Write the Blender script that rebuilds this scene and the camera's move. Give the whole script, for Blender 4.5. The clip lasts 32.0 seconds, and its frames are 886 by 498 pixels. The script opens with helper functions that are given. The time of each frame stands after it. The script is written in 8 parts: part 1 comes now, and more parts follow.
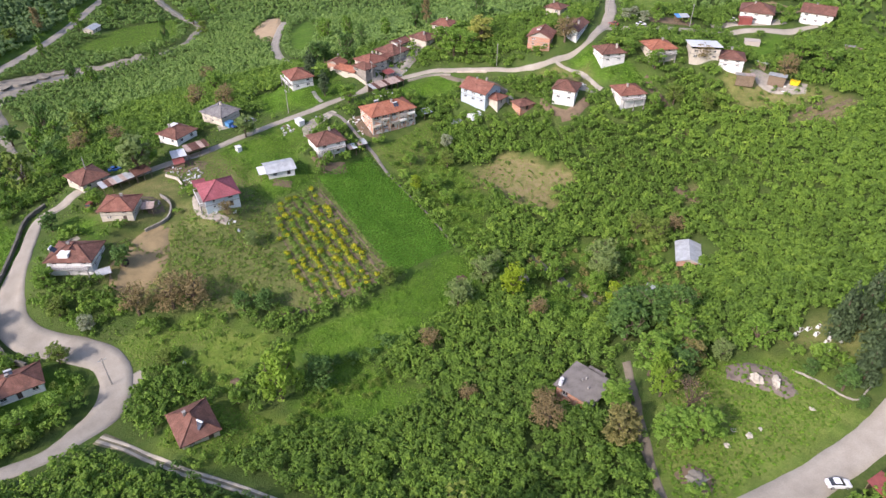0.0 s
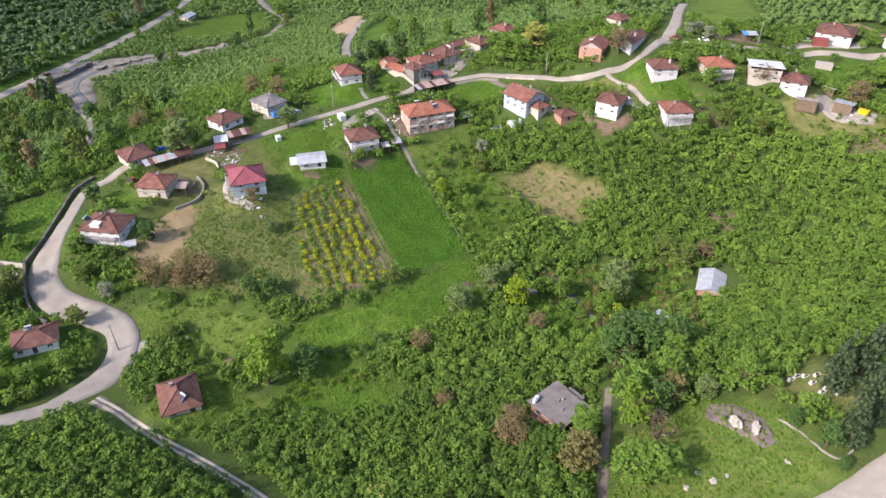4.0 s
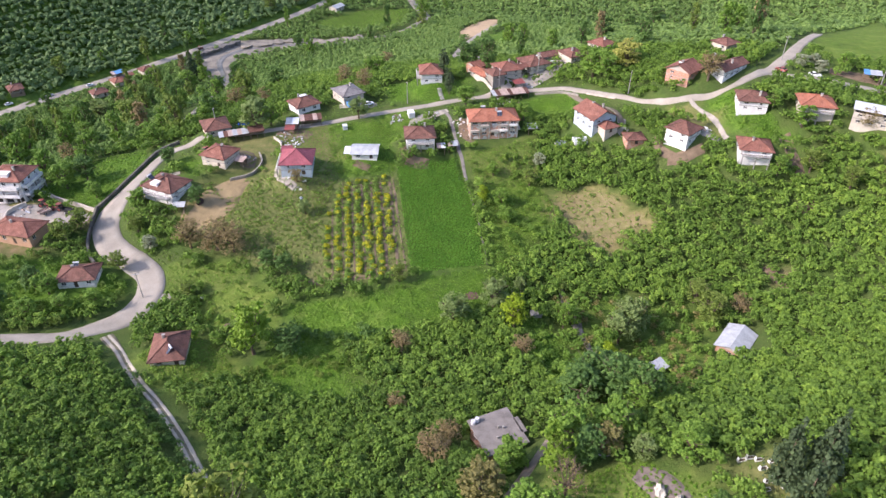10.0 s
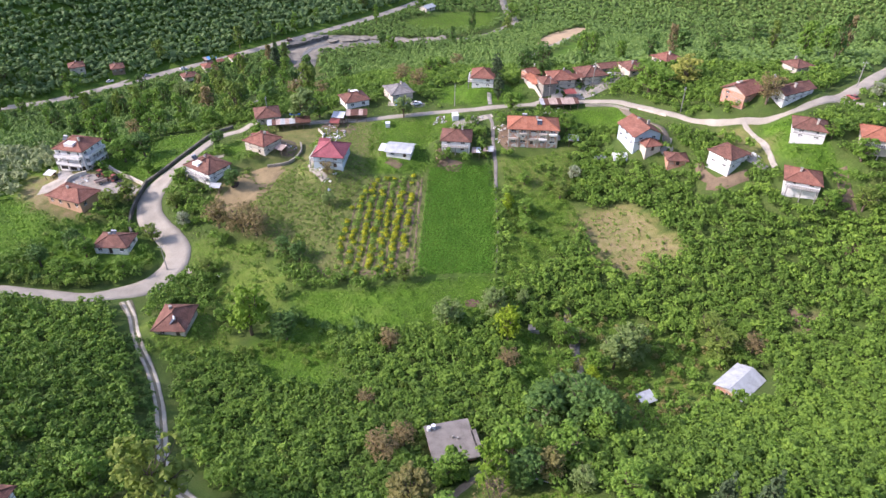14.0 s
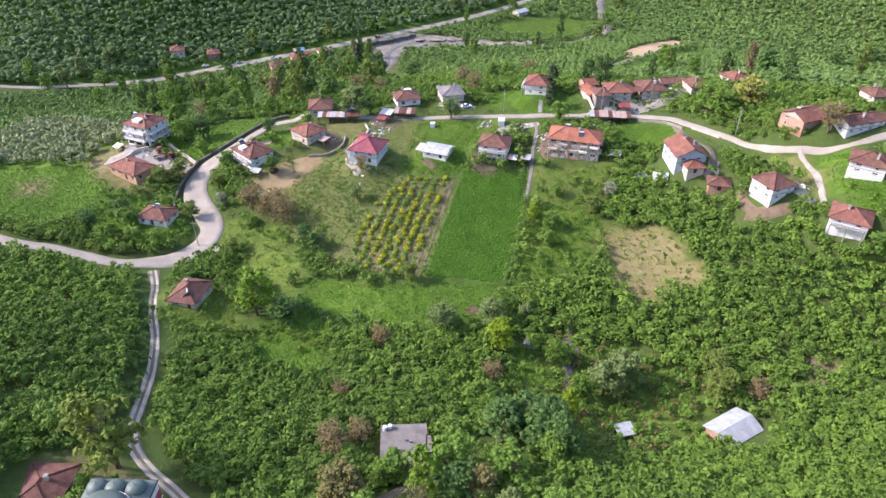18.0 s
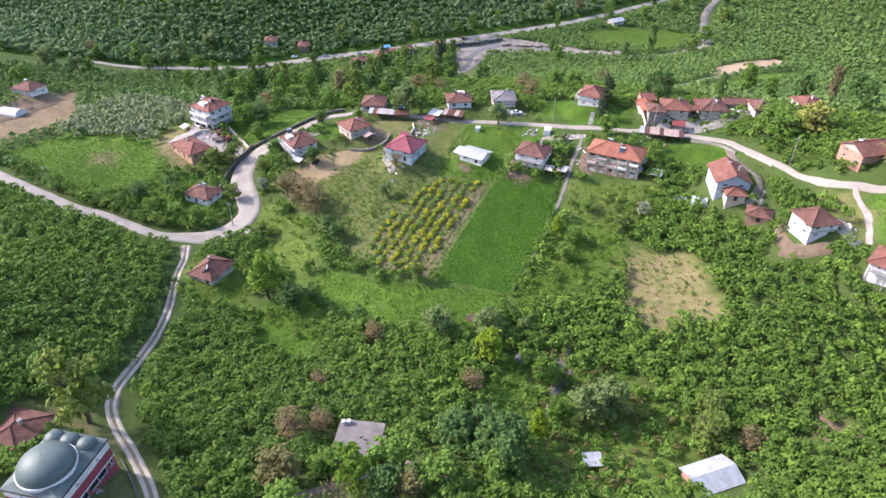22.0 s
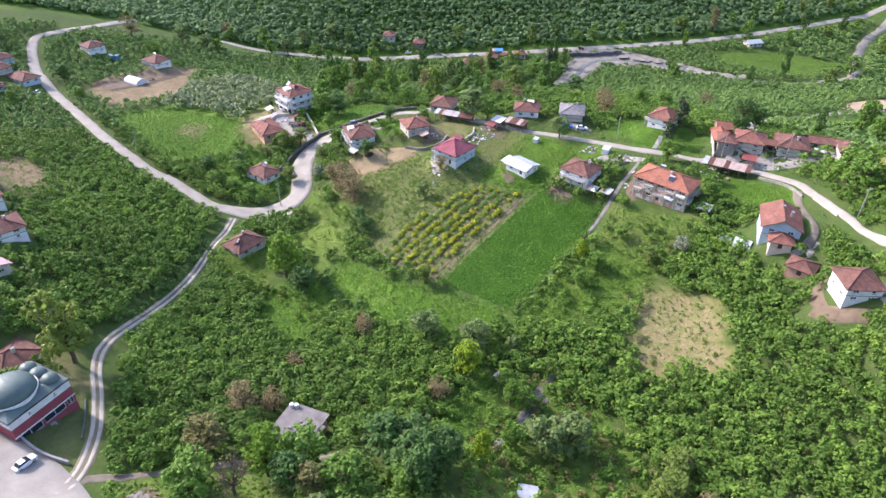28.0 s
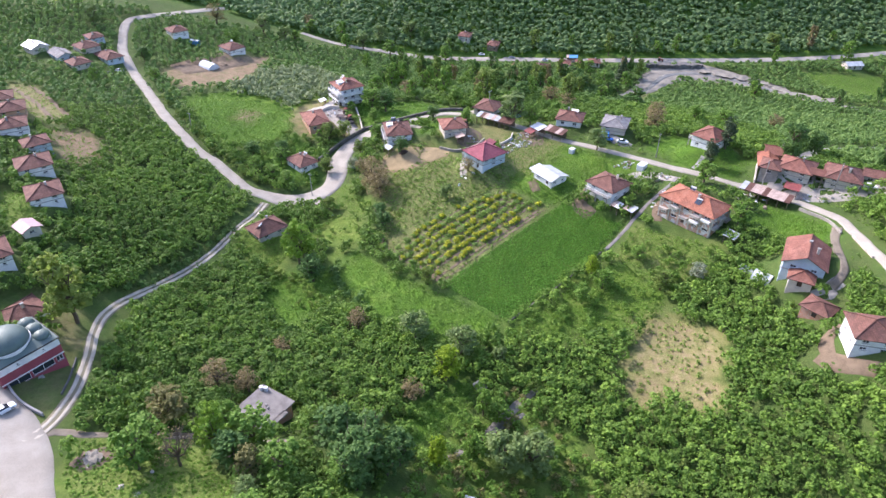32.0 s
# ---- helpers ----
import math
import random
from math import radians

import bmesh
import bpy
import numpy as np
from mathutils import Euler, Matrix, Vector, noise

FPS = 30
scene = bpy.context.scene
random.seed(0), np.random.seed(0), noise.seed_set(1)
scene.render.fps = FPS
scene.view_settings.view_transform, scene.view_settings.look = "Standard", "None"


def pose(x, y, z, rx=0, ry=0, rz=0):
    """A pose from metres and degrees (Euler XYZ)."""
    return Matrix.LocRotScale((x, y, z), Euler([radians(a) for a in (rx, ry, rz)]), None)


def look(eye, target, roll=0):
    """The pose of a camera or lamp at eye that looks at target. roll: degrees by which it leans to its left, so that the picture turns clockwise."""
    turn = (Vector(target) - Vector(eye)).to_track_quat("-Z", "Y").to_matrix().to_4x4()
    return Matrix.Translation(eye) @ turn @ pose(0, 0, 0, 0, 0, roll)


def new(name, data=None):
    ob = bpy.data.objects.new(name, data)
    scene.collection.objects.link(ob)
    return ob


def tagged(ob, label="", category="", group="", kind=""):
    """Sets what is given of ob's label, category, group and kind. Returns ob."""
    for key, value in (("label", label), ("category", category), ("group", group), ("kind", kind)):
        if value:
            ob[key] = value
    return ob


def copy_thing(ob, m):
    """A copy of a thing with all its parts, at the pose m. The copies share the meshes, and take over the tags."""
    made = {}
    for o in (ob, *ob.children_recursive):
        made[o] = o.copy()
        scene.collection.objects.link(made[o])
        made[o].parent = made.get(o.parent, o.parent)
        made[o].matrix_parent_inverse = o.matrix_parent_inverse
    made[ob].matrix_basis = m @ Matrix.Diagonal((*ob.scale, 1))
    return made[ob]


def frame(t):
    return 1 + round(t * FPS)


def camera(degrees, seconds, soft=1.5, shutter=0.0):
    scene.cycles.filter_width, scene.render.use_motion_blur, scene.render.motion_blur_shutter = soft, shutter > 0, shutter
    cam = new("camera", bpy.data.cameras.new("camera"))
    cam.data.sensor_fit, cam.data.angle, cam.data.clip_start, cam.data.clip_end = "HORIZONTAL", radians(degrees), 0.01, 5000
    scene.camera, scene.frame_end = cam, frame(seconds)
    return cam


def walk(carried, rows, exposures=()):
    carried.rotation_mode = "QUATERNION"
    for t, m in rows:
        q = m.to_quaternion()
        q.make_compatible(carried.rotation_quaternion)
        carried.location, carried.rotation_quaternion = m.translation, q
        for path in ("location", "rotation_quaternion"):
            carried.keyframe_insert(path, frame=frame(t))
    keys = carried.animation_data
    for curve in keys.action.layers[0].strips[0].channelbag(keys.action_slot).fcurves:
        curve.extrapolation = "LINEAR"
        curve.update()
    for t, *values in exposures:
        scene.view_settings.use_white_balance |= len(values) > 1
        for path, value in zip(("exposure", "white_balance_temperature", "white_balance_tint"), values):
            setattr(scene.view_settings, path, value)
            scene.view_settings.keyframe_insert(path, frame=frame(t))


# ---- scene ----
cam = camera(67.33, 32.0)
UNIT = 1.2                                        # metres to one unit of the plan
PATH = [
    (0.0, 1.30, 1.55, 113.70, 53.96, -0.31, 0.36),
    (0.5, 3.40, 1.64, 113.69, 53.98, -0.31, 1.39),
    (1.0, 5.88, 1.79, 113.70, 54.01, -0.32, 2.58),
    (1.5, 8.10, 1.98, 113.69, 54.04, -0.34, 3.65),
    (2.0, 10.68, 2.26, 113.67, 54.06, -0.38, 4.90),
    (2.5, 12.99, 2.55, 113.64, 54.08, -0.39, 6.01),
    (3.0, 15.68, 2.94, 113.63, 54.12, -0.39, 7.29),
    (3.5, 18.10, 3.35, 113.61, 54.16, -0.39, 8.45),
    (5.5, 28.88, 5.85, 113.52, 54.23, -0.28, 13.68),
    (6.0, 31.85, 6.72, 113.48, 54.27, -0.26, 15.11),
    (6.5, 34.38, 7.51, 113.45, 54.30, -0.27, 16.34),
    (7.0, 37.29, 8.49, 113.42, 54.33, -0.28, 17.76),
    (7.5, 39.81, 9.42, 113.38, 54.36, -0.28, 18.99),
    (8.0, 42.66, 10.55, 113.32, 54.41, -0.29, 20.40),
    (8.5, 45.13, 11.56, 113.30, 54.44, -0.32, 21.62),
    (9.0, 47.94, 12.84, 113.22, 54.47, -0.31, 23.01),
    (9.5, 50.39, 13.98, 113.15, 54.50, -0.30, 24.23),
    (10.0, 53.13, 15.39, 113.13, 54.52, -0.32, 25.63),
    (10.5, 55.48, 16.61, 113.06, 54.56, -0.31, 26.84),
    (11.0, 58.11, 18.11, 113.06, 54.59, -0.32, 28.23),
    (11.5, 60.37, 19.45, 113.03, 54.63, -0.33, 29.45),
    (12.0, 62.91, 21.03, 113.03, 54.65, -0.34, 30.82),
    (12.5, 65.13, 22.47, 113.02, 54.67, -0.33, 32.04),
    (13.0, 67.45, 24.00, 112.93, 54.69, -0.31, 33.29),
    (13.5, 69.70, 25.66, 112.91, 54.71, -0.28, 34.58),
    (14.0, 71.91, 27.34, 112.93, 54.74, -0.28, 35.87),
    (14.5, 74.10, 29.12, 112.89, 54.78, -0.25, 37.18),
    (16.5, 82.60, 36.55, 112.81, 54.87, -0.24, 42.43),
    (17.0, 84.60, 38.58, 112.81, 54.87, -0.23, 43.74),
    (17.5, 86.56, 40.64, 112.79, 54.90, -0.20, 45.05),
    (18.0, 88.46, 42.69, 112.75, 54.92, -0.17, 46.37),
    (18.5, 90.32, 44.80, 112.76, 54.93, -0.16, 47.69),
    (19.0, 92.11, 46.96, 112.75, 54.94, -0.15, 48.99),
    (19.5, 93.86, 49.17, 112.73, 54.96, -0.14, 50.30),
    (20.0, 95.56, 51.37, 112.73, 54.99, -0.15, 51.61),
    (20.5, 97.23, 53.75, 112.76, 55.01, -0.12, 52.93),
    (21.0, 98.84, 56.05, 112.74, 55.05, -0.12, 54.24),
    (21.5, 100.39, 58.42, 112.76, 55.06, -0.08, 55.57),
    (22.0, 101.88, 60.78, 112.78, 55.09, -0.06, 56.89),
    (22.5, 103.34, 63.27, 112.78, 55.11, -0.01, 58.23),
    (23.0, 104.74, 65.70, 112.76, 55.14, 0.01, 59.51),
    (23.5, 106.02, 68.13, 112.78, 55.16, -0.02, 60.78),
    (24.0, 107.28, 70.59, 112.77, 55.18, -0.03, 62.07),
    (24.5, 108.44, 72.99, 112.78, 55.20, -0.02, 63.28),
    (25.0, 109.50, 75.30, 112.80, 55.22, -0.01, 64.42),
    (25.5, 110.43, 77.44, 112.78, 55.24, -0.06, 65.51),
    (27.5, 113.80, 86.66, 112.93, 55.28, -0.07, 69.98),
    (28.0, 114.59, 89.16, 112.94, 55.30, -0.09, 71.17),
    (28.5, 115.26, 91.34, 112.92, 55.32, -0.13, 72.23),
    (29.0, 115.93, 93.93, 113.01, 55.32, -0.13, 73.42),
    (29.5, 116.49, 96.27, 113.03, 55.32, -0.15, 74.49),
    (30.0, 117.06, 98.92, 113.05, 55.34, -0.19, 75.75),
    (30.5, 117.56, 101.38, 113.05, 55.34, -0.20, 76.87),
    (31.0, 118.13, 104.13, 113.11, 55.32, -0.24, 78.18),
    (31.5, 118.63, 106.64, 113.07, 55.34, -0.26, 79.30),
    (32.0, 119.06, 109.63, 113.09, 55.34, -0.30, 80.65),
]
walk(cam, [(t, pose(UNIT * x, UNIT * y, UNIT * z, *turn)) for t, x, y, z, *turn in PATH], [(0.0, 0.98, 6600, 22), (8.0, 1.16, 6500, 24), (16.0, 1.32, 6380, 26), (24.0, 1.46, 6210, 25), (32.0, 1.52, 6100, 24)])

# ---------------------------------------------------------------- light
SUN_AZ, SUN_EL = radians(221), radians(35)      # direction from which the sun shines, counted from +x
world = bpy.data.worlds.new("sky")
scene.world = world
world.use_nodes = True
wn = world.node_tree.nodes
sky = wn.new("ShaderNodeTexSky")
sky.sky_type, sky.sun_disc = "NISHITA", False
sky.sun_elevation, sky.sun_rotation = SUN_EL, radians(90) - SUN_AZ
sky.air_density, sky.dust_density = 1.0, 2.0
wn["Background"].inputs["Strength"].default_value = 0.15
world.node_tree.links.new(sky.outputs[0], wn["Background"].inputs["Color"])
sun = new("sun", bpy.data.lights.new("sun", "SUN"))
sun.data.energy, sun.data.angle, sun.data.color = 2.3, radians(4.0), (1.0, 0.95, 0.87)
sun_dir = Vector((math.cos(SUN_EL) * math.cos(SUN_AZ), math.cos(SUN_EL) * math.sin(SUN_AZ), math.sin(SUN_EL)))
sun.matrix_world = look(sun_dir * 300, (0, 0, 0))

# ---------------------------------------------------------------- plan of the land, in metres
# heights every 60 m, and smaller knolls every 30 m
HILLS = [
    (13, -5, -6, 33, 61, 60, 61, 67, 67),
    (27, 6, -15, 2, 14, 18, 25, 31, 26),
    (31, 16, -12, -28, -25, -13, -9, -11, -18),
    (14, 8, 1, -19, -21, -24, -24, -22, -22),
    (17, 8, 12, 10, -1, -14, -17, -19, -26),
    (39, 11, 2, 28, 20, 3, -1, -9, -26),
    (54, 18, -2, 18, 25, 19, 4, -9, -25),
    (38, 26, 11, -13, 39, 44, 17, -3, -18),
    (22, 35, 39, -5, 38, 44, 29, 13, -2),
    (21, 45, 69, 46, 33, 40, 39, 29, 17),
    (31, 58, 75, 59, 40, 49, 51, 46, 37),
]
KNOLLS = [
    (0.5, 0.2, 0.7, 0.8, -1, 0.2, 0.2, -0),
    (0.3, 0.1, -1.9, 1.2, 0.1, -0.4, 0, -0.1),
    (-0.2, 0.5, -2, 1.9, 0.4, -0.5, 1, 0.2),
    (2.4, -1, -1.3, 2, 0.2, -0.2, 1.6, 0.4),
    (2, -1.7, -1.7, 2.8, 1.1, -2.5, -1.9, -0),
    (-0.4, 0.4, -0.3, 0.4, 2.3, -2.2, -0, 0.5),
    (0.3, -0.5, 2.8, -3, 0.5, 2.6, 2.3, 0.1),
    (-1.4, -2, 4.9, -2.7, -0.5, -1.4, 2.1, 1.4),
    (-0.2, -1.3, -2.3, 5.3, 3, -0.3, 0.4, -2.3),
]
# open ground: fields, meadows, yards, river bed
OPEN = {
    "crop": [(-36, 170), (-22, 183), (-12, 171), (4, 144), (-11, 131)],
    "yellow": [(-47, 155), (-34, 166), (-11, 131), (-21, 125), (-31, 118), (-36, 119), (-39, 135)],
    "meadow_low": [(-35, 111), (-24, 117), (-11, 128), (4, 144), (11, 134), (2, 119), (-15, 106), (-1, 95), (-14, 87), (-29, 88), (-28, 106)],
    "garden": [(-84, 132), (-69, 145), (-50, 161), (-39, 135), (-36, 121), (-48, 118), (-58, 118), (-73, 122)],
    "garden_top": [(-68, 181), (-51, 192), (-34, 166), (-49, 155)],
    "clearing": [(8.2, 178.3), (13, 182.7), (18, 186.5), (24, 188), (29, 185), (32, 182), (38.6, 180), (38.7, 174.5), (34.1, 170), (33.5, 166), (30.1, 162), (24.3, 165.3), (18.5, 169.8), (11.3, 173.2)],
    "rocks": [(40, 82), (53, 90), (64, 87), (70, 73), (49, 61), (34, 62)],
    "meadow_west": [(-127, 116), (-129, 141), (-117, 149), (-104, 139), (-103, 120), (-120, 115)],
    "meadow_nw": [(-150, 47), (-157, 63), (-132, 93), (-111, 93), (-103, 72), (-114, 60)],
    "bare": [(-186, 34), (-218, 79), (-174, 73), (-160, 46)],
    "lawn": [(-66, 217), (-52, 225), (-37, 228), (-31, 217), (-45, 206), (-57, 203)],
    "lawn_road": [(-12, 223), (2, 227), (6, 220), (2, 216), (-8, 216)],
    "lawn_east": [(42, 221), (50, 226), (62, 216), (70, 207), (55, 207)],
    "yard_east": [(92, 212), (105, 215), (118, 202), (124, 194), (106, 196), (93, 198)],
    "yard_hill": [(101, 236), (124, 237), (119, 226), (106, 220)],
    "slope_top": [(69, 274), (103, 407), (97, 272), (76, 251)],
    "brushgap": [(33.1, 111.8), (21.1, 125.6), (18, 132.2), (22.7, 134), (30.1, 129.2), (36.5, 119), (36.7, 112.7)],
    "meadow_bend": [(-55, 105), (-54, 112), (-42, 114), (-32, 105), (-42, 104), (-46, 96)],
    "lowyard": [(-54, 82), (-52, 95), (-37, 92), (-29, 88), (-39, 78)],
    "bigyard": [(-20, 185), (-4, 201), (4, 188), (-12, 176)],
    "farfield": [(-214, 370), (-201, 418), (-175, 443), (-159, 393), (-187, 370)],
    "river": [(-99, 209), (-177, 255), (-227, 287), (-231, 295), (-227, 318), (-217, 333), (-185, 349), (-180, 342), (-202, 322), (-214, 298), (-192, 275), (-126, 228)],
    "sandy": [(-109, 380), (-114, 428), (-109, 440), (-96, 393), (-91, 351), (-99, 353)],
    "mosque_yard": [(10, 53), (17, 56), (28, 56.5), (30, 54.5), (27, 50.5), (21, 45), (17, 41), (8, 50)],
    "grass_far": [(-86, 368), (-86, 427), (-72, 380), (-58, 295), (-70, 302)],
    "scrub": [(23, 143), (41, 151), (61, 154), (61, 143), (63, 122), (55, 108), (44, 118), (32, 122)],
    "strips": [(-159, -17), (-156, -8), (-114, 18), (-104, 12), (-132, -9)],
    "bare_slope": [(-102, 15), (-104, 25), (-93, 33), (-79, 35), (-76, 27)],
    "lawn_row": [(-29, 27), (-47, 22), (-48, 29), (-36, 34), (-30, 31)],
    "rows_east": [(104, 190), (113, 192), (125, 195), (128, 189), (114, 182)],
    "grove": [(-149, 62), (-182, 74), (-200, 101), (-162, 117), (-136, 112), (-126, 91), (-136, 74)],
    "graves": [(64, 92), (71, 96), (78, 92), (76, 82), (70, 84)],
    "banks": [(-78, 88), (-97, 75), (-112, 84), (-106, 98), (-92, 101), (-84, 103), (-75, 99)],
    "straw": [(-77.6, 122), (-79, 128), (-77.2, 138), (-73.7, 144), (-67.6, 142), (-68, 135.6), (-66, 129), (-69.6, 122.8)],
    "bare_spot": [(69, 168), (73.5, 170.4), (74.6, 168), (71, 166)],
    "meadow_scar": [(-134, 72), (-127, 70), (-122, 75), (-129, 80), (-135, 77)],
    "rough_east": [(-10.5, 175), (-1.2, 186.3), (10.2, 180.1), (13.8, 164.7), (11.5, 151.8), (8.2, 142), (0.6, 154.5)],
    "yard_mid": [(-82, 140.4), (-72.3, 147.8), (-61.8, 146.7), (-72, 158), (-76.3, 168.2), (-85.4, 167.5), (-90.7, 161.2), (-92, 148.5)],
    "lawn_mid": [(-100.1, 143.6), (-96.8, 149.4), (-83.1, 140.8), (-84.7, 135.3)],
    "yard_brick": [(-142.3, 99.2), (-131.4, 108.5), (-120.5, 113), (-105, 117.6), (-102.2, 113.6), (-108.7, 108.3), (-105.5, 97), (-114.5, 92.5), (-129.1, 91.6)],
    "yard_magenta": [(-78, 163), (-79, 168), (-72.6, 176), (-65, 179.5), (-54, 170), (-51.5, 160), (-55, 156)],
    "lawn_white": [(-55, 184), (-57, 193), (-48, 200.5), (-41, 197), (-38, 190), (-44, 180), (-49, 178)],
    "lawn_road_low": [(-10.2, 207), (-17, 219.5), (-4, 227.4), (1.5, 224.4), (0, 217), (-4, 211)],
    "bend_bank": [(-67, 103), (-71.4, 109.6), (-62.7, 114.4), (-51, 118.6), (-47, 113.4), (-57, 107)],
    "yard_white": [(34.5, 218.6), (39, 219.6), (49.6, 211.6), (48, 208.6), (42.5, 210.4)],
    "mosque_back": [(-5, 43), (-5, 47), (1, 52), (7, 53.6), (12, 54.4), (10, 51), (6, 49), (4, 44.5)],
}
# trees: place, crown radius, height
TREES = {
    "lime": [(18.2, 127.6, 3.0, 8.5), (-7.1, 168.7, 1.7, 5), (41.3, 122.1, 2.0, 7)],
    "pale": [(-234.6, -4.9, 4.0, 9), (-272, 127.2, 3.4, 9), (-283.6, 138.5, 3.6, 10), (4.7, 122.6, 3.5, 7), (11.2, 132, 3.3, 7), (15.2, 139.9, 1.6, 4), (42.4, 139.6, 4, 9), (41.3, 134.8, 3.6, 9), (-264.2, 72.4, 7.2, 9), (-257.5, 84.2, 4.8, 8), (-206.7, 200.8, 5.3, 9), (-289.9, 157.4, 6.8, 9), (53.2, 90.6, 2.2, 4), (-60.6, 188.8, 2.9, 7), (-204.1, 201.2, 5.0, 8), (-47.1, 138.4, 1.8, 4)],
    "olive": [(-12.3, 128, 1.8, 5), (-87, 115.6, 3.5, 5), (74.4, 202, 2.8, 6), (-82.4, 103.8, 3.4, 5), (-103.5, 110.7, 3.3, 6), (-103.1, 105.5, 2.9, 6), (84.5, 199.2, 2.5, 6), (59.1, 150.3, 4.6, 7), (54.9, 155.1, 3.3, 6), (-59.4, 104.4, 3.2, 4), (2.0, 183.0, 2.4, 5)],
    "bright": [(40.5, 90.5, 3.6, 9), (9, 235.5, 4.2, 8), (0.5, 243.5, 3.8, 8), (48, 95.5, 3.2, 7), (50, 105.1, 2.7, 6), (4.4, 237.9, 6.4, 9), (-30.7, 208.9, 3.4, 6), (-91.8, 121.9, 3, 5), (-121.8, 122.5, 4.2, 8), (-171.8, 167.3, 3.7, 6), (-109.7, 122.4, 2.4, 5), (-90.1, 88.9, 3.5, 6), (-86.5, 80.6, 3.4, 5), (28.6, 133.4, 1.6, 7), (38.9, 128.9, 1.7, 7), (44, 72.9, 3, 8), (-171, 34, 2.7, 5), (-164.2, 12, 2.1, 6), (-230.1, 59.9, 3.8, 8), (-265.1, 142.5, 3.9, 9), (-260.6, 174.3, 4.6, 8), (-211.3, 186.7, 4.8, 9), (-119.7, 154.6, 3, 7), (-83.6, 234.4, 2.9, 8), (-159.8, 428.5, 9.6, 10), (39.7, 73.3, 3.9, 7), (120.2, 219.4, 3.7, 8), (123.9, 210.8, 4, 8), (78.7, 250.2, 2.9, 5), (66.7, 198, 2.9, 5), (-92.6, 153.2, 2.1, 5), (-9.6, 207.4, 2.6, 6), (88.1, 234.3, 2.4, 4), (61.4, 217.7, 2.6, 5), (69.9, 213.4, 3.3, 6), (4.4, 46.4, 0.9, 3), (-81.9, 86.3, 2.9, 5), (-77.2, 91.1, 2.3, 5), (-11.2, 47.2, 3.0, 6), (39.1, 129.8, 2.6, 6), (30.0, 136.0, 2.2, 5), (59.7, 92.0, 2.7, 6), (33.1, 82.2, 2.2, 5), (-41.4, 94.7, 1.8, 4), (-88.3, 248.9, 3.4, 7), (-126.1, 165.6, 3.0, 6), (-116.3, 176.0, 2.8, 6), (-85.4, 174.2, 2.6, 7), (-199.7, 248.8, 4.8, 9), (-1.7, 169.6, 2.2, 5), (2.1, 163.1, 2.2, 5), (-9.1, 181.6, 2.1, 4), (33.3, 84.9, 2.6, 6)],
    "dark": [(-24.4, 99, 3.7, 7), (-40.4, 119.3, 3.5, 5), (-45.5, 118.8, 3.2, 5), (41.1, 109.2, 4.6, 9), (45.1, 112.4, 3.2, 8), (44.8, 87.7, 3.2, 7), (-34.5, 235.8, 3.6, 11), (-75.9, 128.5, 2.6, 5), (-118.5, 127.4, 3.9, 8), (-95.8, 89.3, 3.9, 6), (-94.9, 79.2, 3.7, 6), (39.5, 104.2, 4.3, 9), (-48.5, 248.4, 3.4, 9), (-99.8, 142.6, 2.4, 5), (-192.6, 25.9, 5.2, 7), (65.1, 83.2, 1.4, 3), (68.6, 78.7, 2.1, 5), (69.7, 74.8, 1.1, 2.5), (46.2, 107.5, 5, 9), (48.5, 474, 6.5, 8), (-24.7, 454.3, 6.9, 8), (-12.6, 473, 7.1, 9), (-45.9, 253.9, 3.1, 8), (-136.1, 180.5, 3.6, 7), (-186.2, 230.5, 4.5, 9), (-170.5, 238.6, 4.0, 8), (41.8, 114.8, 3.4, 8), (50.6, 107.0, 3.0, 9)],
    "brown": [(-69.3, 116.8, 4, 8), (-61.8, 118.6, 4.4, 9), (-57.1, 119.8, 3.6, 8), (-1.6, 109.8, 2.8, 5), (23.1, 119.4, 2.2, 5), (20.5, 81.5, 3.7, 6), (20.7, 87, 2.6, 5), (6.3, 92.7, 1.8, 4), (-73.6, 213.7, 3.7, 7), (41.8, 227.4, 4.3, 8), (-260.3, 49.4, 10.3, 10), (-139.6, 137.8, 3.2, 6), (-85.2, 219.7, 4.1, 7), (-299.4, 96.2, 6.6, 7), (111.9, 210.9, 4.4, 7), (85, 214.8, 3.3, 6), (65.0, 154.4, 3.2, 5), (-103.2, 281.1, 3.0, 6), (-55.2, 146.6, 2.2, 4), (-103.1, 193.1, 2.6, 6), (-114.8, 190.9, 3.1, 7)],
    "paletree": [(-86.4, 168.4, 5.2, 11)],
    "cypress": [(-39.6, 214.7, 2.3, 8), (-45.3, 222.5, 2.5, 9)],
    "gold": [(14, 242.8, 4.8, 9)],
    "conifer": [(-210.3, 263, 4.9, 15), (71.7, 89.7, 3, 13), (76.2, 91.3, 3.4, 14), (74, 83.1, 3.2, 14), (71.7, 79.3, 2.8, 10)],
    "olivetall": [(2.2, 51.6, 4.7, 15.5)],
    "russet": [(31.6, 75.2, 3.5, 7), (47.5, 90.5, 2.2, 6)],
    "greentall": [(40.8, 84.3, 2.7, 10), (-32.2, 95.6, 4.3, 13)],
    "bare": [(44, 79.2, 2.9, 8)],
    "blossom": [(72.3, 244.4, 2.4, 4), (66.8, 247.3, 2.2, 4), (-79.7, 112.8, 2.3, 4), (1.7, 192, 2.5, 4), (70, 249.6, 2.0, 3.6)],
}

# ---------------------------------------------------------------- the lie of the land
PLANNED = []


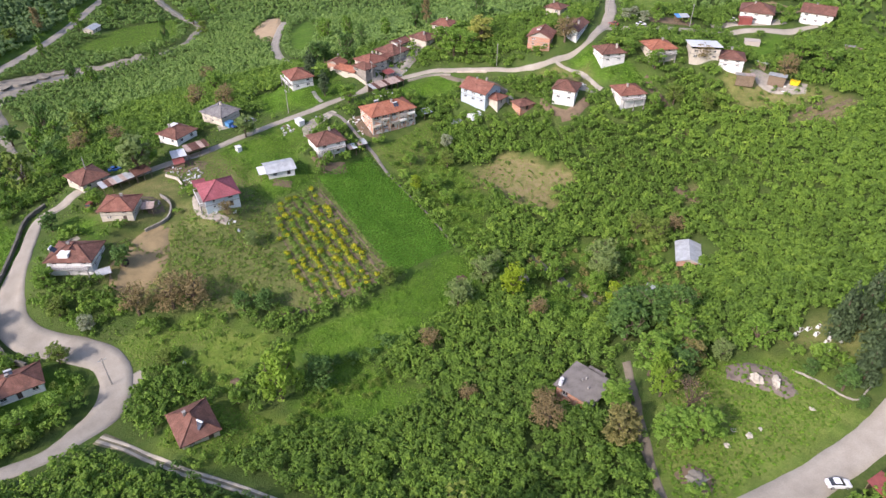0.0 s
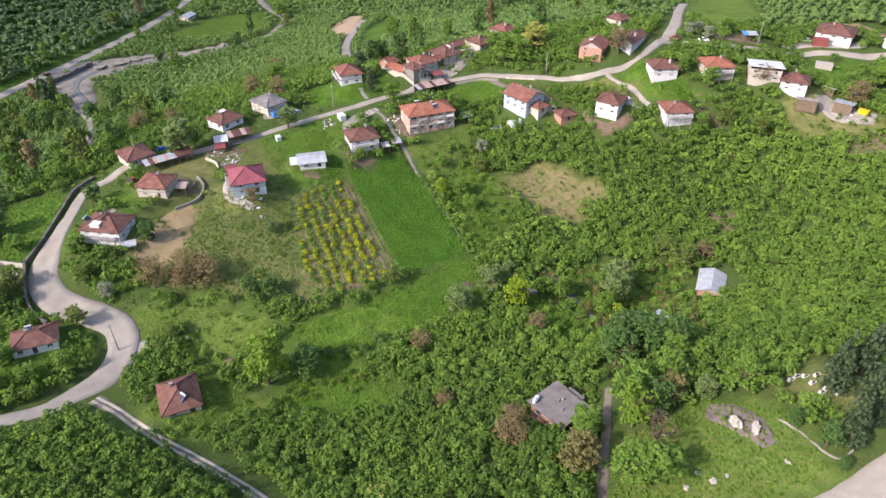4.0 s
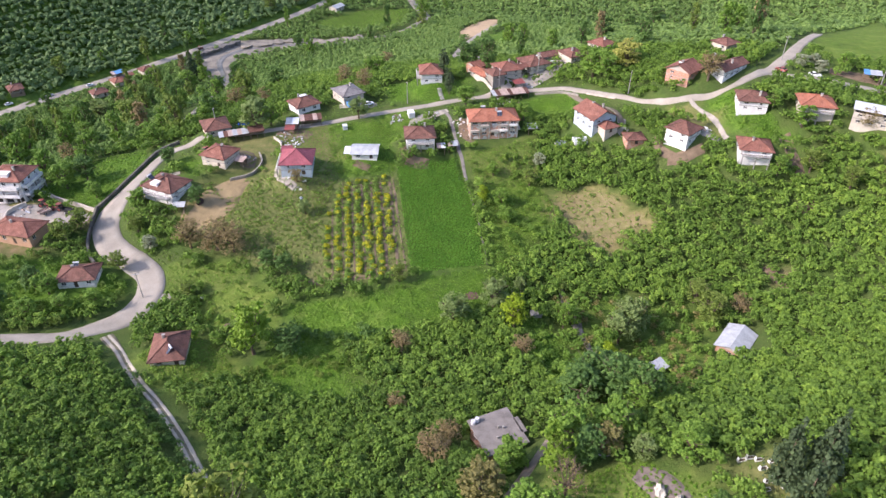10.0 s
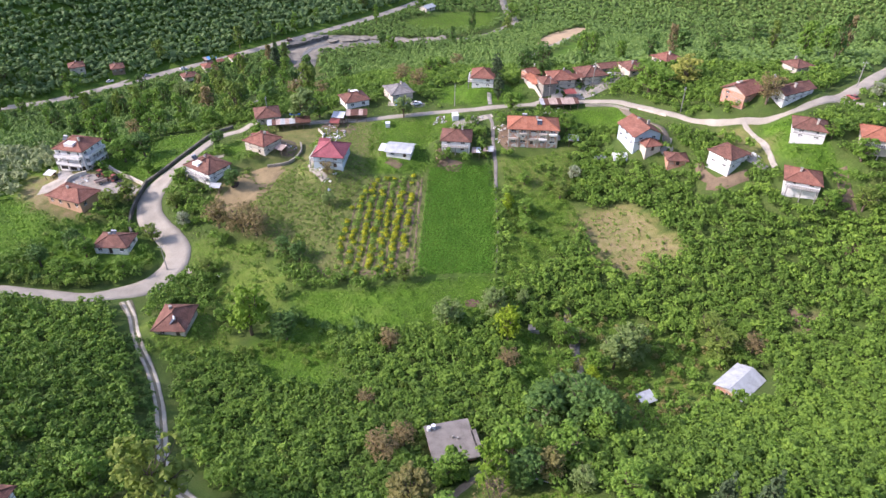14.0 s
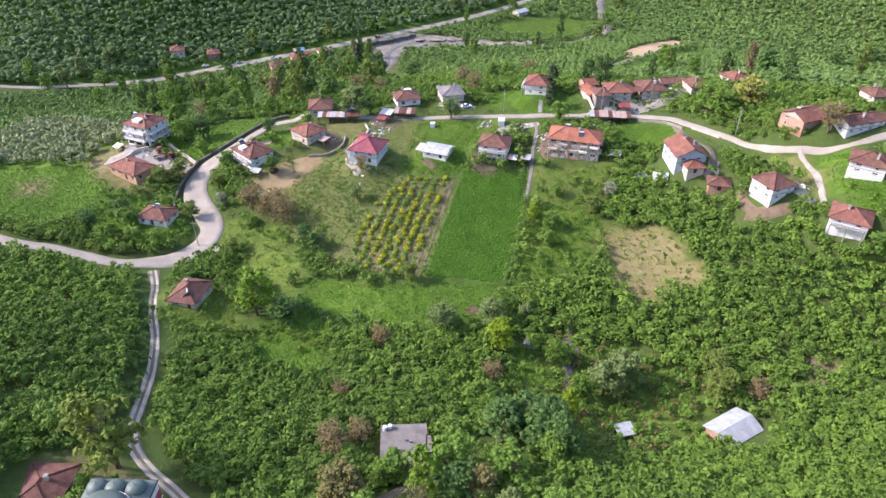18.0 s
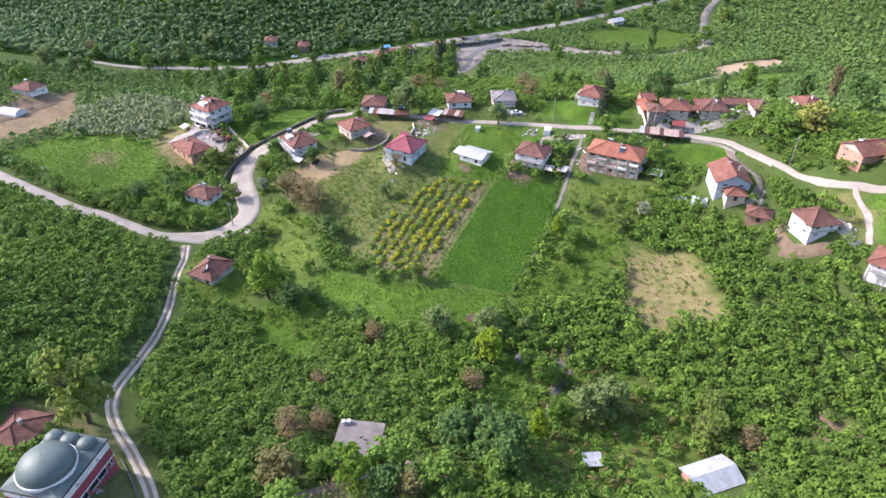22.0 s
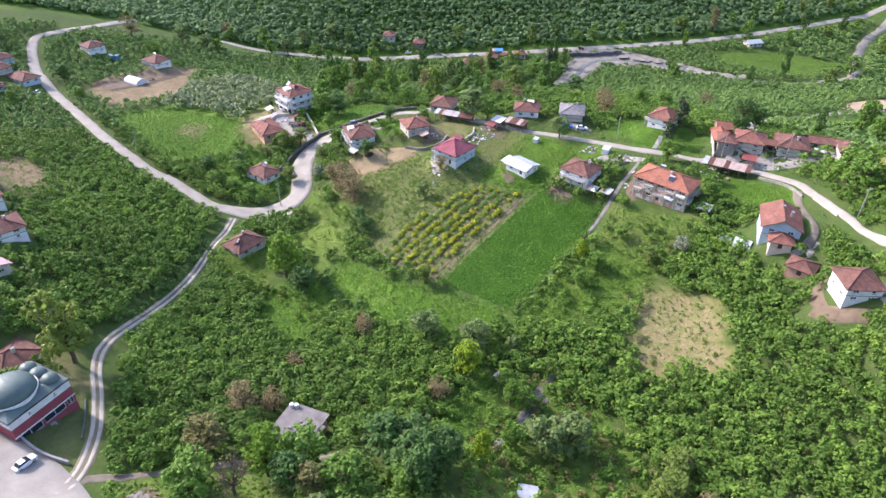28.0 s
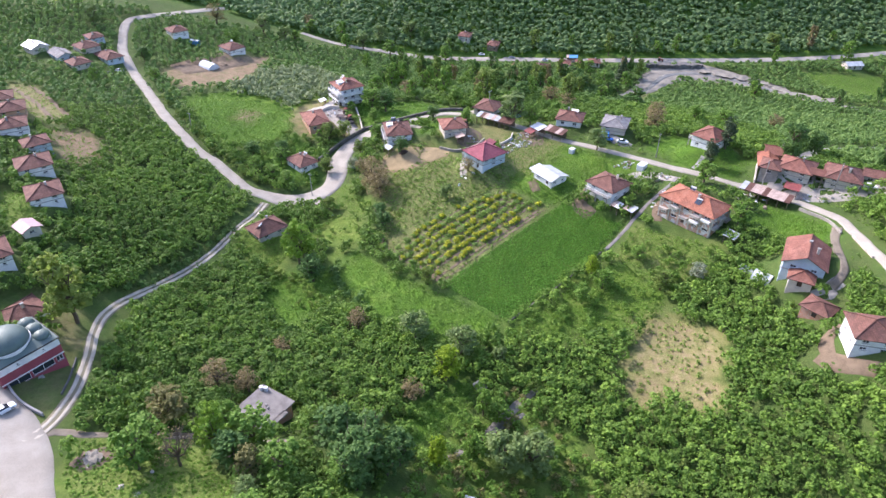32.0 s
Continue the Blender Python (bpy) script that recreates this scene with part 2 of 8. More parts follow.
def smooth_weights(p, nodes, s, clamp):
    q = np.clip(p, nodes[0], nodes[-1]) if clamp else p
    w = np.exp(-((q[:, None] - nodes) ** 2) / (2 * s * s))
    return w / w.sum(1, keepdims=True) if clamp else w


def height(x, y):
    """Ground height at arrays of places."""
    x, y = np.asarray(x, float).ravel(), np.asarray(y, float).ravel()
    a = smooth_weights(x, np.arange(-390, 211, 60.0), 40, True)
    b = smooth_weights(y, np.arange(-20, 461, 60.0), 40, True)
    z = np.einsum("ni,ij,nj->n", a, np.array(HILLS, float), b)
    a = smooth_weights(x, np.arange(-130, 111, 30.0), 18, False)
    b = smooth_weights(y, np.arange(40, 251, 30.0), 18, False)
    z += np.einsum("ni,ij,nj->n", a, np.array(KNOLLS, float), b)
    out = np.maximum(0, np.maximum(np.maximum(-390 - x, x - 210), np.maximum(-60 - y, y - 520)))
    for (px, py, _, pw, pd, ph, *_), opt in PLANNED:          # the levelled plot under each house
        r, lift = (1.15 * max(pw, pd), opt["cut"]) if "cut" in opt else ((1.2 if "low" in opt else 0.95) * max(pw, pd), (1.5 - opt.get("low", 0.86)) * ph)
        z += lift * np.exp(-(((x - px) ** 2 + (y - py) ** 2) / (r * r)) ** 3)
    return z + 0.3 * np.minimum(out, 500)


def ground_z(x, y):
    return float(height([x], [y])[0])


def inside(px, py, poly):
    """Signed distance to a polygon, positive inside."""
    px, py = np.asarray(px, float), np.asarray(py, float)
    d, c = np.full(px.shape, 1e9), np.zeros(px.shape, bool)
    n = len(poly)
    for i in range(n):
        (x0, y0), (x1, y1) = poly[i], poly[(i + 1) % n]
        ex, ey = x1 - x0, y1 - y0
        t = np.clip(((px - x0) * ex + (py - y0) * ey) / (ex * ex + ey * ey + 1e-9), 0, 1)
        d = np.minimum(d, np.hypot(px - x0 - t * ex, py - y0 - t * ey))
        if y0 != y1:
            c ^= ((y0 > py) != (y1 > py)) & (px < (x1 - x0) * (py - y0) / (y1 - y0) + x0)
    return np.where(c, d, -d)


def warp(x, y):
    """The same places shifted a little to and fro, for uneven edges."""
    x, y = np.asarray(x, float), np.asarray(y, float)
    return (x + 1.1 * np.sin(0.55 * y + 2 * np.sin(0.21 * x)) + 0.6 * np.sin(1.7 * y + 0.9 * x),
            y + 1.1 * np.sin(0.6 * x + 2 * np.sin(0.19 * y) + 1.0) + 0.6 * np.sin(1.5 * x - 1.1 * y))


def along(px, py, line):
    """Distance to a line of points."""
    px, py = np.asarray(px, float), np.asarray(py, float)
    d = np.full(px.shape, 1e9)
    for (x0, y0), (x1, y1) in zip(line, line[1:]):
        ex, ey = x1 - x0, y1 - y0
        t = np.clip(((px - x0) * ex + (py - y0) * ey) / (ex * ex + ey * ey + 1e-9), 0, 1)
        d = np.minimum(d, np.hypot(px - x0 - t * ex, py - y0 - t * ey))
    return d


def curve_through(pts, step=2.0):
    """Catmull-Rom line through the points, in even steps."""
    p = [np.array(q, float) for q in pts]
    p = [2 * p[0] - p[1]] + p + [2 * p[-1] - p[-2]]
    out = []
    for i in range(1, len(p) - 2):
        n = max(2, int(np.linalg.norm(p[i + 1] - p[i]) / step))
        for k in range(n):
            t = k / n
            out.append(0.5 * (2 * p[i] + (p[i + 1] - p[i - 1]) * t + (2 * p[i - 1] - 5 * p[i] + 4 * p[i + 1] - p[i + 2]) * t * t
                              + (3 * p[i] - 3 * p[i + 1] + p[i + 2] - p[i - 1]) * t ** 3))
    out.append(p[-2])
    return [(float(q[0]), float(q[1])) for q in out]


# ---------------------------------------------------------------- materials
class Mat:
    """A small builder for node materials."""

    def __init__(self, name, rough=0.8, spec=0.3):
        self.m = bpy.data.materials.new(name)
        self.m.use_nodes = True
        self.t = self.m.node_tree
        self.b = self.t.nodes["Principled BSDF"]
        self.b.inputs["Roughness"].default_value = rough
        self.b.inputs["Specular IOR Level"].default_value = spec
        self.co = self.t.nodes.new("ShaderNodeTexCoord").outputs["Object"]

    def put(self, value, socket):
        if hasattr(value, "is_output"):
            self.t.links.new(value, socket)
        else:
            socket.default_value = value if not isinstance(value, tuple) or len(value) == 4 else (*value, 1)

    def noise(self, scale, detail=4.0, rough=0.55, vec=None, sc=None):
        n = self.t.nodes.new("ShaderNodeTexNoise")
        n.inputs["Scale"].default_value, n.inputs["Detail"].default_value, n.inputs["Roughness"].default_value = scale, detail, rough
        v = vec or self.co
        if sc:
            mp = self.t.nodes.new("ShaderNodeMapping")
            mp.inputs["Scale"].default_value = sc
            self.t.links.new(v, mp.inputs["Vector"])
            v = mp.outputs[0]
        self.t.links.new(v, n.inputs["Vector"])
        return n.outputs["Fac"]

    def ramp(self, fac, *stops):
        r = self.t.nodes.new("ShaderNodeValToRGB")
        e = r.color_ramp.elements
        while len(e) < len(stops):
            e.new(0.5)
        for k, (p, c) in enumerate(stops):
            e[k].position, e[k].color = p, (*c, 1) if isinstance(c, tuple) else (c, c, c, 1)
        self.t.links.new(fac, r.inputs[0])
        return r.outputs[0]

    def mix(self, fac, a, b, how="MIX"):
        n = self.t.nodes.new("ShaderNodeMix")
        n.data_type, n.blend_type = "RGBA", how
        self.put(fac, n.inputs[0]), self.put(a, n.inputs[6]), self.put(b, n.inputs[7])
        return n.outputs[2]

    def math(self, op, a, b=0.0, clamp=False):
        n = self.t.nodes.new("ShaderNodeMath")
        n.operation, n.use_clamp = op, clamp
        self.put(a, n.inputs[0]), self.put(b, n.inputs[1])
        return n.outputs[0]

    def attr(self, name):
        n = self.t.nodes.new("ShaderNodeAttribute")
        n.attribute_name = name
        return n.outputs["Fac"]

    def island(self):
        return self.t.nodes.new("ShaderNodeNewGeometry").outputs["Random Per Island"]

    def obrand(self):
        return self.t.nodes.new("ShaderNodeObjectInfo").outputs["Random"]

    def bump(self, h, strength=0.4, dist=0.1):
        n = self.t.nodes.new("ShaderNodeBump")
        n.inputs["Strength"].default_value, n.inputs["Distance"].default_value = strength, dist
        self.t.links.new(h, n.inputs["Height"])
        self.t.links.new(n.outputs[0], self.b.inputs["Normal"])
        return self

    def color(self, c):
        self.put(c, self.b.inputs["Base Color"])
        return self

    def done(self):
        return self.m


def plain(name, col, var=0.25, scale=1.5, rough=0.8, metal=0.0, fine=14.0, bump=0.2):
    """A surface of one colour with stains and grain at two scales."""
    m = Mat(name, rough)
    dark, light = tuple(v * (1 - var) for v in col), tuple(min(1, v * (1 + var * 0.7)) for v in col)
    f = m.math("MULTIPLY_ADD", m.noise(scale, 5), 0.7)
    f.node.inputs[2].default_value = 0.0
    f = m.math("ADD", f, m.math("MULTIPLY", m.noise(fine, 3), 0.3))
    m.color(m.ramp(f, (0.3, dark), (0.5, col), (0.72, light)))
    m.b.inputs["Metallic"].default_value = metal
    if bump:
        m.bump(m.noise(fine, 4), bump, 0.03)
    return m.done()


def leaf_mat(name, dark, mid, light, trans=0.42):
    """Leaves: a tint of each plant, a tint of each leaf, and light through the blade."""
    m = Mat(name, 0.62, 0.25)
    f = m.math("ADD", m.math("MULTIPLY", m.attr("tint"), 0.65), m.math("MULTIPLY", m.island(), 0.35))
    c = m.ramp(f, (0.12, dark), (0.5, mid), (0.92, light))
    c = m.mix(m.ramp(m.noise(3.2, 4, 0.6), (0.4, 0.0), (0.66, 0.34)), c, dark)
    m.color(c).bump(m.noise(7.0, 4, 0.7), 0.6, 0.16)
    tr = m.t.nodes.new("ShaderNodeBsdfTranslucent")
    m.t.links.new(m.mix(0.4, c, (0.18, 0.29, 0.045)), tr.inputs["Color"])
    mx = m.t.nodes.new("ShaderNodeMixShader")
    mx.inputs[0].default_value = trans
    m.t.links.new(m.b.outputs[0], mx.inputs[1]), m.t.links.new(tr.outputs[0], mx.inputs[2])
    m.t.links.new(mx.outputs[0], m.t.nodes["Material Output"].inputs["Surface"])
    return m.done()


LEAF = {
    "hazel": leaf_mat("hazel_leaves", (0.09, 0.165, 0.03), (0.163, 0.29, 0.044), (0.29, 0.45, 0.066)),
    # valley and far: distance haze put into the leaf colour, paler and bluer
    "valley": leaf_mat("hazed_valley_hazel_leaves", (0.115, 0.2, 0.058), (0.185, 0.31, 0.078), (0.265, 0.405, 0.108)),
    "far": leaf_mat("hazed_wood_leaves", (0.14, 0.222, 0.09), (0.175, 0.28, 0.11), (0.21, 0.33, 0.125), 0.5),
    "bright": leaf_mat("bright_leaves", (0.095, 0.19, 0.028), (0.17, 0.31, 0.045), (0.265, 0.42, 0.075)),
    "lime": leaf_mat("lime_leaves", (0.21, 0.33, 0.022), (0.32, 0.45, 0.03), (0.42, 0.54, 0.045), 0.55),
    "dark": leaf_mat("dark_leaves", (0.055, 0.122, 0.034), (0.102, 0.2, 0.048), (0.165, 0.285, 0.064)),
    "pale": leaf_mat("willow_leaves", (0.16, 0.23, 0.075), (0.22, 0.31, 0.1), (0.28, 0.375, 0.135), 0.5),
    "willow": leaf_mat("silvery_willow_leaves", (0.25, 0.3, 0.14), (0.33, 0.385, 0.19), (0.41, 0.46, 0.25)),
    "brown": leaf_mat("young_brown_leaves", (0.2, 0.155, 0.075), (0.3, 0.225, 0.11), (0.4, 0.31, 0.155)),
    "olive": leaf_mat("olive_green_leaves", (0.12, 0.175, 0.036), (0.195, 0.28, 0.055), (0.28, 0.375, 0.085), 0.5),
    # sunny and fresh: lit copies of olive and bright, offsetting the crowns' self-shadow
    "sunny": leaf_mat("sunlit_olive_leaves", (0.19, 0.25, 0.05), (0.29, 0.365, 0.08), (0.39, 0.46, 0.12), 0.55),
    "fresh": leaf_mat("sunlit_fresh_leaves", (0.15, 0.27, 0.03), (0.24, 0.39, 0.05), (0.34, 0.49, 0.08), 0.55),
    "yellow": leaf_mat("yellow_flowers", (0.24, 0.27, 0.014), (0.46, 0.45, 0.018), (0.64, 0.61, 0.03)),
    "russet": leaf_mat("russet_olive_leaves", (0.15, 0.145, 0.05), (0.235, 0.215, 0.075), (0.33, 0.3, 0.115)),
    "gold": leaf_mat("golden_leaves", (0.24, 0.26, 0.055), (0.38, 0.395, 0.09), (0.5, 0.5, 0.13)),
    "blossom": leaf_mat("white_blossom", (0.18, 0.23, 0.12), (0.34, 0.38, 0.25), (0.52, 0.54, 0.42)),
    "conifer": leaf_mat("conifer_needles", (0.03, 0.05, 0.024), (0.055, 0.09, 0.038), (0.09, 0.135, 0.056), 0.1),
    "weed": leaf_mat("meadow_weeds", (0.1, 0.19, 0.028), (0.16, 0.29, 0.042), (0.25, 0.38, 0.07)),
}
BARK = plain("bark", (0.12, 0.09, 0.065), 0.4, 3, 0.9)
ROAD = Mat("pale_gravel_road", 0.92, 0.2)
rf = ROAD.math("ADD", ROAD.math("MULTIPLY", ROAD.noise(0.25, 6, 0.6), 0.6), ROAD.math("MULTIPLY", ROAD.noise(6, 4), 0.4))
ROAD = ROAD.color(ROAD.ramp(rf, (0.3, (0.228, 0.207, 0.174)), (0.5, (0.308, 0.282, 0.238)), (0.7, (0.388, 0.358, 0.305)))).bump(ROAD.noise(12, 5), 0.3, 0.04).done()
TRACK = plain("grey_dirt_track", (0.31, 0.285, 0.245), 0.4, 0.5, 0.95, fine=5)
# grey dirt with shade put into its colour, darker than the open track
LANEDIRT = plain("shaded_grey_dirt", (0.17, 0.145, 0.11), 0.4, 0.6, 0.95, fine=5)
RUT = plain("pale_wheel_rut", (0.41, 0.37, 0.3), 0.3, 0.5, 0.95, fine=5)
STRAW = plain("dry_straw_ground", (0.255, 0.195, 0.105), 0.35, 0.4, 0.95, fine=4)
EARTH = plain("bare_earth", (0.155, 0.115, 0.076), 0.45, 0.6, 0.95, fine=6)
GRAVEL = plain("grey_river_gravel", (0.225, 0.207, 0.17), 0.45, 0.25, 0.95, fine=2.5, bump=0.5)
STONE = plain("grey_stone_masonry", (0.27, 0.25, 0.22), 0.4, 0.8, 0.9, fine=4, bump=0.5)
DARKWALL = plain("mossy_dark_masonry", (0.115, 0.11, 0.095), 0.45, 0.7, 0.92, fine=4, bump=0.6)
SLAB = plain("weathered_roof_slab", (0.19, 0.175, 0.16), 0.4, 0.6, 0.92, fine=5)
CONCRETE = plain("weathered_concrete", (0.28, 0.27, 0.255), 0.35, 0.7, 0.9, fine=8)
WHITE = plain("white_painted_plaster", (0.73, 0.725, 0.71), 0.24, 0.45, 0.8, fine=5, bump=0.1)
CREAM = plain("cream_plaster", (0.52, 0.475, 0.4), 0.26, 0.5, 0.8, fine=5, bump=0.1)
BLUEWASH = plain("pale_blue_plaster", (0.44, 0.52, 0.58), 0.2, 0.5, 0.8, fine=5, bump=0.1)
PINKWALL = plain("pinkish_plastered_masonry", (0.47, 0.4, 0.35), 0.3, 0.6, 0.85, fine=5)
OCHRE = plain("ochre_plaster", (0.5, 0.31, 0.2), 0.2, 0.5, 0.8, fine=5, bump=0.1)
PINKRED = plain("dark_red_plaster", (0.3, 0.07, 0.085), 0.2, 0.5, 0.8, fine=5, bump=0.1)
TIMBER = plain("weathered_timber", (0.2, 0.15, 0.105), 0.4, 2.0, 0.85, fine=9)
DARKWOOD = plain("dark_timber", (0.075, 0.055, 0.045), 0.4, 2.0, 0.85, fine=9)
METAL = plain("galvanised_sheet", (0.4, 0.425, 0.44), 0.4, 0.6, 0.65, 0.1, fine=4)
PINKSHEET = plain("faded_pink_sheet", (0.42, 0.27, 0.28), 0.25, 0.8, 0.6, 0.0, fine=4)
RUSTY = plain("rust_stained_sheet", (0.42, 0.32, 0.27), 0.5, 0.8, 0.7, 0.2, fine=3)
RED = plain("red_paint", (0.26, 0.075, 0.065), 0.35, 1.2, 0.5, fine=8)
BLUE = plain("blue_plastic_sheet", (0.08, 0.24, 0.47), 0.3, 1.2, 0.5, fine=6)
YELLOWP = plain("yellow_plastic", (0.7, 0.48, 0.02), 0.15, 1.2, 0.5, fine=6)
WHITEP = plain("white_plastic", (0.6, 0.62, 0.64), 0.18, 1.2, 0.45, fine=6, bump=0)
BLACKISH = plain("dark_rubber", (0.03, 0.03, 0.032), 0.3, 2, 0.7, fine=8)
DOMEGREEN = plain("grey_green_lead_sheet", (0.105, 0.145, 0.13), 0.25, 0.5, 0.5, 0.1, fine=3)
# near-black fill: the shade of rooms put into its colour
ROOMSHADE = plain("dark_interior", (0.03, 0.028, 0.026), 0.3, 1, 0.9, bump=0)
SOLAR = plain("solar_collector_glass", (0.045, 0.06, 0.085), 0.2, 1, 0.12, fine=4, bump=0)


def tile_mat(name, dark, mid, light):
    """Clay tiles: rows along the eaves, and single tiles that differ."""
    m = Mat(name, 0.85, 0.25)
    br = m.t.nodes.new("ShaderNodeTexBrick")
    br.inputs["Scale"].default_value = 1.0
    br.inputs["Brick Width"].default_value, br.inputs["Row Height"].default_value = 0.24, 0.36
    br.inputs["Mortar Size"].default_value = 0.03
    uv = m.t.nodes.new("ShaderNodeUVMap").outputs[0]
    m.t.links.new(uv, br.inputs["Vector"])
    br.inputs["Color1"].default_value, br.inputs["Color2"].default_value, br.inputs["Mortar"].default_value = (1, 1, 1, 1), (0.7, 0.7, 0.7, 1), (0.45, 0.45, 0.45, 1)
    f = m.math("ADD", m.math("MULTIPLY", m.noise(0.55, 6, 0.65), 0.75), m.math("MULTIPLY", m.noise(5, 3), 0.25))
    c = m.ramp(f, (0.32, dark), (0.5, mid), (0.68, light))
    c = m.mix(m.ramp(m.noise(0.35, 6, 0.7), (0.5, 0.0), (0.72, 0.6)), c, tuple(0.55 * v + 0.03 for v in dark))
    m.color(m.mix(0.75, c, br.outputs["Color"], "MULTIPLY"))
    m.bump(br.outputs["Fac"], -0.5, 0.05)
    return m.done()


TILE = {
    "brown": tile_mat("brown_clay_tiles", (0.11, 0.055, 0.043), (0.2, 0.097, 0.073), (0.3, 0.155, 0.12)),
    "red": tile_mat("red_clay_tiles", (0.17, 0.074, 0.054), (0.275, 0.118, 0.085), (0.37, 0.18, 0.135)),
    "orange": tile_mat("orange_clay_tiles", (0.27, 0.1, 0.062), (0.4, 0.155, 0.095), (0.47, 0.215, 0.145)),
    "magenta": tile_mat("magenta_metal_tiles", (0.27, 0.075, 0.095), (0.35, 0.105, 0.125), (0.41, 0.14, 0.165)),
    "grey": tile_mat("grey_weathered_tiles", (0.16, 0.15, 0.15), (0.25, 0.24, 0.235), (0.34, 0.33, 0.32)),
}


def brick_mat():
    m = Mat("hollow_red_brick", 0.9, 0.2)
    br = m.t.nodes.new("ShaderNodeTexBrick")
    br.inputs["Scale"].default_value = 1.0
    br.inputs["Brick Width"].default_value, br.inputs["Row Height"].default_value, br.inputs["Mortar Size"].default_value = 0.3, 0.2, 0.02
    mp = m.t.nodes.new("ShaderNodeUVMap").outputs[0]
    m.t.links.new(mp, br.inputs["Vector"])
    br.inputs["Color1"].default_value, br.inputs["Color2"].default_value, br.inputs["Mortar"].default_value = (0.42, 0.17, 0.1, 1), (0.5, 0.22, 0.13, 1), (0.42, 0.38, 0.34, 1)
    m.color(m.mix(m.ramp(m.noise(0.7, 5), (0.45, 0.0), (0.8, 0.5)), br.outputs[0], (0.4, 0.33, 0.28)))
    m.bump(br.outputs["Fac"], -0.4, 0.03)
    return m.done()


BRICK = brick_mat()
def patched_wall():
    """Brick partly covered with white plaster."""
    m = Mat("half_plastered_brick", 0.88, 0.2)
    br = m.t.nodes.new("ShaderNodeTexBrick")
    br.inputs["Scale"].default_value = 1.0
    br.inputs["Brick Width"].default_value, br.inputs["Row Height"].default_value, br.inputs["Mortar Size"].default_value = 0.3, 0.2, 0.02
    m.t.links.new(m.t.nodes.new("ShaderNodeUVMap").outputs[0], br.inputs["Vector"])
    br.inputs["Color1"].default_value, br.inputs["Color2"].default_value, br.inputs["Mortar"].default_value = (0.46, 0.22, 0.14, 1), (0.52, 0.27, 0.18, 1), (0.45, 0.4, 0.36, 1)
    m.color(m.mix(m.ramp(m.noise(0.45, 3), (0.53, 0.0), (0.56, 1.0)), br.outputs[0], m.ramp(m.noise(2.0, 4), (0.3, (0.5, 0.47, 0.43)), (0.7, (0.66, 0.64, 0.6)))))
    return m.bump(m.noise(6, 4), 0.3, 0.03).done()


PATCHED = patched_wall()
GLASS = Mat("window_glass", 0.06, 0.6).color((0.03, 0.035, 0.042)).done()
WINFRAME = plain("white_window_frame", (0.75, 0.75, 0.74), 0.08, 2, 0.5, bump=0)

# ---------------------------------------------------------------- houses: place, turn, width, depth, height of the eaves


def plan_house(*a, **k):
    PLANNED.append((a, k))


# along the village road
plan_house(-58.5, 152.1, 29, 8.6, 9.0, 3.9, "two-storey pale blue house with a magenta metal hip roof", tile="magenta", wall=BLUEWASH, balcony=(3,), chimneys=0, rise=2.6)
plan_house(-34.4, 182.3, 31, 8.6, 8.0, 3.6, "two-storey white house with a brown tiled hip roof", wall=WHITE, balcony=(0,), base=WHITE, rise=2.0)
plan_house(-17.1, 199.0, 31, 15.0, 8.6, 5.2, "three-storey unfinished brick house with orange tiled roof", tile="orange", wall=PATCHED, storeys=3, columns=(0, 1), base=CREAM, solar=[(0.12, -0.28, 0), (-0.18, 0.22, 0)], rise=2.2, winw=1.6, low=0.98)
plan_house(12.9, 209.6, 51, 8.3, 9.8, 4.2, "tall pale blue plastered house with a red gable roof", "gable", "red", BLUEWASH, rise=2.4, chimneys=2)
plan_house(-49.0, 219.5, 120, 8.4, 7.4, 3.9, "white two-storey house with a red pyramid roof on a lawn", tile="red", wall=WHITE, rise=2.2, chimneys=0, balcony=(2,))
plan_house(-70.4, 198.2, 149, 8.8, 7.4, 3.2, "old house of timber and brick under a grey low hip roof", tile="grey", wall=CREAM, rise=1.4)
plan_house(-80.6, 186.5, 152, 7.6, 8.0, 2.8, "low white house with a brown tiled roof and dormer", tile="brown", wall=WHITE, storeys=1, dormer=(2.2, -1.0, 2.2))
plan_house(-98.2, 162.4, 143, 8.6, 7.4, 2.8, "small white house with a brown tiled hip roof by the road", tile="brown", wall=CREAM, storeys=1, chimneys=0)
plan_house(-82.3, 146.4, 4, 8.0, 7.2, 3.2, "plastered stone house with an orange and brown hip roof", tile="red", wall=CREAM, storeys=2)
plan_house(-86.6, 128.6, 2, 10.2, 7.8, 3.7, "two-storey white house with brown tiled roof and a dormer", tile="brown", wall=WHITE, balcony=(0,), dormer=(-1.2, -2.2, 2.4), solar=[(-0.42, -0.1, 90)], low=0.8)
plan_house(-131, 113.6, 23, 9.8, 9.2, 5.9, "three-storey white villa with balconies and a red tiled roof", tile="red", wall=WHITE, storeys=3, balcony=(0, 1), base=WHITE, dormer=(0.0, -2.6, 3.0), solar=[(-0.4, 0.0, 0)], low=1.2, parapet=True, garage=(0,))
plan_house(-114.8, 100.9, 15, 12.2, 7.4, 2.9, "long brick house with a red hip roof in a dirt yard", tile="red", wall=OCHRE, storeys=1, low=1.0)
plan_house(-86.9, 96.0, 34, 8.8, 6.4, 2.6, "small white house with brown tiled hip roof and solar heater", tile="brown", wall=WHITE, storeys=1, solar=[(-0.1, 0.25, 0)])
plan_house(-47.4, 86.3, 35, 7.0, 8.6, 2.3, "low old house with a worn brown hip roof and solar panels", tile="brown", wall=CREAM, storeys=1, solar=[(0.05, -0.3, -60)], rise=2.2)
